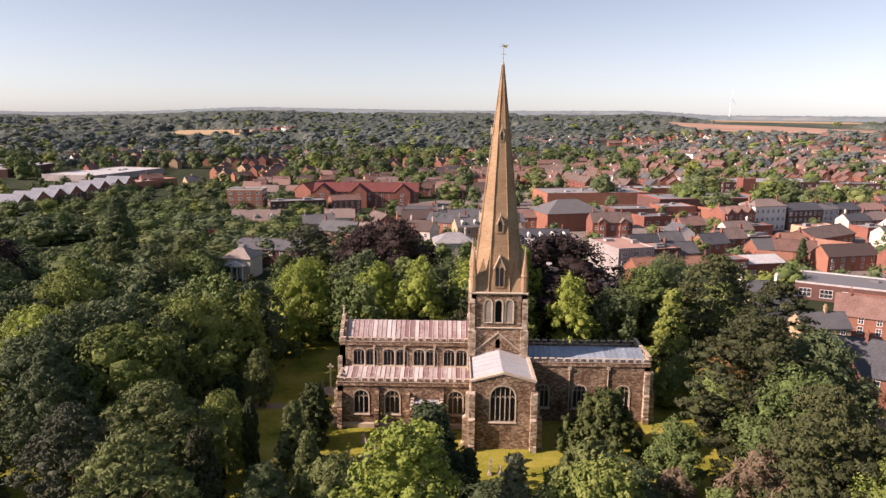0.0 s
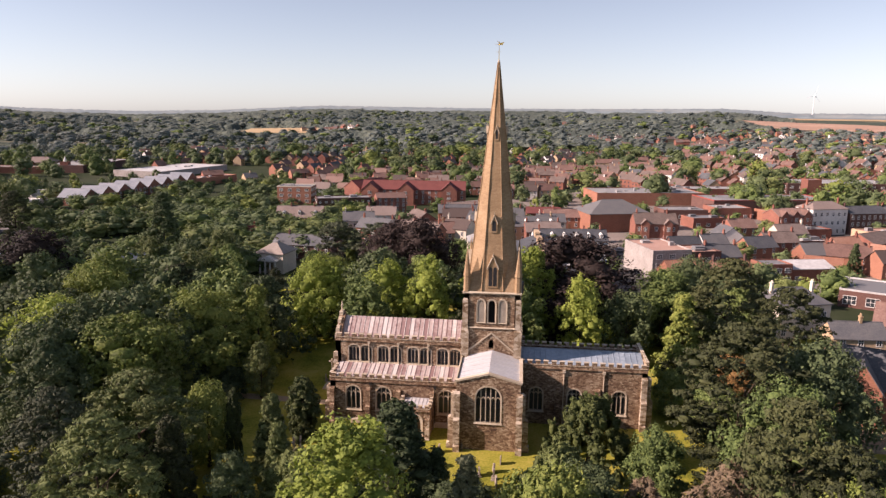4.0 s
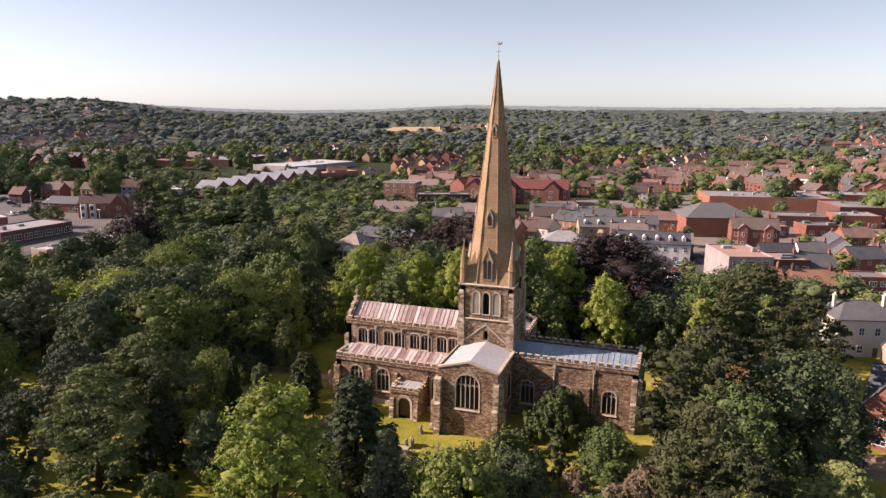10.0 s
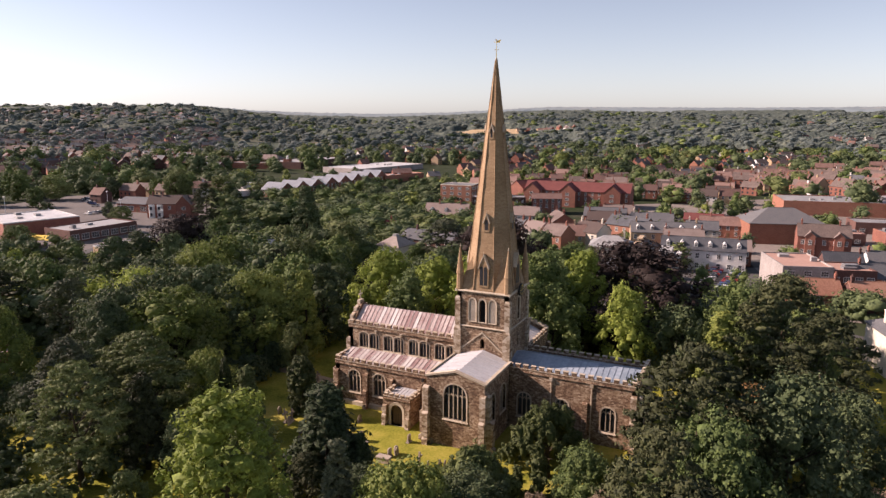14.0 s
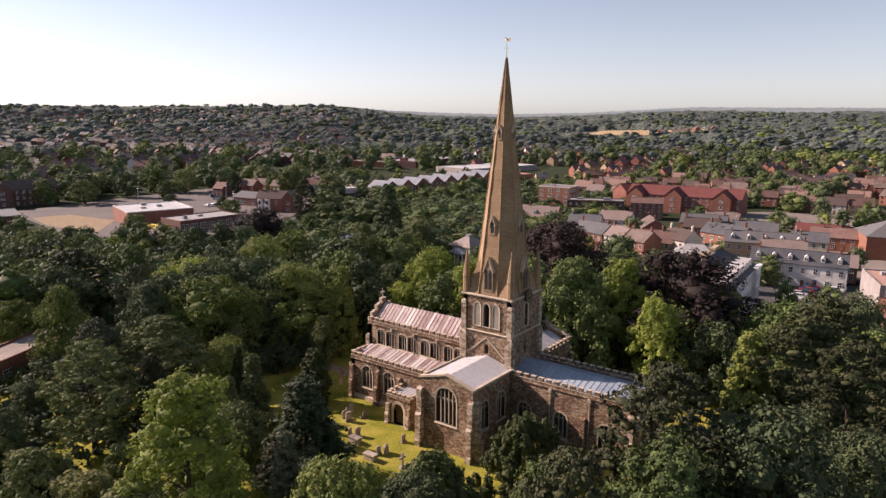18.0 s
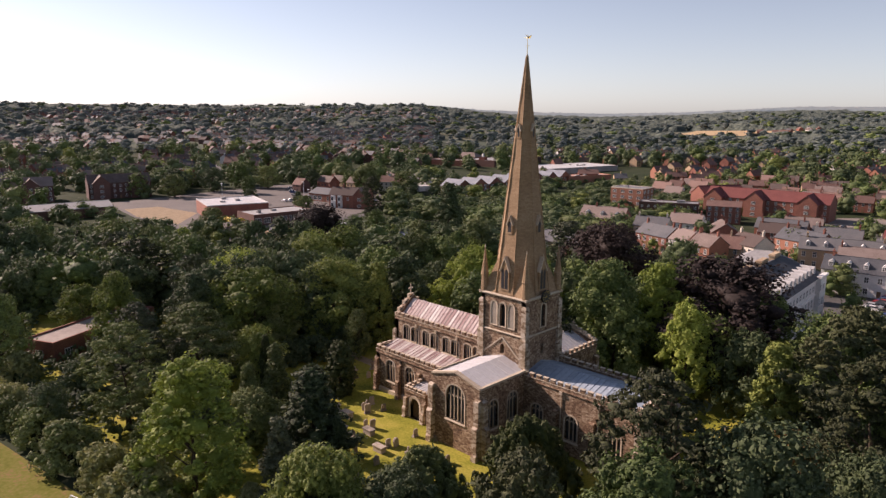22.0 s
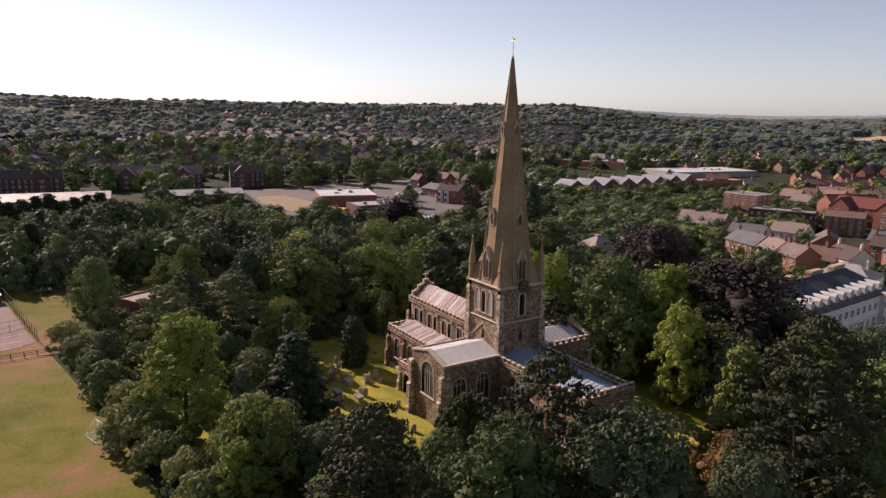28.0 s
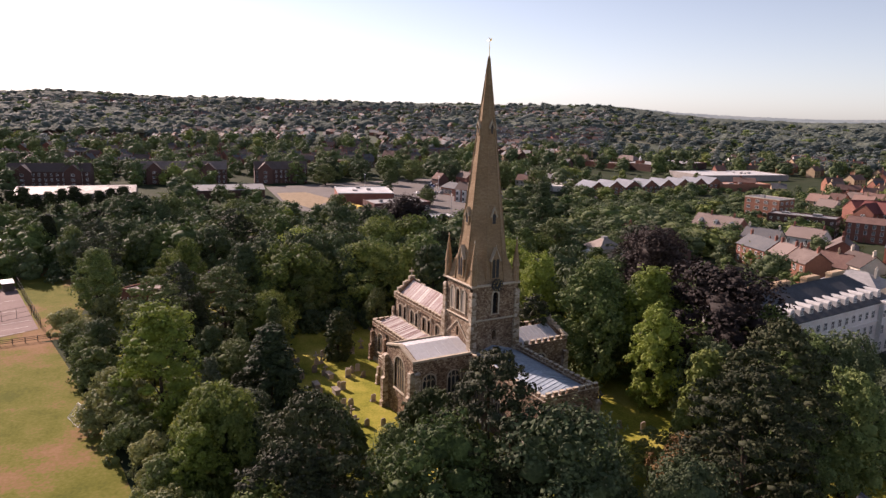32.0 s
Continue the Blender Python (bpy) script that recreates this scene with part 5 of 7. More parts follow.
for x, y, rot, w, mat, rf, lab in [
        (-49, 296, 8, 13, render_white, tile_brown, "white rendered house with brown tiles"), (-1, 286, -20, 17, brick_orange, slate, "orange brick hall with a grey roof"),
        (-30, 286, -60, 14, brick_red, tile_brown, "tall red brick house with chimney stacks"), (-55, 278, 14, 13, render_cream, slate, "cream house with a grey roof"),
        (-21.5, 253.5, -18, 9, brick_orange, tile_brown, "orange brick house with tall sash windows"), (-43, 261, -17, 15, brick_red, slate, "red brick terrace house under slates"), (-31, 257.5, -18, 8, render_white, tile_brown, "narrow white rendered house"), (-11.5, 265, -22, 11, render_cream, tile_brown, "cream house under a tan tiled roof"),
        (-16, 308, 8, 18, brick_orange, slate, "orange brick building with grey gable"), (6, 300, 10, 15, brick_red, slate, "red brick house by the car park"),
        (14, 276, 14, 26, brick_buff, slate, "buff terrace with dormers and white windows")]:
    keep(house("town_house", lab, "house", x, y, rot, w, 9.5, 6.6, 3.2, mat, rf, 2, max(3, int(w / 3)), stacks=(-0.42, 0.42), dormers=5 if w == 26 else 0), w * 0.55)
keep(house("town_house", "small villa with a pale grey hipped slate roof", "house", 1, 241, 8, 14, 12, 6.4, 2.8, render_cream, sheet_grey, 2, 4, stacks=(0.3,), hip=5), 9)
keep(house("town_house", "white rendered terrace with dormers and dark sash windows", "house", 30, 246, 6, 26, 10, 6.8, 3.2, render_white, slate, 2, 8, stacks=(-0.42, 0.42), dormers=6), 14)
# right of the church: cottages, workshops and the lodge
for k, (x, y, rot, w, mat, rf) in enumerate([
        (81.5, 253, 14, 9.5, render_white, slate), (60.5, 204, 17, 12, brick_orange, tile_orange), (78, 231, 17, 12, brick_orange, slate), (96, 250, 24, 12, brick_orange, slate), (107, 262, 16, 13, brick_red, tile_brown), (112, 240, 14, 12, brick_orange, slate),
        (74, 206, 20, 12, brick_dark, tile_orange), (127, 254, 20, 11, brick_red, tile_orange), (121, 238, -20, 14, brick_orange, tile_red), (135, 231, 14, 20, brick_orange, tile_brown),
        (152, 226, 10, 13, brick_red, tile_red), (70, 246, 12, 11, brick_dark, slate), (103, 294, 20, 12, brick_red, tile_red), (118, 282, 18, 13, render_cream, tile_brown)]):
    keep(house("cottage", ("white rendered" if mat is render_white else "cream rendered" if mat is render_cream else "brick") + " cottage under a " + ("grey slate" if rf is slate else "red tiled" if rf in (tile_red, tile_orange) else "brown tiled") + " roof", "house",
               x, y, rot, w, 8, 5.4, 3.2, mat, rf, 2, max(2, int(w / 3.4)), stacks=(0.44,) if k % 2 else (-0.44, 0.44)), w * 0.55)
keep(house("market_hall", "broad low hall under weathered brown tiles", "hall", 152, 279, 34, 30, 13, 4.2, 3.0, brick_red, tile_brown, 1, 6, "wide", stacks=()), 16)
keep(house("store_range", "long brick range under orange tiles", "store", 141, 251, -43, 22, 9, 3.6, 2.6, brick_red, tile_orange, 1, 5, "wide", stacks=()), 12)
keep(house("cottage", "white rendered cottage with its gable to the yard", "house", 93, 276, 98, 11, 8.5, 5.0, 3.2, render_white, slate, 2, 3, stacks=(0.3,)), 8)
keep(house("cottage", "low cottage under orange tiles in a yard", "house", 110, 229, -20, 11, 7, 3.6, 2.4, brick_orange, tile_orange, 1, 3, stacks=()), 7)
keep(flat_block("workshop", "low workshop with a pale flat metal roof", "workshop", 117, 191, -28, 32, 17, 4.6, brick_dark, sheet_grey, 1, 6, "shop", plant=1, fascia=sheet_white), 17)
keep(flat_block("workshop", "garage with a white roller door and flat roof", "workshop", 112, 172, -28, 14, 10, 4.2, brick_red, sheet_grey, 1, 2, "shop", plant=0), 9)
keep(house("cottage_row", "long orange brick row under weathered red tiles", "house", 107, 154, -30, 30, 8, 5.0, 4.0, brick_orange, tile_red, 2, 8, stacks=(-0.4, 0.0, 0.42)), 16)
keep(house("cottage", "small dark-roofed cottage with one white window", "house", 84.5, 150.5, 2, 11, 7, 4.6, 2.6, brick_buff, slate, 2, 3, stacks=(0.1,)), 8)
keep(house("town_house", "grey stuccoed house with bracketed eaves", "house", 76.5, 165, 15, 13, 11, 8.2, 2.6, render_cream, slate, 2, 4, stacks=(-0.4, 0.4), hip=4), 10)
keep(house("lodge", "ornate orange brick lodge with steep cross gables", "house", 77, 117.5, -24, 17, 9, 6.2, 5.2, brick_orange, slate, 2, 5, stacks=(-0.1, 0.3), wings=((-5.5, 6, 2.5, 4.4), (5.5, 5, 2.5, 3.8))), 13)
# west: stores, sheds and blocks beyond the trees
keep(flat_block("store", "brick retail store under a wide white roof", "store", -239, 195, -17, 31, 29, 6.5, brick_red, sheet_white, 0, 0, plant=3, fascia=sheet_white), 24)
keep(flat_block("shop_range", "low brick shop range with a grey roof", "store", -205.5, 199, 86, 30, 17, 4.6, brick_dark, sheet_grey, 1, 7, "shop", ("front",), plant=3), 20)
keep(house("corner_house", "victorian brick house with white bays and tall chimneys", "house", -218, 254, 27, 22, 9.5, 7.0, 3.6, brick_red, tile_brown, 2, 5, stacks=(-0.42, -0.2), wings=((7.2, 7.0, 1.4, 3.8),)), 13)
corner = next(ob for ob in scene.collection.objects if ob.name == "corner_house")
for bx in (-8.6, -4.6):
    bay = part("bay_window", Solid().prism([(bx - 1.5, -4.7), (bx + 1.5, -4.7), (bx + 0.85, -5.9), (bx - 0.85, -5.9)], 2, -0.5, 6.6), frame_white, corner, "white two-storey bay window")
    for z in (0.9, 4.0):
        part("pane", Solid().box(bx - 0.62, -5.93, z, bx + 0.62, -5.86, z + 1.7), pane_dark, bay)
keep(house("glazed_hall", "low hall with a grey glazed roof", "hall", -249, 263, 8, 22, 14, 4.4, 2.6, brick_red, slate, 1, 6, "shop", stacks=()), 15)
keep(flat_block("low_store", "low white-roofed nursery store beside the brick range", "store", -165, 189, 84, 34, 8, 3.0, brick_buff, sheet_white, 0, 0, plant=2, fascia=sheet_white), 6)
taken += [(-165, 176, 6), (-165, 202, 6)]
can = keep(thing("canopy", "bright yellow fabric canopy over a yard", "canopy", pose(-204, 175, 0, 0, 0, 20)), 8)
s = Solid()
s.ring([[(-6, -3.5 + 7 * i / 8, 3.0 + 1.3 * math.sin(math.pi * i / 8) - dz) for i in range(9)] + [(-6, 3.5, 2.9 - dz), (-6, -3.5, 2.9 - dz)] for dz in (0,)] +
       [[(6, -3.5 + 7 * i / 8, 3.0 + 1.3 * math.sin(math.pi * i / 8)) for i in range(9)] + [(6, 3.5, 2.9), (6, -3.5, 2.9)]])
part("cover", s, yellow_sheet, can)
for a, b in ((-5.5, -3.2), (5.5, -3.2), (5.5, 3.2), (-5.5, 3.2)):
    part("post", Solid().tube((a, b, 0), (a, b, 3), 0.1, 0.1, 6), metal_white, can)
keep(house("metal_shed", "long metal shed with a pale weathered roof", "shed", -296, 60, 82, 55, 26, 4.6, 2.6, felt_pale, sheet_beige, 0, 0, stacks=(), sides=()), 32)
keep(house("metal_shed", "low curved-roof brick workshop range", "shed", -285, 130, 84, 44, 16, 4.6, 2.2, brick_dark, sheet_grey, 0, 0, stacks=(), sides=()), 24)
for k in range(8):
    keep(house("gabled_office", "brick office unit with a steep zinc gable roof", "office", -227.5 + 1.3 * k, 346 + 14.0 * k, 0, 15, 13.4, 4.4 + 0.12 * k, 4.0, brick_red, zinc, 2, 4, "wide", stacks=(), sides=("front", "right"), group="row of gabled offices", door=False), 10)
for k in range(3):
    keep(house("gabled_unit", "white gabled unit beside the offices", "office", -286 + 15.0 * k, 364 - 7.0 * k, 0, 13, 10, 3.6, 3.2, render_white, sheet_white, 1, 3, "wide", stacks=(), sides=("front",), group="white gabled units", door=False), 8)
keep(flat_block("warehouse", "large warehouse with a flat white roof", "warehouse", -272, 534, 77, 82, 44, 4.4, concrete, sheet_white, 0, 0, plant=4), 46)
keep(flat_block("warehouse", "low building with a dusty pink flat roof", "warehouse", -209, 466, 69, 38, 15, 4.8, brick_orange, sheet_pink, 0, 0, plant=2), 26)
keep(flat_block("leisure_hall", "long dark brick hall with a pale flat roof", "hall", -360, 553, 95, 82, 38, 5.6, brick_dark, sheet_grey, 0, 0, plant=8), 34)
keep(flat_block("leisure_hall", "low brick hall with a dull brown roof", "hall", -384, 506, 14, 46, 24, 4.6, brick_red, tile_brown, 0, 0, plant=1), 24)
keep(house("leisure_hall", "brick hall under a brown hipped roof", "hall", -392, 538, 14, 24, 18, 6.0, 4.0, brick_red, tile_brown, 0, 0, stacks=(), sides=(), hip=6, door=False), 14)
tower_block = keep(flat_block("clock_tower", "small square brick tower with a white finial", "tower", -357, 520, 14, 6, 6, 8.0, brick_red, sheet_grey, 0, 0, plant=0), 6)
part("finial", Solid().tube((0, 0, 8), (0, 0, 10.2), 1.1, 1.1, 10).tube((0, 0, 10.2), (0, 0, 12.2), 1.1, 0.05, 10), frame_white, tower_block, "white cupola")
keep(flat_block("low_store", "long low white store before the gabled units", "store", -262, 340, -14, 34, 9, 3.0, render_white, sheet_white, 0, 0, plant=1), 16)
for x, y, rot, w in ((-364, 48, 78, 44), (-363, 122, 76, 54), (-350, 182, 78, 34)):
    keep(house("flats", "dark brick apartment block with steep gables", "flats", x, y, rot, w, 13, 9.4, 4.4, brick_dark, tile_brown, 3, int(w / 3), "sash", stacks=(), wings=((-w * 0.3, 9, 2, 4.2), (w * 0.3, 9, 2, 4.2))), w * 0.55)
keep(house("tall_house", "tall orange brick house on the hill road", "house", -440, 306, 40, 12, 10, 9.5, 4.2, brick_orange, tile_red, 3, 3, stacks=(-0.4,)), 9)

keep(flat_block("flats", "square red brick flats by the hill road", "flats", -392, 250, 66, 20, 16, 10.5, brick_red, sheet_grey, 3, 4, "wide", plant=1, sides=("front", "back")), 16)
taken += [(-225, 540, 26), (-228, 590, 26), (-215, 500, 20), (-300, 470, 30)]
landmarks = [q for q in taken if q[0] < -150 and q[1] > 110 and q[2] >= 8]

# ---- streets of houses: a few kinds, set out along rows ----
def house_kinds():
    kinds = []
    for w, d, h, rise, wall, roof, bays, stacks, lab in [
            (9, 8, 5.2, 3.0, brick_red, tile_red, 3, (0.42,), "red brick house with red tiles"), (9, 8, 5.2, 3.0, brick_orange, tile_brown, 3, (-0.42,), "orange brick house with brown tiles"),
            (14, 8.5, 5.4, 3.2, brick_red, tile_brown, 4, (-0.45, 0.45), "pair of brick houses with brown tiles"), (22, 8, 5.2, 3.0, brick_orange, tile_red, 7, (-0.3, 0.3), "short brick terrace with red tiles"),
            (22, 8, 5.2, 3.0, brick_dark, slate, 7, (-0.3, 0.3), "short dark brick terrace with slates"), (10, 9, 5.0, 3.4, render_white, tile_brown, 3, (0.4,), "white rendered house with brown tiles"),
            (11, 9, 5.2, 3.6, brick_buff, tile_red, 3, (0.1,), "buff brick house with red tiles"), (30, 9, 5.4, 3.0, brick_red, tile_red, 9, (-0.35, 0.0, 0.35), "long red brick terrace"),
            (12, 8, 5.6, 2.8, render_cream, slate, 4, (-0.4,), "cream rendered house with grey slates"), (9, 8, 5.2, 3.2, render_white, tile_red, 3, (0.4,), "white rendered house with red tiles")]:
        kinds.append(house("house", lab, "house", 0, 0, 0, w, d, h, rise, wall, roof, 2, bays, stacks=stacks, sides=("front",)))
    return kinds


kinds = house_kinds()
g_town = random.Random(11)
placed = [0] * len(kinds)


def clear_of(x, y, r):
    return all((x - a) ** 2 + (y - b) ** 2 > (r + c) ** 2 for a, b, c in taken)


def streets(x0, x1, y0, y1, rot, gap, pick, keep_out=lambda x, y: False, fill=0.85):
    """Rows of houses at rot degrees inside a rectangle."""
    c, s_ = math.cos(radians(rot)), math.sin(radians(rot))
    cx, cy, span = (x0 + x1) / 2, (y0 + y1) / 2, math.hypot(x1 - x0, y1 - y0) / 2
    v = -span
    row = 0
    while v < span:
        u = -span
        while u < span:
            i = g_town.choice(pick)
            w = kinds[i].get("run", 12)
            x, y = cx + u * c - v * s_, cy + u * s_ + v * c
            jitter = g_town.uniform(-1.5, 1.5)
            if x0 < x < x1 and y0 < y < y1 and not keep_out(x, y) and clear_of(x, y, w * 0.45) and g_town.random() < fill:
                m = pose(x - jitter * s_, y + jitter * c, ground_z(x, y), 0, 0, rot + g_town.uniform(-3, 3))
                if placed[i]:
                    copy_thing(kinds[i], m)
                else:
                    kinds[i].matrix_basis = m
                placed[i] = 1
                taken.append((x, y, w * 0.4))
            u += w + g_town.uniform(1.0, 5.0)
        row += 1
        v += gap if row % 2 else gap * 0.8


for k, w in zip(kinds, (9, 9, 14, 22, 22, 10, 11, 30, 12, 9)):
    k["run"] = w
streets(30, 330, 205, 330, 17, 19, (0, 1, 2, 2, 6, 8, 9), lambda x, y: x < 95 or y < 178 + (330 - x) * 0.1 or (x < 178 and y > 206), 0.62)
streets(-40, 60, 255, 330, 10, 22, (1, 2, 3, 6, 8), fill=0.55)
streets(230, 330, 350, 460, 20, 26, (0, 2, 3, 5), fill=0.5)
streets(-130, 30, 408, 480, 6, 21, (0, 2, 6, 5, 1), fill=0.72)
streets(-640, -440, 60, 420, 62, 30, (0, 2, 4, 1), fill=0.5)
streets(-110, 40, 480, 560, 12, 22, (0, 2, 1, 6), fill=0.4)
for k, done in zip(kinds, placed):
    del k["run"]
    if not done:
        for ob in list(k.children_recursive) + [k]:
            bpy.data.objects.remove(ob)
print("town", len(bpy.data.objects))

# ---- trees: crowns of many small leaf sprays on rounded boughs ----
ICO_V = np.array([(0, 0, 1)] + [(math.cos(a) * 0.894, math.sin(a) * 0.894, 0.447) for a in np.arange(5) * 1.2566] + [(math.cos(a) * 0.894, math.sin(a) * 0.894, -0.447) for a in np.arange(5) * 1.2566 + 0.6283] + [(0, 0, -1)])
ICO_F = np.array([(0, 1 + i, 1 + (i + 1) % 5) for i in range(5)] + [(1 + i, 6 + i, 1 + (i + 1) % 5) for i in range(5)] + [(1 + (i + 1) % 5, 6 + i, 6 + (i + 1) % 5) for i in range(5)] + [(11, 6 + (i + 1) % 5, 6 + i) for i in range(5)])


def crown_arrays(seed, prof, base, top, lobes, lobe, flat, cards, size, stretch, core=0.56, droop=0.0, inner=0.45):
    """Corners and triangles of a crown. prof(h): half-width at h, 0 at the crown's foot and 1 at its tip."""
    g = np.random.default_rng(seed)
    h = (np.arange(lobes) + g.random(lobes)) / lobes
    ang = np.arange(lobes) * 2.39996 + g.normal(0, 0.5, lobes)
    wid = np.array([prof(t) for t in h])
    rr = lobe * (0.4 + 1.05 * g.random(lobes))
    rad = np.maximum(wid - rr * 0.7, 0) * (inner + (1 - inner) * g.random(lobes) ** 0.5) * (0.85 + 0.3 * g.random(lobes))
    c = np.c_[rad * np.cos(ang), rad * np.sin(ang), base + (top - base) * h - droop * rad]
    c[:, 2] = np.minimum(c[:, 2], top - rr * flat * 0.9)
    tufts = 9
    td = g.normal(0, 1, (lobes, tufts, 3)) + np.c_[np.cos(ang), np.sin(ang), np.full(lobes, 0.7)][:, None] * 0.6
    td /= np.linalg.norm(td, axis=2)[:, :, None]
    tc = c[:, None] + td * rr[:, None, None] * np.array([1, 1, flat]) * (0.62 + 0.5 * g.random((lobes, tufts, 1)))
    tr = rr[:, None] * (0.26 + 0.24 * g.random((lobes, tufts)))
    k = g.integers(0, lobes, cards * 2)
    j = g.integers(0, tufts, cards * 2)
    d = g.normal(0, 1, (cards * 2, 3)) + td[k, j] * 0.7 + np.array([0, 0, 0.25])
    d /= np.linalg.norm(d, axis=1)[:, None]
    p = tc[k, j] + d * tr[k, j][:, None] * np.array([1, 1, min(1.0, flat * 1.3)]) * (0.7 + 0.6 * g.random((cards * 2, 1)))
    near = ((p[:, None, :] - c[None]) / (rr[None, :, None] * np.array([1, 1, flat]))) ** 2
    ok = (near.sum(2) < 0.36).sum(1) < 1
    p, d = p[ok][:cards], d[ok][:cards]
    m = len(p)
    nrm = d + g.normal(0, 0.24, (m, 3))
    nrm /= np.linalg.norm(nrm, axis=1)[:, None]
    t = np.cross(nrm, g.normal(0, 1, (m, 3)) + np.array([0, 0, 0.6 if stretch > 1.5 else 0]))
    t /= np.linalg.norm(t, axis=1)[:, None]
    b = np.cross(nrm, t)
    s = size * (0.55 + 0.9 * g.random((m, 1)))
    fold = -0.25 * s * nrm
    quad = np.stack([p - b * s * stretch, p + t * s * 0.8 + fold, p + b * s * stretch, p - t * s * 0.8 + fold], 1)
    q = np.arange(m)[:, None] * 4
    tri = np.concatenate([q + np.array([0, 1, 2]), q + np.array([0, 2, 3])])
    v = quad.reshape(-1, 3)
    if core:
        core *= 0.72 if flat < 0.5 else 1.0
        cv = ICO_V[None] * (rr[:, None, None] * core * (0.85 + 0.3 * g.random((lobes, 12, 1)))) * np.array([1, 1, flat]) + c[:, None]
        tri = np.concatenate([tri, (ICO_F[None] + np.arange(lobes)[:, None, None] * 12).reshape(-1, 3) + len(v)])
        v = np.concatenate([v, cv.reshape(-1, 3)])
    return v, tri


def fast_mesh(name, v, tri, mat):
    me = bpy.data.meshes.new(name)
    me.vertices.add(len(v))
    me.vertices.foreach_set("co", np.asarray(v, np.float32).ravel())
    me.loops.add(len(tri) * 3)
    me.loops.foreach_set("vertex_index", np.asarray(tri, np.int32).ravel())
    me.polygons.add(len(tri))
    me.polygons.foreach_set("loop_start", np.arange(len(tri), dtype=np.int32) * 3)
    me.update(calc_edges=True)
    me.materials.append(mat)
    return me


def trunk_solid(seed, high, r, spread, limbs=7):
    g = random.Random(seed)
    s = Solid()
    bend = [(0, 0, -0.3)]
    for k in range(1, 5):
        bend.append((g.uniform(-0.25, 0.25) * k * 0.5, g.uniform(-0.25, 0.25) * k * 0.5, high * k / 4))
    for k in range(4):
        s.tube(bend[k], bend[k + 1], r * (1 - 0.2 * k) * (1.35 if k == 0 else 1), r * (1 - 0.2 * (k + 1)), 8)
    for i in range(limbs):
        a, z = i * 2.4 + g.uniform(-0.4, 0.4), high * g.uniform(0.35, 0.9)
        e = (spread * 0.7 * math.cos(a), spread * 0.7 * math.sin(a), z + spread * g.uniform(0.2, 0.7))
        s.tube((0, 0, z - 0.3), e, r * 0.35, r * 0.1, 5)
    return s


round_prof = lambda w: (lambda h: w * math.sin(math.pi * min(1, 0.12 + 0.88 * h)) ** 0.6)
cone_prof = lambda w: (lambda h: w * (1 - h) ** 0.85 + 0.25)
egg_prof = lambda w: (lambda h: w * math.sin(math.pi * (0.08 + 0.92 * h) ** 0.75) ** 0.7)
flame_prof = lambda w: (lambda h: w * (math.sin(math.pi * (0.2 + 0.8 * h)) ** 0.55))
dome_prof = lambda w: (lambda h: w * math.sqrt(max(0.0, 1 - h ** 2.2)))

plume_prof = lambda w: (lambda h: w * (1 - h ** 1.5) ** 0.8 + 0.2)

# kind: (height, trunk radius, spread, crown settings)
SHAPES = {
    "round_a": (15, 0.42, 5.0, (round_prof(6.8), 1.4, 15, 44, 2.2, 0.78, 11200, 0.170, 1.2)),
    "round_b": (15, 0.42, 5.0, (egg_prof(6.4), 1.2, 15, 46, 2.1, 0.8, 11200, 0.163, 1.2)),
    "round_c": (15, 0.45, 5.5, (round_prof(7.8), 1.6, 15, 50, 2.4, 0.72, 11900, 0.177, 1.25)),
    "tall_a": (17, 0.38, 3.8, (egg_prof(5.4), 1.4, 17, 48, 1.85, 0.85, 10500, 0.163, 1.2)),
    "lime_a": (17, 0.35, 3.4, (egg_prof(5.0), 1.8, 17, 38, 1.75, 0.85, 9800, 0.156, 1.2)),
    "dome": (10, 0.4, 4.5, (dome_prof(6.0), 0.4, 10, 50, 1.6, 0.8, 10500, 0.156, 1.2)),
    "spruce": (16, 0.3, 0.5, (cone_prof(3.6), 0.8, 16, 110, 0.75, 0.4, 9100, 0.143, 1.9, 0.7, 0.25)),
    "fir": (16, 0.32, 0.5, (cone_prof(4.6), 0.6, 16, 110, 1.0, 0.7, 10500, 0.150, 1.8, 0.75, 0.1)),
    "column": (11, 0.25, 0.5, (flame_prof(2.4), 0.2, 11, 60, 0.8, 1.4, 8050, 0.136, 1.9, 0.85, 0.0, 0.6)),
    "yew": (10, 0.5, 3.0, (plume_prof(6.6), 0.0, 10, 120, 0.75, 2.0, 11200, 0.129, 2.4, 0.8, 0.0, 0.75)),
    "pine": (20, 0.42, 5.0, (round_prof(7.0), 3.0, 20, 90, 1.5, 0.34, 15050, 0.136, 1.8, 0.7, 0.1)),
    "cedar": (18, 0.55, 6.5, (round_prof(8.2), 2.4, 18, 70, 2.1, 0.24, 11200, 0.177, 1.7, 0.65, 0.02)),
    "shrub": (4.5, 0.12, 1.5, (dome_prof(3.0), 0.1, 4.5, 34, 0.8, 0.9, 4200, 0.129, 1.2)),
    "bare": (9, 0.2, 2.6, (egg_prof(3.4), 1.2, 9, 40, 0.8, 0.9, 3850, 0.088, 4.0, 0.0)),
}
tree_parts = {}
g_lean = random.Random(63)
TREE_WORDS = {
    "round": "broad round-crowned", "tall": "tall narrow-crowned", "lime": "tall lime", "dome": "low wide-spreading", "spruce": "slender tiered spruce", "fir": "dense conical fir",
    "column": "dark columnar yew", "yew": "spreading old yew", "pine": "tall flat-boughed pine", "cedar": "layered old cedar", "shrub": "rounded boundary shrub", "bare": "dead brown"}
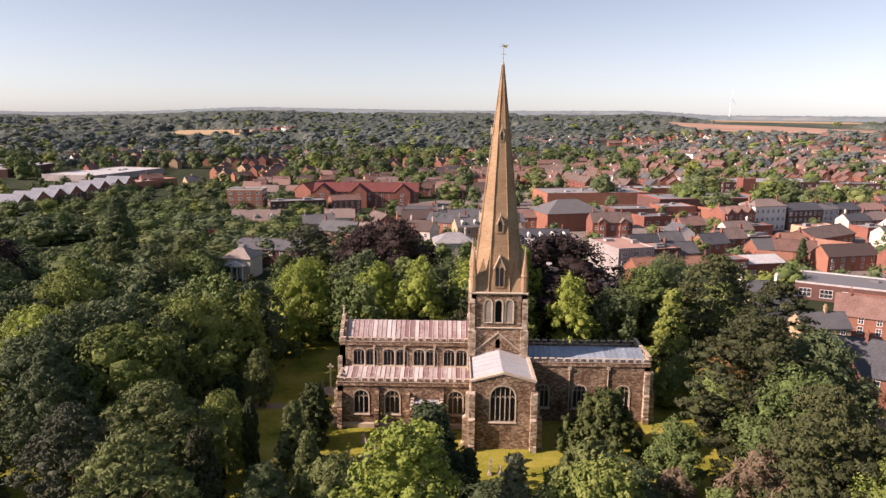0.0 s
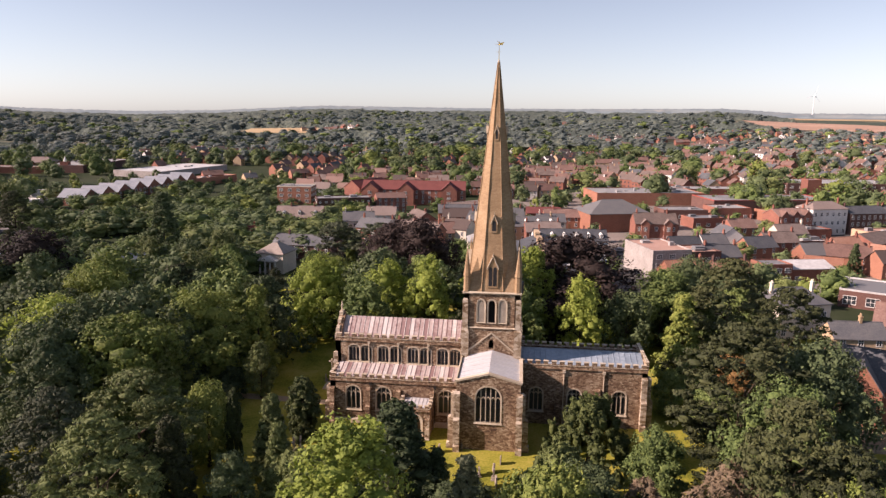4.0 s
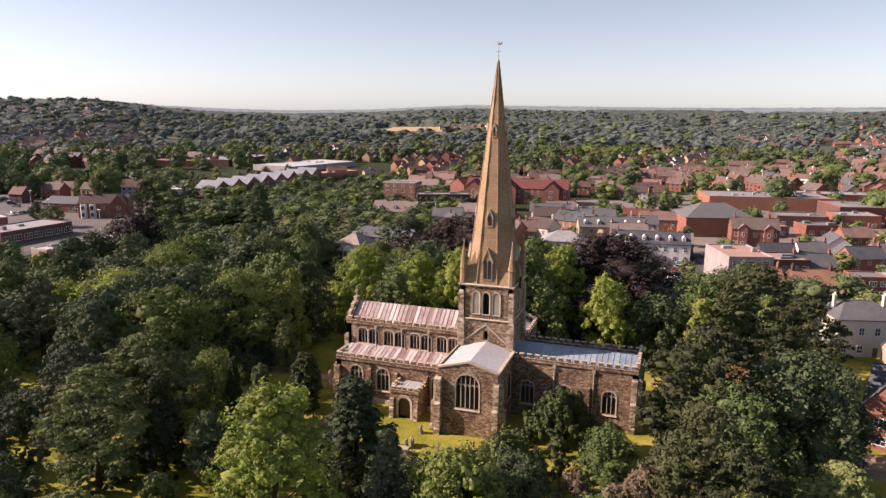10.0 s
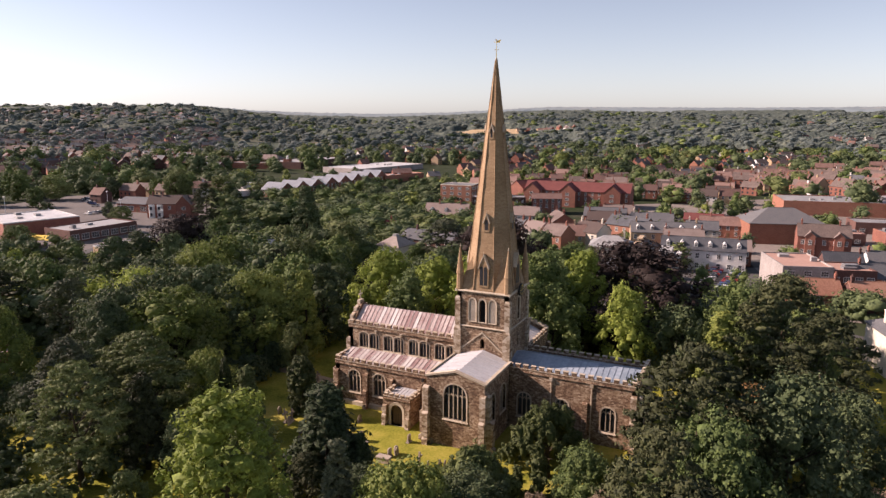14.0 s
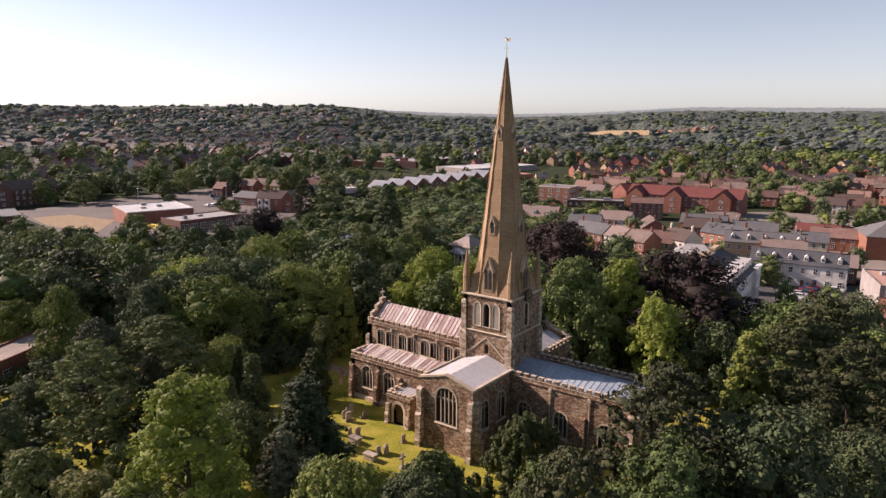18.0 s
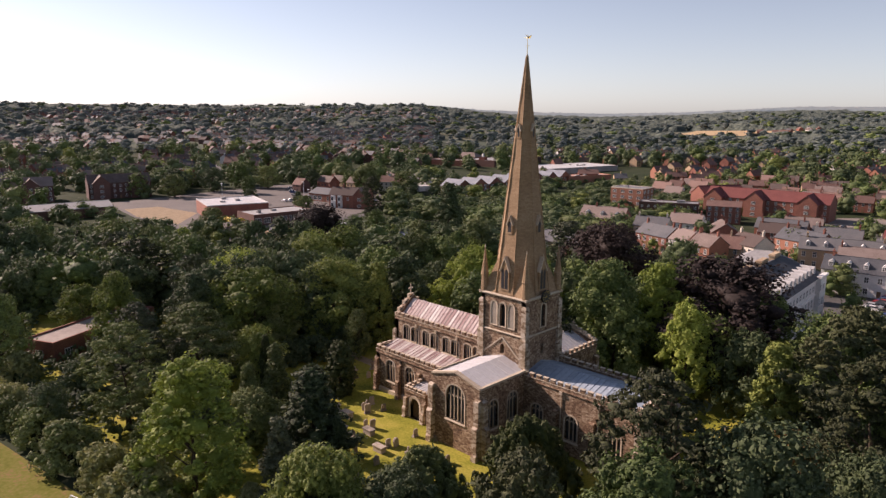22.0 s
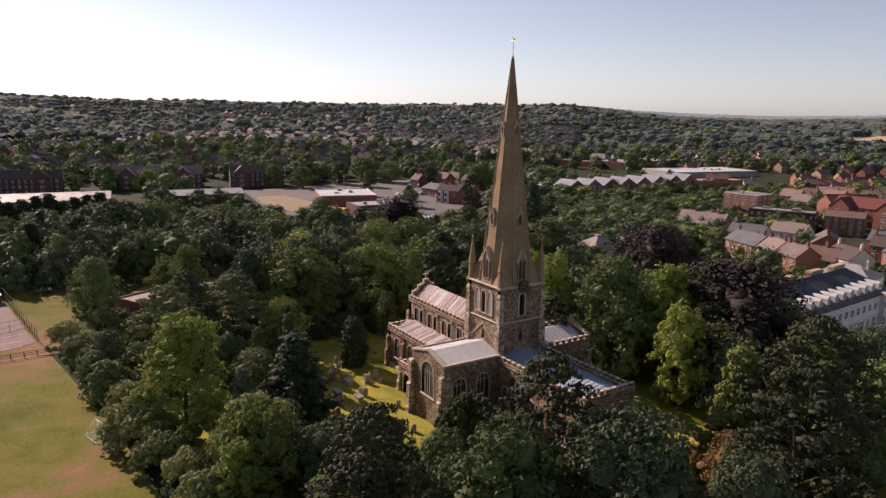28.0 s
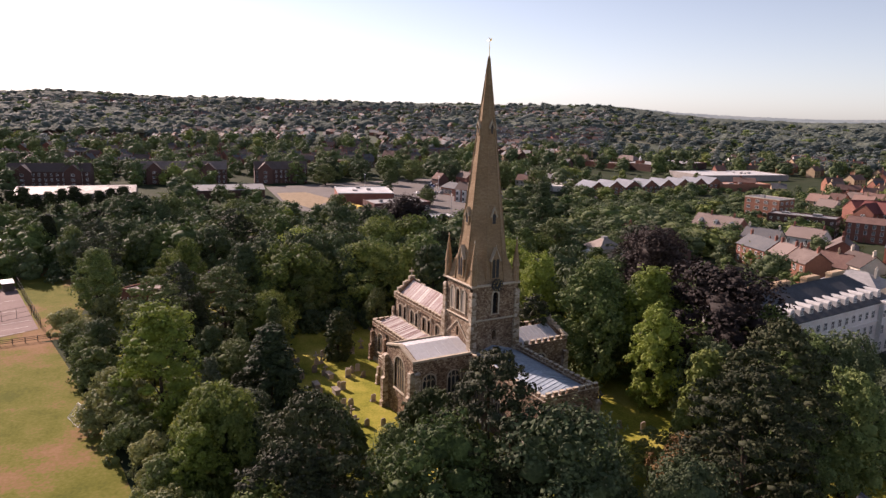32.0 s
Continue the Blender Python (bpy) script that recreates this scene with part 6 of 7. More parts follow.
LEAF_WORDS = {"green_leaves": "green", "bright_leaves": "bright green", "yellow_green_leaves": "yellow-green", "dark_leaves": "deep green", "olive_leaves": "olive green",
              "copper_beech_leaves": "dark copper-purple", "rusty_leaves": "rust-tinged", "sage_leaves": "pale sage green", "dark_needles": "dark green", "yew_needles": "deep green", "blue_green_needles": "blue-green", "lime_needles": "lime green",
              "bare_dead_twigs": "leafless twiggy"}


def tree(shape, leaves, x, y, high, wide=1.0, turn=None, where="in the churchyard", light=False):
    tall, r, spread, settings = SHAPES[shape]
    key = (shape, light, int(x * 7 + y * 3) % 2)
    if key not in tree_parts:
        seed = sum(ord(ch) for ch in shape) * 7 + key[2] * 101
        use = list(settings)
        if light:
            use[3], use[4], use[6], use[7] = int(use[3] * 0.75), use[4] * 1.1, int(use[6] * 0.4), use[7] * 1.5
        tree_parts[key] = fast_mesh("crown", *crown_arrays(seed, *use), leaves)
        if ("trunk", shape) not in tree_parts:
            tree_parts[("trunk", shape)] = trunk_solid(seed, tall * (0.9 if "cone" in shape or spread < 1 else 0.62), r, spread).mesh("trunk", bark)
    k = high / tall
    turn = random.uniform(0, 360) if turn is None else turn
    word = TREE_WORDS[shape.split("_")[0]]
    name = "shrub" if shape == "shrub" else "tree"
    root = thing(name, f"{LEAF_WORDS[leaves.name]} {word} {'' if word.split()[-1] in ('spruce', 'fir', 'yew', 'pine', 'cedar', 'shrub') else 'tree '}{where}", name)
    root.matrix_local = Matrix.LocRotScale((x, y, ground_z(x, y)), Euler((0, 0, radians(turn))), (k * wide * g_lean.uniform(0.88, 1.14), k * wide * g_lean.uniform(0.88, 1.14), k))
    for nm, me in (("trunk", tree_parts[("trunk", shape)]), ("crown", tree_parts[key])):
        ob = new(nm, me)
        ob.parent = root
        if nm == "crown":
            ob.material_slots[0].link = "OBJECT"
            ob.material_slots[0].material = leaves
    return root


# trees that stand out, each at its place: (shape, leaves, x, y, height, width factor)
for row in [
    ("lime_a", leaf_yellow, 25.4, 137.3, 17.8, 1.0), ("lime_a", leaf_yellow, 15.5, 146, 21.5, 1.0), ("tall_a", leaf_mid, 8.6, 138, 22, 1.1),
    ("lime_a", leaf_yellow, -15.2, 138, 19.3, 1.15), ("lime_a", leaf_yellow, -5.8, 136, 20.8, 0.95), ("round_b", leaf_copper, 25.0, 153.5, 23, 1.35),
    ("round_b", leaf_copper, -14.6, 179, 21.5, 1.15), ("round_a", leaf_copper, -23, 186, 20, 1.05), ("lime_a", leaf_yellow, 5.0, 142, 19.5, 1.1),
    ("lime_a", leaf_yellow, -3.8, 61.6, 19.6, 1.1), ("fir", leaf_dark, -2.0, 78.3, 15.0, 1.45), ("column", yew_dark, -20.4, 97, 9.8, 1.25),
    ("spruce", needle_blue, 7.6, 67.0, 14.5, 0.95), ("yew", yew_dark, 23.6, 94.6, 10.6, 1.05), ("yew", leaf_olive, 18.4, 80.4, 9.6, 1.0),
    ("pine", needle_dark, 52, 130, 24, 1.05), ("pine", needle_dark, 43.0, 91.6, 23.0, 1.0), ("fir", needle_lit, 43.4, 127.3, 17.5, 1.0),
]:
    tree(*row)
    if row[1] is leaf_yellow:
        taken.append((row[2], row[3], 6.5))
for row in [
    ("pine", leaf_olive, -36, 78, 17.5, 1.15), ("pine", leaf_olive, -33, 64.5, 17.6, 1.1), ("tall_a", leaf_bright, -67.5, 76, 17.5, 0.9), ("round_a", leaf_bright, -31, 86.5, 12.2, 0.85), ("column", yew_dark, -26.8, 86, 12.0, 0.42), ("tall_a", leaf_olive, -32.8, 111, 10.2, 0.8), ("fir", leaf_olive, -20.5, 84, 12.6, 1.0),
    ("round_c", leaf_bright, -49.8, 97, 18, 1.0), ("round_a", leaf_yellow, -66, 104, 18, 1.0), ("round_b", leaf_bright, -45, 114, 18, 1.1), ("fir", needle_lit, -36.6, 120, 18, 0.9),
    ("round_b", leaf_yellow, -31.7, 146, 18, 1.0), ("round_c", leaf_mid, -54, 119, 17, 1.0), ("round_a", leaf_bright, -77, 131, 18, 1.0), ("round_c", leaf_olive, -70, 162, 15, 1.0),
    ("fir", leaf_dark, -106.5, 214, 23.5, 1.15), ("cedar", needle_blue, -43, 201, 17.5, 1.2), ("cedar", needle_blue, -30, 197, 18, 1.1), ("round_b", leaf_mid, 43.9, 150, 17, 1.0),
    ("dome", leaf_bright, 16.9, 66, 13.4, 0.85), ("lime_a", leaf_yellow, 21, 62.5, 10.5, 1.3), ("bare", twig_dead, 28, 76, 8.2, 1.0), ("bare", twig_dead, 36.6, 72.5, 12.5, 1.0), ("round_b", leaf_mid, 31, 85, 10, 0.95), ("lime_a", leaf_bright, 51, 80, 10.5, 1.3), ("round_b", leaf_rust, 50, 117, 9.5, 1.0), ("round_a", leaf_mid, 39, 113.5, 7.5, 0.9), ("round_a", leaf_mid, 43, 101, 9, 1.0), ("tall_a", leaf_mid, -74, 56.5, 15.5, 1.1), ("fir", leaf_olive, -17, 77, 12, 0.8), ("fir", leaf_dark, 3, 79, 9, 0.9), ("round_b", leaf_dark, 53.2, 93.6, 19.5, 0.95), ("pine", needle_dark, 42, 70, 21.5, 0.95), ("lime_a", leaf_bright, 46, 63.5, 15.5, 1.1), ("round_b", leaf_copper, -109.7, 156.4, 19.5, 1.25), ("round_b", leaf_dark, -239.5, 234.6, 8, 1.0), ("round_c", leaf_olive, -268, 303, 15, 0.9), ("pine", needle_dark, -178, 236, 20, 0.9), ("round_b", leaf_olive, -271, 309, 17, 1.3), ("pine", needle_dark, 58, 117, 22, 1.0), ("round_b", leaf_dark, 60.5, 104, 15, 0.9), ("fir", leaf_dark, 120, 230, 10.5, 0.9), ("round_a", leaf_bright, -92, 77, 10.5, 1.1),
]:
    tree(*row)
for i, (x, y, h) in enumerate([(-285, 305, 12), (-303, 288, 13), (-332, 272, 15), (-312, 246, 11), (-338, 236, 15), (-326, 205, 13), (-342, 190, 14), (-268, 222, 8), (-216, 222, 9), (-196, 270, 9), (-212, 292, 9), (-246, 318, 14), (-352, 262, 16), (-345, 215, 15), (-206, 168, 9), (-150, 214, 9)]):
    tree(("round_a", "round_b", "round_c")[i % 3], (leaf_mid, leaf_dark, leaf_olive)[i % 3], x, y, h, 1.15, where="in the retail yard", light=True)
for i in range(13):
    tree("fir", needle_dark, -254 + 0.8 * i + (i % 3), 22 + 5.0 * i, 9.0 + (i * 5 % 4), 1.9, where="in a dark screen before the shed", light=True)
print("trees", len(bpy.data.objects))

# ---- the churchyard wood, tree by tree ----
g_wood = random.Random(21)
stems = [(ob.matrix_local.translation.x, ob.matrix_local.translation.y) for ob in scene.collection.objects if ob.get("category") == "tree"]
EDGE = lambda x: float(np.interp(x, [-165, -120, -105, -70, -54, -27, 9, 75], [20, 30, 46, 49, 49, 53, 57, 56]))
flat_block("pavilion_store", "low brick store with a pale flat roof", "store", -82.8, 76.4, 115, 28, 8, 4.0, brick_red, felt_pale, 1, 4, plant=0)
taken.append((-93, 76, 11))


def wood_spot(x, y):
    """Heights that trees have at a spot, spacing, or None for open ground."""
    if y < EDGE(x) + 3 or not clear_of(x, y, 1.0):
        return None
    if -26 < x < 36 and 76 < y < 126:
        return None
    if 12 < x < 42 and 116 < y < 136:
        return None
    if 33 < x < 44 and 100 < y < 118:
        return None
    if -38 < x < -24 and 74 < y < 132:
        return None                  # the shaded glade west of the tower
    if -43 < x <= -38 and 80 < y < 122:
        return (3.0, 5.5, 5.0)
    if -64 < x <= -43 and 70 < y < 130:
        return (15, 19, 8.6)
    if -26 <= x < 36 and y <= 76:
        return (6, 10, 6.6)
    if x > 58 and y < 128:
        return (4.0, 7.0, 8.0) if y < 82 else None      # open drive before the lodge, kept clear for the camera's view
    if (x > 64 and y > 92) or (36 <= x < 45 and 84 < y < 101):
        return None
    if x >= 36 and x < 78 and y < 128:
        return (11, 19, 7.8)
    if -30 < x < 36 and y < 176:
        return (13, 18, 9.4)
    if 36 <= x < 62 and y < 170:
        return (13, 18, 8.2)
    if x < -62 and y < EDGE(x) + 6:
        return None
    if x < -112 and (y > 124 or y < 46):
        return None
    if -165 < x <= -26 and y < 200:
        return (12, 18.5, 10.6) if y < 150 else (10, 15, 10.2)
    return None


tries = 0
while tries < 9000:
    tries += 1
    x, y = g_wood.uniform(-165, 78), g_wood.uniform(26, 300)
    spot = wood_spot(x, y)
    if not spot or any((x - a) ** 2 + (y - b) ** 2 < spot[2] ** 2 for a, b in stems):
        continue
    stems.append((x, y))
    e = g_wood.random()
    if x >= 36 and y < 128:
        shape, mat = g_wood.choice([("pine", needle_dark), ("pine", needle_dark), ("pine", leaf_olive), ("round_b", leaf_dark), ("round_a", leaf_mid), ("fir", leaf_dark), ("tall_a", leaf_mid)])
    elif y > 128 and x > -30:
        shape, mat = g_wood.choice([("round_b", leaf_dark), ("tall_a", leaf_mid), ("round_a", leaf_dark), ("lime_a", leaf_mid), ("round_b", leaf_mid)])
    elif y < EDGE(x) + 11 and x < 30 and e < 0.92:
        shape, mat = g_wood.choice([("shrub", leaf_sage), ("shrub", leaf_olive), ("round_b", leaf_sage), ("shrub", leaf_bright)])
    elif x < -24 and y < 104 and e < 0.5:
        # lighter needle_blue on some western pines stands in for haze
        shape, mat = g_wood.choice([("pine", needle_dark), ("pine", needle_blue), ("cedar", needle_blue), ("fir", needle_dark), ("round_c", leaf_dark)])
    elif e < 0.3:
        shape, mat = g_wood.choice(["round_a", "round_b", "round_c", "tall_a"]), leaf_mid
    elif e < 0.38:
        shape, mat = g_wood.choice(["round_a", "round_c", "lime_a"]), leaf_bright
    elif e < 0.43:
        shape, mat = g_wood.choice(["round_a", "lime_a"]), leaf_yellow
    elif e < 0.76:
        shape, mat = g_wood.choice(["round_b", "round_c", "tall_a"]), leaf_dark
    elif e < 0.86:
        shape, mat = g_wood.choice(["round_a", "round_b"]), leaf_olive
    elif e < 0.96:
        shape, mat = g_wood.choice(["pine", "fir", "cedar"]), needle_dark
    else:
        shape, mat = "round_b", leaf_dark
    high = g_wood.uniform(spot[0], spot[1])
    if spot[1] < 6:
        shape, mat = "shrub", leaf_dark
    if shape == "shrub":
        high = g_wood.uniform(4.5, 7.0)
    if (30 < x < 57 and 94 < y < 126) or (36 <= x < 45 and y > 74):
        high = min(high, 8.0)        # capped to keep the ground east of the chancel in camera view
    if y < EDGE(x) + 11 and x < 30:
        high = min(high, g_wood.uniform(5.0, 8.5))   # shrubs along the field
    if -62 < x < -28 and y > 130:
        high = min(high, 10.5)       # capped so the camera sees the pavilion over them
    if -96 < x < -46 and 55 < y < 75:
        high = min(high, 7.0)        # capped so the camera sees the store over them
    if x > 40 and y < 118 and 0.56 < (x - 0.5) / (y + 1) < 0.67:
        high = min(high, 6.5)        # capped along the camera's opening sight line to the lodge
    if math.hypot(x + 78.5, y - 69) < 11.5 or math.hypot(x + 84, y - 80) < 9:
        continue                     # the store stands free
    k = high / SHAPES[shape][0]
    tree(shape, mat, x, y, high, g_wood.uniform(0.85, 1.1) * (1.0 if k > 0.75 else 1.12), where="in the churchyard wood", light=(y > 108 and x < 36) or x < -62)
for i in range(22):
    x = -58 + i * 5.2 + g_wood.uniform(-1, 1)
    tree("shrub", g_wood.choice([leaf_olive, leaf_sage, leaf_sage]), x, EDGE(x) + g_wood.uniform(0.5, 2.0), g_wood.uniform(4.5, 7.5), g_wood.uniform(0.9, 1.15), where="along the field edge")


def undergrowth():
    """Low bushes filling the wood floor, too many to count."""
    g = np.random.default_rng(77)
    stock = [crown_arrays(700 + i, dome_prof(1.0), 0.0, 1.0, 8, 0.42, 0.8, 90, 0.1, 1.2) for i in range(4)]
    vs, fs, n0 = [], [], 0
    for _ in range(1500):
        x, y = g.uniform(-165, -27), g.uniform(46, 200)
        if not wood_spot(x, y) or (-62 < x < -50 and 72 < y < 80) or g.random() < 0.35:
            continue
        k, tall = g.uniform(1.6, 3.4), g.uniform(1.5, 4.0)
        v, t = stock[g.integers(0, 4)]
        vs.append(np.c_[v[:, 0] * k + x, v[:, 1] * k + y, v[:, 2] * tall])
        fs.append(t + n0)
        n0 += len(v)
    tagged(new("undergrowth", fast_mesh("undergrowth", np.concatenate(vs), np.concatenate(fs), leaf_dark)), "dense dark bushes under the churchyard trees", "bushes", kind="stuff")


undergrowth()
print("woods", len(bpy.data.objects), len(stems))

# ---- distant houses and woods, far too many to count ----
g_far = np.random.default_rng(5)
EYE_X, EYE_Y = 50.0, 20.0


def polar(az, r):
    return EYE_X + r * np.sin(np.radians(az)), EYE_Y + r * np.cos(np.radians(az))


def far_houses():
    """Joined gabled houses beyond the built streets: one mesh with walls and roofs."""
    v, f, mi = [], [], []
    count = 0
    while count < 3100:
        r = math.exp(g_far.uniform(math.log(430), math.log(2600)))
        az = g_far.uniform(-112, 45) if g_far.random() < 0.72 else g_far.uniform(-112, -44)
        x, y = polar(az, r)
        if (-140 < x < 340 and y < 475) or (-455 < x < -300 and 0 < y < 440):
            continue
        cluster = noise.noise((x / 260.0, y / 260.0, 3.1))
        dense = 0.16 if az > -14 else 0.12 if az < -44 else -0.22
        if az > -44 and r > 850 + max(0, az + 14) * 22:
            dense = -0.6
        if r > 1900:
            dense -= 0.3
        if cluster + dense < g_far.uniform(-0.35, 0.35) or not clear_of(x, y, 8):
            continue
        w, d, h, rise = g_far.uniform(8, 15), g_far.uniform(7, 9.5), g_far.uniform(4.8, 6.2), g_far.uniform(2.6, 3.8)
        rot = radians(round(noise.noise((x / 500.0, y / 500.0, 9.0)) * 8) * 22 + g_far.uniform(-6, 6))
        c, s_ = math.cos(rot), math.sin(rot)
        z = ground_z(x, y)
        n0 = len(v)
        a, b = w / 2, d / 2
        pts = [(-a, -b, -2), (a, -b, -2), (a, b, -2), (-a, b, -2), (-a, -b, h), (a, -b, h), (a, b, h), (-a, b, h), (-a, 0, h + rise), (a, 0, h + rise),
               (-a - 0.3, -b - 0.4, h - 0.15), (a + 0.3, -b - 0.4, h - 0.15), (a + 0.3, 0, h + rise + 0.25), (-a - 0.3, 0, h + rise + 0.25), (a + 0.3, b + 0.4, h - 0.15), (-a - 0.3, b + 0.4, h - 0.15)]
        q = g_far.uniform(-0.4, 0.4) * w
        pts += [(q - 0.5, -0.4, h + rise - 1), (q + 0.5, -0.4, h + rise - 1), (q + 0.5, 0.4, h + rise - 1), (q - 0.5, 0.4, h + rise - 1),
                (q - 0.5, -0.4, h + rise + 1.6), (q + 0.5, -0.4, h + rise + 1.6), (q + 0.5, 0.4, h + rise + 1.6), (q - 0.5, 0.4, h + rise + 1.6)]
        v += [(x + px * c - py * s_, y + px * s_ + py * c, z + pz) for px, py, pz in pts]
        wall = int(g_far.choice([0, 1, 7, 2], p=[0.42, 0.24, 0.2, 0.14])) if az > -42 else int(g_far.choice([0, 1, 8, 2], p=[0.38, 0.2, 0.34, 0.08]))
        roof = 3 + int(g_far.choice([0, 1, 2], p=[0.45, 0.38, 0.17] if az > -40 else [0.1, 0.42, 0.48]))
        for face, m in [((0, 1, 5, 4), wall), ((2, 3, 7, 6), wall), ((1, 2, 6, 9, 5), wall), ((3, 0, 4, 8, 7), wall), ((10, 11, 12, 13), roof), ((14, 15, 13, 12), roof),
                        ((16, 17, 21, 20), wall), ((17, 18, 22, 21), wall), ((18, 19, 23, 22), wall), ((19, 16, 20, 23), wall), ((20, 21, 22, 23), roof)]:
            f.append(tuple(n0 + i for i in face))
            mi.append(m)
        if r < 1500:
            taken.append((x, y, w * 0.35))
        if r < 1000:
            for sg in (-1, 1):
                for k in range(int(w / 3.2)):
                    for zf in (1.0, 3.5):
                        px = -a + 3.2 * (k + 0.5)
                        n1 = len(v)
                        v += [(x + qx * c - sg * (b + 0.05) * s_, y + qx * s_ + sg * (b + 0.05) * c, z + qz) for qx, qz in ((px - 0.55, zf), (px + 0.55, zf), (px + 0.55, zf + 1.3), (px - 0.55, zf + 1.3))]
                        f.append((n1, n1 + 1, n1 + 2, n1 + 3))
                        mi.append(6)
        count += 1
    me = bpy.data.meshes.new("distant_houses")
    me.from_pydata(v, [], f)
    for m in (brick_red, brick_buff, render_white, tile_red, tile_brown, slate, pane_dark, brick_orange, brick_dark):
        me.materials.append(m)
    me.polygons.foreach_set("material_index", mi)
    tagged(new("distant_houses", me), "distant brick and rendered houses with tiled roofs", "houses", kind="stuff")


far_houses()


YARD = [(-160, 180), (-190, 240), (-205, 290), (-300, 335), (-352, 292), (-330, 150), (-225, 145)]


def inside(x, y, loop):
    got = False
    for (a, b), (c, d) in zip(loop, loop[1:] + loop[:1]):
        if (b > y) != (d > y) and x < a + (c - a) * (y - b) / (d - b):
            got = not got
    return got


def crop_out(x, y):
    """Fields, yards and strips cleared for the camera's view, where no wood stands."""
    return ((-640 < x < -290 and 1180 < y < 1500 + (x + 290) * -0.15) or (620 < x < 1200 and 1620 < y < 2340) or (880 < x < 1720 and 2280 < y < 3020) or (-1020 < x < -340 and 2880 < y < 3220)
            or inside(x, y, YARD) or (-315 < x < -240 and 12 < y < 105) or (-352 < x < -312 and 15 < y < 165) or (-300 < x < -190 and 480 < y < 575) or (-240 < x < -165 and 300 < y < 325) or (x > -60 and y < 170) or (-118 < x < -50 and 10 < y < 52) or (-26 < x < 84 and y < 190))


TABLES = [np.random.default_rng(i).random((256, 256)) for i in range(8)]


def lattice(x, y, size, seed):
    """Smooth random heights between 0 and 1 over the plane."""
    table = TABLES[seed]
    u, v = np.asarray(x) / size + 1000, np.asarray(y) / size + 1000
    i, j = np.floor(u).astype(int), np.floor(v).astype(int)
    a, b = u - i, v - j
    a, b = a * a * (3 - 2 * a), b * b * (3 - 2 * b)
    at = lambda p, q: table[p % 256, q % 256]
    return (at(i, j) * (1 - a) + at(i + 1, j) * a) * (1 - b) + (at(i, j + 1) * (1 - a) + at(i + 1, j + 1) * a) * b


def wooded(x, y, az, r):
    """How far a spot lies inside a wood (above nought)."""
    m = 0.55 * lattice(x, y, 330, 1) + 0.3 * lattice(x, y, 130, 2) + 0.15 * lattice(x, y, 50, 3)
    need = np.interp(az, [-116, -50, -42, -12, 2, 20, 48], [0.555, 0.55, 0.50, 0.47, 0.50, 0.60, 0.66])
    need = need + np.interp(r, [850, 1500, 2100, 2600, 4600], [0.06, 0.06, -0.02, -0.14, -0.14]) 
    out = np.array([crop_out(p, q) for p, q in zip(x.ravel(), y.ravel())]).reshape(x.shape)
    return np.where(out, -1.0, m - need)


def canopy():
    """Closed woods on the far slopes as one uneven sheet of treetops."""
    az = np.arange(-116, 48.1, 0.25)
    rr = np.geomspace(850, 4700, 340)
    R, A = np.meshgrid(rr, az, indexing="ij")
    X, Y = polar(A, R)
    deep = wooded(X, Y, A, R)
    g = np.random.default_rng(8)
    lift = np.clip(deep / 0.012, 0, 1)
    Z = terrain(X, Y) + np.where(lift > 0, lift * (4 + 4 * lattice(X, Y, 34, 4) + 7 * lattice(X, Y, 12, 6) + g.normal(0, 1.6, X.shape)), -2.0)
    n = len(az)
    idx = np.arange(X.size).reshape(X.shape)
    q = np.stack([idx[:-1, :-1], idx[:-1, 1:], idx[1:, 1:], idx[1:, :-1]], -1).reshape(-1, 4)
    on = (lift.ravel()[q] > 0).any(1)
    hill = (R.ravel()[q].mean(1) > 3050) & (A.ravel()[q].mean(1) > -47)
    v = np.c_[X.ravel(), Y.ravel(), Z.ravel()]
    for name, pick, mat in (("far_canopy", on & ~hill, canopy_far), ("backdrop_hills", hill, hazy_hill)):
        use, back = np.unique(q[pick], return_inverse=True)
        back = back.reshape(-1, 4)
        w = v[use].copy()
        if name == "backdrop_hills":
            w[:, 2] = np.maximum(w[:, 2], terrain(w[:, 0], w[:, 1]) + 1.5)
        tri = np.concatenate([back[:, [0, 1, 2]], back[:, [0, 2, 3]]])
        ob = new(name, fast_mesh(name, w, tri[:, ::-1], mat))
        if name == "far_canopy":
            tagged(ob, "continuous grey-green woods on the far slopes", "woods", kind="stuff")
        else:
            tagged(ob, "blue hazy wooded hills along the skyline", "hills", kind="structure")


canopy()


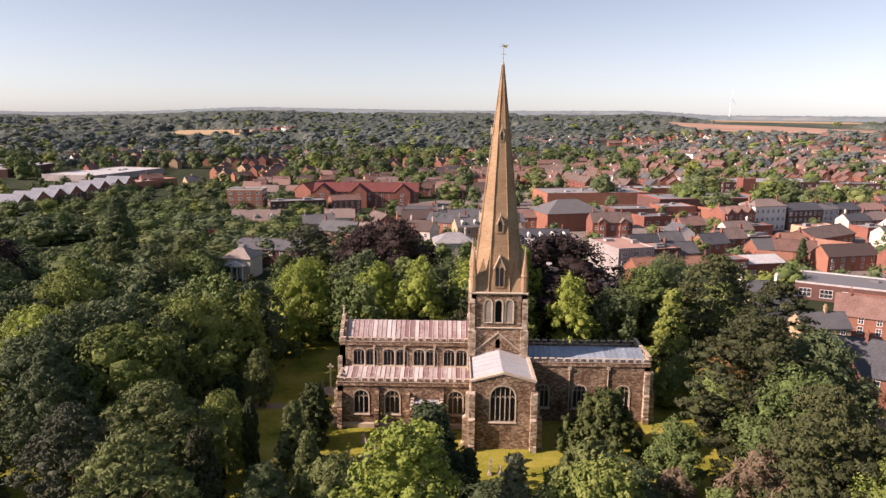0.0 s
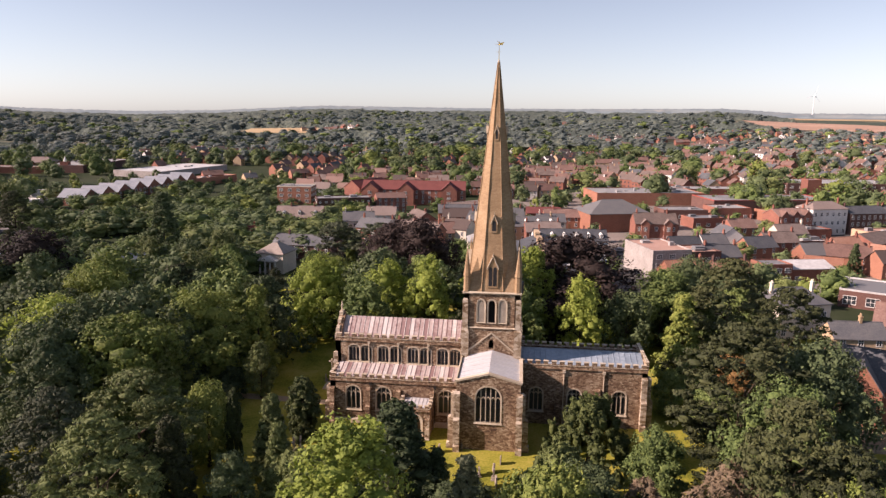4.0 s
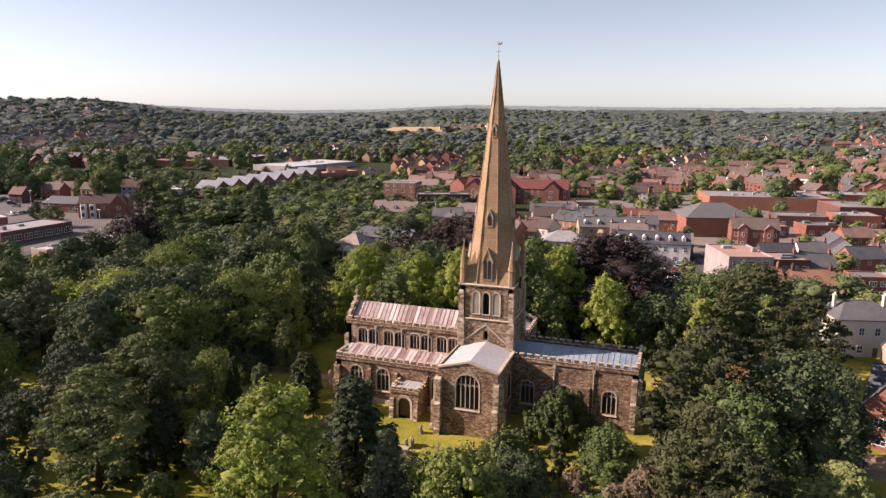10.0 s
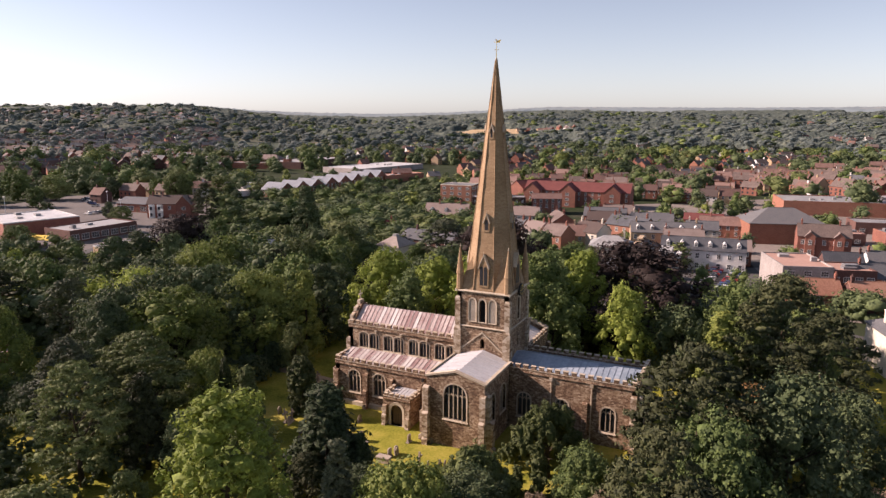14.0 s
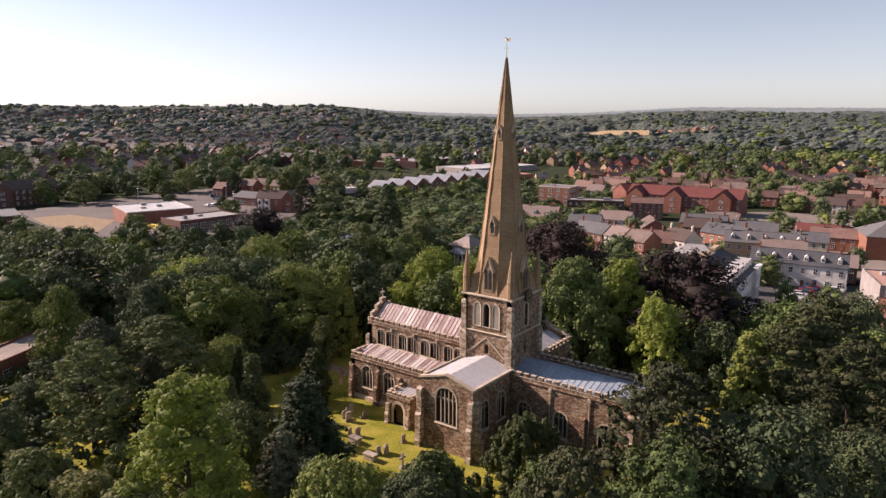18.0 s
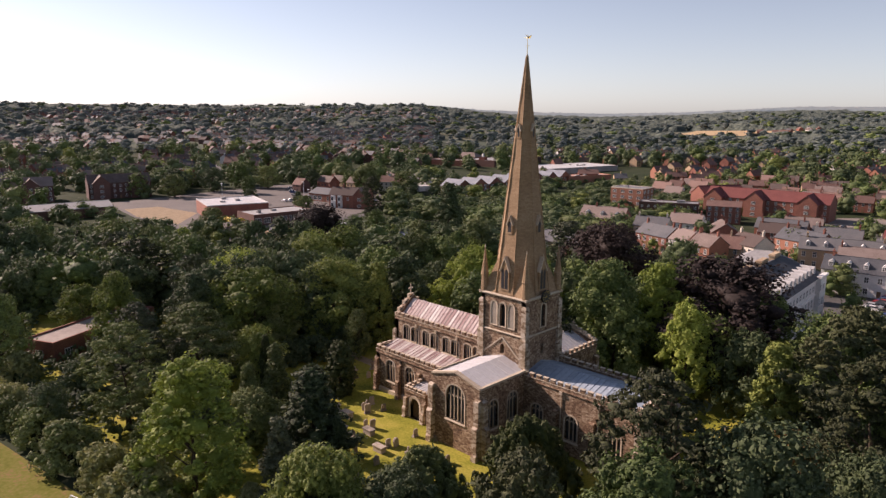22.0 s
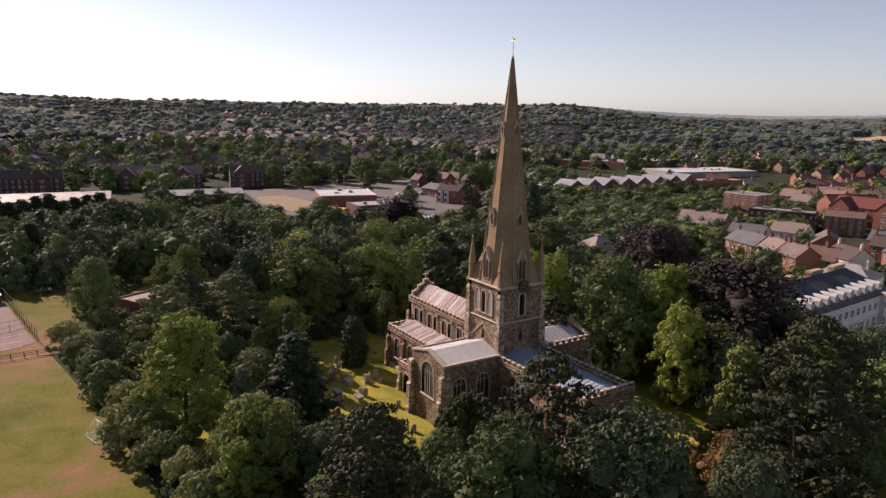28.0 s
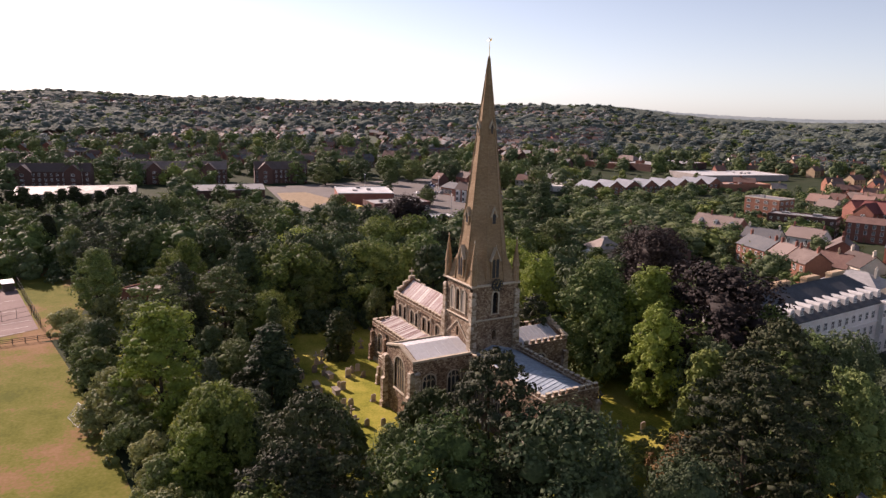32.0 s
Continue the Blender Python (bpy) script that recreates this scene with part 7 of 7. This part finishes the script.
def woods(name, count, r0, r1, settings, size0, size1, mat, want, seed):
    """A joined mass of crowns scattered evenly as seen from the camera."""
    g = np.random.default_rng(seed)
    stock = [crown_arrays(seed * 10 + i, *settings) for i in range(5)]
    vs, fs, n0, got = [], [], 0, 0
    while got < count:
        r = math.exp(g.uniform(math.log(r0), math.log(r1)))
        az = g.uniform(-116, 48)
        x, y = (float(q) for q in polar(az, r))
        if crop_out(x, y) or g.random() > want(x, y, az, r):
            continue
        if r < 1500 and not clear_of(x, y, 1.5):
            continue
        k = (size0 + (size1 - size0) * (r - r0) / (r1 - r0)) * g.uniform(0.6, 1.25)
        broad = 1.0 + 0.75 * min(1.0, max(0.0, (r - 700) / 500))      # far crowns widened to merge, softening contrast as haze would
        if -250 < x < -60 and 180 < y < 480:
            k, broad = min(k, g.uniform(4.8, 8.2) * (1.4 if y < 275 else 1.0)), 1.5      # lowered and spread so the camera sees the offices and yards
        elif -60 < x < 130 and y < 400:
            k = min(k, g.uniform(5.5, 9.5))
        for lx, ly, lr in landmarks:
            if (x - lx) ** 2 + (y - ly) ** 2 < (lr * 1.5 + 46) ** 2 and (x - lx) * (10 - lx) + (y - ly) * (30 - ly) > 0:
                k *= 0.6                         # lowered on the camera's side so the larger buildings show
                break
        if (-262 < x < -165 and 0 < y < 135) or (-190 < x < -112 and 120 < y < 250):
            k *= 0.42 if x > -165 else 0.55       # lowered to keep the sheds in the camera's view
        v, t = stock[g.integers(0, 5)]
        a = g.uniform(0, 6.28)
        ca, sa = math.cos(a), math.sin(a)
        up = 6.0 if r > 850 and wooded(np.array([x]), np.array([y]), az, r)[0] > 0 else 0.0
        wv = np.c_[(v[:, 0] * ca - v[:, 1] * sa) * k * broad * g.uniform(0.85, 1.3) + x, (v[:, 0] * sa + v[:, 1] * ca) * k * broad + y, v[:, 2] * k * g.uniform(0.75, 1.1) + ground_z(x, y) + up]
        vs.append(wv)
        fs.append(t + n0)
        n0 += len(v)
        got += 1
    ob = new(name, fast_mesh(name, np.concatenate(vs), np.concatenate(fs), mat))
    return ob


def want_mid(x, y, az, r):
    p = 0.62 + 0.4 * noise.noise((x / 120.0, y / 120.0, 1.0))
    if -250 < x < -60 and 180 < y < 480:
        return p + 0.45
    if -60 < x < 430 and y < 680:
        p *= 0.12 if x > 30 and y < 350 else 0.22 if y < 400 else 0.55
    elif az > 5:
        p *= 0.7
    elif x < -120 and r < 430:
        p *= 1.3
    return p


def want_far(x, y, az, r):
    p = 0.8 + 0.9 * noise.noise((x / 170.0, y / 170.0, 5.0))
    if az > 8:
        p -= 0.2
    if az < -44:
        p += 0.3
    return p


unit = (round_prof(0.5), 0.06, 1.0)
for i, (mat, cnt) in enumerate(((leaf_mid, 800), (leaf_bright, 130), (leaf_dark, 1480), (leaf_olive, 380))):
    tagged(woods("town_trees", cnt, 165, 800, (*unit, 14, 0.25, 0.8, 440, 0.031, 1.2, 0.72), 12.0, 14.5, mat, want_mid, 30 + i), "broadleaf trees thick between the houses and fields", "trees", kind="stuff")
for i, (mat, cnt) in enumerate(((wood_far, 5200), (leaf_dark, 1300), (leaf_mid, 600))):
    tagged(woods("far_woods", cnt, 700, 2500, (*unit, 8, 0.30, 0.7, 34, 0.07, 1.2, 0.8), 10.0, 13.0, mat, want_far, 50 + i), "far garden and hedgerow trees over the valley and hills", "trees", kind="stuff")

# wind turbine on the skyline
tx, ty = 1412.0, 3590.0
turbine = thing("wind_turbine", "white three-bladed wind turbine on the far hill", "wind turbine", pose(tx, ty, ground_z(tx, ty), 0, 0, 20))
part("mast", Solid().tube((0, 0, -5), (0, 0, 100), 2.6, 1.6, 10), metal_white, turbine)
part("nacelle", Solid().box(-2, -4, 98, 2, 5, 102), metal_white, turbine)
for k in range(3):
    a = radians(15 + 120 * k)
    part("blade", Solid().tube((0, -4.5, 100), (46 * math.sin(a), -4.5, 100 + 46 * math.cos(a)), 1.6, 0.3, 5), metal_white, turbine)
print("far", len(bpy.data.objects))

# ---- small things: graves, goal, court, fences, cars ----
g_small = random.Random(3)


def headstone_mesh(kind):
    s = Solid()
    if kind == "round":
        s.prism([(-0.38, -0.2), (0.38, -0.2), (0.38, 0.85), (0.27, 1.05), (0.1, 1.15), (-0.1, 1.15), (-0.27, 1.05), (-0.38, 0.85)], 1, -0.07, 0.07)
    elif kind == "peak":
        s.prism([(-0.42, -0.2), (0.42, -0.2), (0.42, 1.1), (0, 1.45), (-0.42, 1.1)], 1, -0.08, 0.08)
    elif kind == "square":
        s.prism([(-0.45, -0.2), (0.45, -0.2), (0.45, 1.3), (0.3, 1.3), (0.3, 1.42), (-0.3, 1.42), (-0.3, 1.3), (-0.45, 1.3)], 1, -0.09, 0.09)
    else:
        s.prism([(-0.13, 0.4), (0.13, 0.4), (0.11, 1.25), (0.5, 1.25), (0.5, 1.5), (0.11, 1.5), (0.1, 2.0), (-0.1, 2.0), (-0.11, 1.5), (-0.5, 1.5), (-0.5, 1.25), (-0.11, 1.25)], 1, -0.1, 0.1)
    return s


heads = {k: headstone_mesh(k).mesh("stone", grave) for k in ("round", "peak", "square", "cross")}
plinth_mesh = Solid().box(-0.55, -0.3, -0.1, 0.55, 0.3, 0.2, 0.04).box(-0.4, -0.22, 0.2, 0.4, 0.22, 0.42, 0.03).mesh("base", grave)
WORDS = {"round": "weathered round-topped gravestone leaning in the grass", "peak": "weathered pointed gravestone in the grass", "square": "broad shouldered gravestone in the grass", "cross": "stone cross grave marker on a stepped base"}
count = 0
while count < 64:
    x, y = g_small.uniform(-24, 11), g_small.uniform(80, 99)
    if count > 44:
        x, y = g_small.uniform(14, 40), g_small.uniform(118, 131)
    if count > 54:
        x, y = g_small.uniform(-26, -19), g_small.uniform(98, 122)
    if any((x - a) ** 2 + (y - b) ** 2 < 4 for a, b in stems) or (PX0 - 1 < x < PX1 + 1 and y > 95):
        continue
    kind = g_small.choice(["round", "round", "peak", "square", "square", "cross"])
    k = g_small.uniform(0.85, 1.25)
    stone = thing("gravestone", WORDS[kind], "gravestone", pose(x, y, 0.03, 0, 0, 90 + g_small.uniform(-14, 14)), "graves in the churchyard")
    ob = new("stone", heads[kind])
    ob.parent, ob.matrix_local = stone, pose(0, 0, 0, g_small.uniform(-6, 6), g_small.uniform(-5, 5), 0) @ Matrix.Scale(k, 4)
    if kind in ("cross", "square"):
        ob = new("base", plinth_mesh)
        ob.parent = stone
    count += 1
for x, y in ((-8.5, 88.2), (-4.5, 90.5), (1.0, 88.0), (-12.0, 92.0)):
    tomb = thing("table_tomb", "mossy stone chest tomb in the grass", "tomb", pose(x, y, 0.03, 0, 0, g_small.uniform(-8, 8)), "graves in the churchyard")
    part("chest", Solid().box(-0.95, -0.45, -0.1, 0.95, 0.45, 0.85), grave, tomb)
    part("slab", Solid().box(-1.1, -0.58, 0.85, 1.1, 0.58, 1.0, 0.03), grave, tomb)
memorial = thing("memorial_cross", "tall slender stone memorial cross on steps", "memorial", pose(-21.5, 117.5, 0))
part("steps", Solid().box(-1.5, -1.5, -0.1, 1.5, 1.5, 0.3).box(-1.0, -1.0, 0.3, 1.0, 1.0, 0.6), dressing, memorial)
part("shaft", Solid().tube((0, 0, 0.6), (0, 0, 4.6), 0.24, 0.14, 8), dressing, memorial)
part("cross_head", Solid().box(-0.6, -0.1, 4.9, 0.6, 0.1, 5.15).box(-0.13, -0.1, 4.5, 0.13, 0.1, 5.6), dressing, memorial)

# football goal at the field's edge
goal = thing("football_goal", "white portable football goal with a sagging net", "goal", pose(-12.6, 50.9, 0.06, 0, 0, 196))
for u in (-2.4, 2.4):
    part("post", Solid().tube((u, 0, 0), (u, 0, 2.1), 0.07, 0.07, 6), metal_white, goal)
    part("back_stay", Solid().tube((u, 0, 2.1), (u, 1.7, 0.05), 0.04, 0.04, 5), metal_white, goal)
    part("ground_bar", Solid().tube((u, 0, 0.05), (u, 1.7, 0.05), 0.04, 0.04, 5), metal_white, goal)
part("crossbar", Solid().tube((-2.4, 0, 2.1), (2.4, 0, 2.1), 0.07, 0.07, 6), metal_white, goal)
part("back_bar", Solid().tube((-2.4, 1.7, 0.05), (2.4, 1.7, 0.05), 0.04, 0.04, 5), metal_white, goal)
s = Solid()
for i in range(17):
    u = -2.4 + 4.8 * i / 16
    s.tube((u, 0, 2.1), (u, 1.7, 0.05), 0.007, 0.007, 3)
for i in range(1, 8):
    s.tube((-2.4, 1.7 * i / 8, 2.1 - 2.05 * i / 8), (2.4, 1.7 * i / 8, 2.1 - 2.05 * i / 8), 0.007, 0.007, 3)
tagged(part("net", s, metal_white, goal, "thin white cord net"), kind="stuff")


# rail fence, mesh fences, net and hut by the court
def run_fence(name, label, pts, high, step, rails, mat, r):
    ob = thing(name, label, "fence", pose(0, 0, 0))
    for (x0, y0), (x1, y1) in zip(pts, pts[1:]):
        n_ = max(1, round(math.hypot(x1 - x0, y1 - y0) / step))
        for i in range(n_ + 1):
            x, y = x0 + (x1 - x0) * i / n_, y0 + (y1 - y0) * i / n_
            part("post", Solid().tube((x, y, -0.2), (x, y, high), r, r, 5), mat, ob)
        for z in rails:
            part("rail", Solid().tube((x0, y0, z), (x1, y1, z), r * 0.6, r * 0.6, 4), mat, ob)
    return ob


rail_wood = material("weathered_rail_wood", [(0.06, 0.045, 0.035), (0.13, 0.10, 0.08)], 0.9)
run_fence("rail_fence", "dark timber post and rail fence by the court", [(-58, 46.3), (-57, 23.5)], 1.3, 2.2, (0.5, 0.9, 1.25), rail_wood, 0.09)
run_fence("court_fence", "tall wire court fence on steel posts", [(-67, 44.5), (-111, 38.5)], 3.0, 3.0, (0.1, 1.5, 2.9), iron, 0.06)
run_fence("court_fence", "tall wire court fence across the court", [(-79, 42.5), (-70, 22)], 2.6, 3.0, (0.1, 1.3, 2.5), iron, 0.05)
line_mat = material("court_line_paint", [(0.55, 0.53, 0.5), (0.65, 0.63, 0.6)], 0.8)
for a, b in (((-66, 41.5), (-62, 26)), ((-70, 42), (-66, 26.5)), ((-75, 42.5), (-71, 25.5)), ((-85, 40), (-80, 22)), ((-95, 38.5), (-89, 21)), ((-105, 37), (-98, 20.5)), ((-64, 33), (-74, 34)), ((-85, 31), (-104, 29))):
    vx, vy = b[0] - a[0], b[1] - a[1]
    q = math.hypot(vx, vy)
    ox, oy = -vy / q * 0.06, vx / q * 0.06
    tagged(part("trim_line", Solid().add([(a[0] + ox, a[1] + oy, 0.085), (b[0] + ox, b[1] + oy, 0.085), (b[0] - ox, b[1] - oy, 0.085), (a[0] - ox, a[1] - oy, 0.085)], [(0, 1, 2, 3)]), line_mat), "white painted court line", "line", kind="structure")
hut = thing("court_shelter", "small shelter with a white roof by the courts", "shelter", pose(-107.5, 36.5, 0.0, 0, 0, 8))
part("wall", Solid().box(-2, -1.2, -0.1, 2, 1.2, 2.2), rail_wood, hut)
part("roof", Solid().prism([(-2.3, 2.2), (2.3, 2.2), (2.3, 2.35), (-2.3, 2.5)], 1, -1.5, 1.5), metal_white, hut)


# parked cars
def car_kind(paint):
    root = thing("car", f"parked {paint.name.split('_')[0]} hatchback car on asphalt", "car", pose(0, 0, 0), "parked cars")
    s = Solid()
    prof = [(-2.1, 0.35), (2.1, 0.35), (2.15, 0.7), (2.0, 0.85), (1.1, 0.95), (-1.9, 1.0), (-2.12, 0.8)]
    s.prism(prof, 1, -0.86, 0.86)
    part("body", s, paint, root)
    cab = Solid().ring([[(-1.85, -0.8, 0.98), (1.05, -0.8, 0.94), (1.05, 0.8, 0.94), (-1.85, 0.8, 0.98)], [(-1.45, -0.64, 1.42), (0.3, -0.64, 1.44), (0.3, 0.64, 1.44), (-1.45, 0.64, 1.42)]])
    part("glasshouse", cab, pane_dark, root, "dark car windows")
    part("roof_panel", Solid().box(-1.42, -0.62, 1.42, 0.28, 0.62, 1.48, 0.05), paint, root)
    for x in (-1.35, 1.35):
        for y in (-0.82, 0.82):
            part("wheel", Solid().tube((x, y - 0.1, 0.32), (x, y + 0.1, 0.32), 0.32, 0.32, 10), black_dial, root)
    return root


paints = [material(nm, [a, b], 0.3, 0.2, bump=0) for nm, a, b in (("silver_car_paint", (0.4, 0.41, 0.42), (0.45, 0.46, 0.47)), ("white_car_paint", (0.7, 0.7, 0.7), (0.75, 0.75, 0.75)), ("dark_car_paint", (0.02, 0.022, 0.03), (0.03, 0.032, 0.04)), ("red_car_paint", (0.28, 0.02, 0.02), (0.33, 0.03, 0.03)), ("blue_car_paint", (0.03, 0.06, 0.18), (0.04, 0.08, 0.22)))]
cars = [car_kind(p) for p in paints]
used = [0] * len(cars)
for x0, y0, dx, dy, n_, rot in ((32, 212, 0.3, 2.9, 12, 0), (38.5, 214, 0.3, 2.9, 11, 0), (84, 128, 0.1, 5.4, 8, 90), (-12, 352, 2.9, 0.3, 14, 90), (-12, 366, 2.9, 0.3, 15, 90), (-225, 275, -2.6, 1.6, 12, 30),  (50, 258, 5.2, 2.2, 7, 22), (-232, 268, -2.6, 1.5, 14, 30), (-285, 262, -2.6, 1.5, 14, 30), (-262, 240, 0.6, 2.8, 8, 0)):
    for i in range(n_):
        if g_small.random() < 0.25:
            continue
        x, y = x0 + dx * i, y0 + dy * i
        k = g_small.choice([0, 1, 2, 2, 3, 4, 0])
        m = pose(x, y, ground_z(x, y) + 0.12, 0, 0, rot + g_small.uniform(-3, 3) + (180 if g_small.random() < 0.5 else 0))
        if used[k]:
            copy_thing(cars[k], m)
        else:
            cars[k].matrix_basis = m
            used[k] = 1
# white cabin on the rough ground behind the courts
cabin = thing("site_cabin", "long white site cabin on rough ground", "cabin", pose(-171, 32, 0, 0, 0, 75))
part("body", Solid().box(-5.5, -1.5, 0.3, 5.5, 1.5, 2.9), metal_white, cabin)
part("roof", Solid().box(-5.65, -1.65, 2.9, 5.65, 1.65, 3.05), sheet_white, cabin)
for u in (-4, -1.5, 1.5, 4):
    part("window", WINDOWS["small"], None, cabin, m=Matrix.Translation((u, -1.5, 1.3)))
for u in (-4.5, 0, 4.5):
    part("block", Solid().box(u - 0.3, -1.2, -0.2, u + 0.3, 1.2, 0.3), concrete, cabin)
# lamp posts in the retail yard
for x, y in ((-190, 222), (-238, 240), (-275, 262), (-300, 222)):
    lp = thing("street_lamp", "tall steel lamp post in the retail yard", "street lamp", pose(x, y, 0), "yard lamps")
    part("pole", Solid().tube((0, 0, -0.2), (0, 0, 9), 0.12, 0.08, 8), metal_white, lp)
    part("lantern", Solid().box(-0.9, -0.2, 8.9, 0.9, 0.2, 9.1, 0.04), metal_white, lp)
print("small", len(bpy.data.objects))
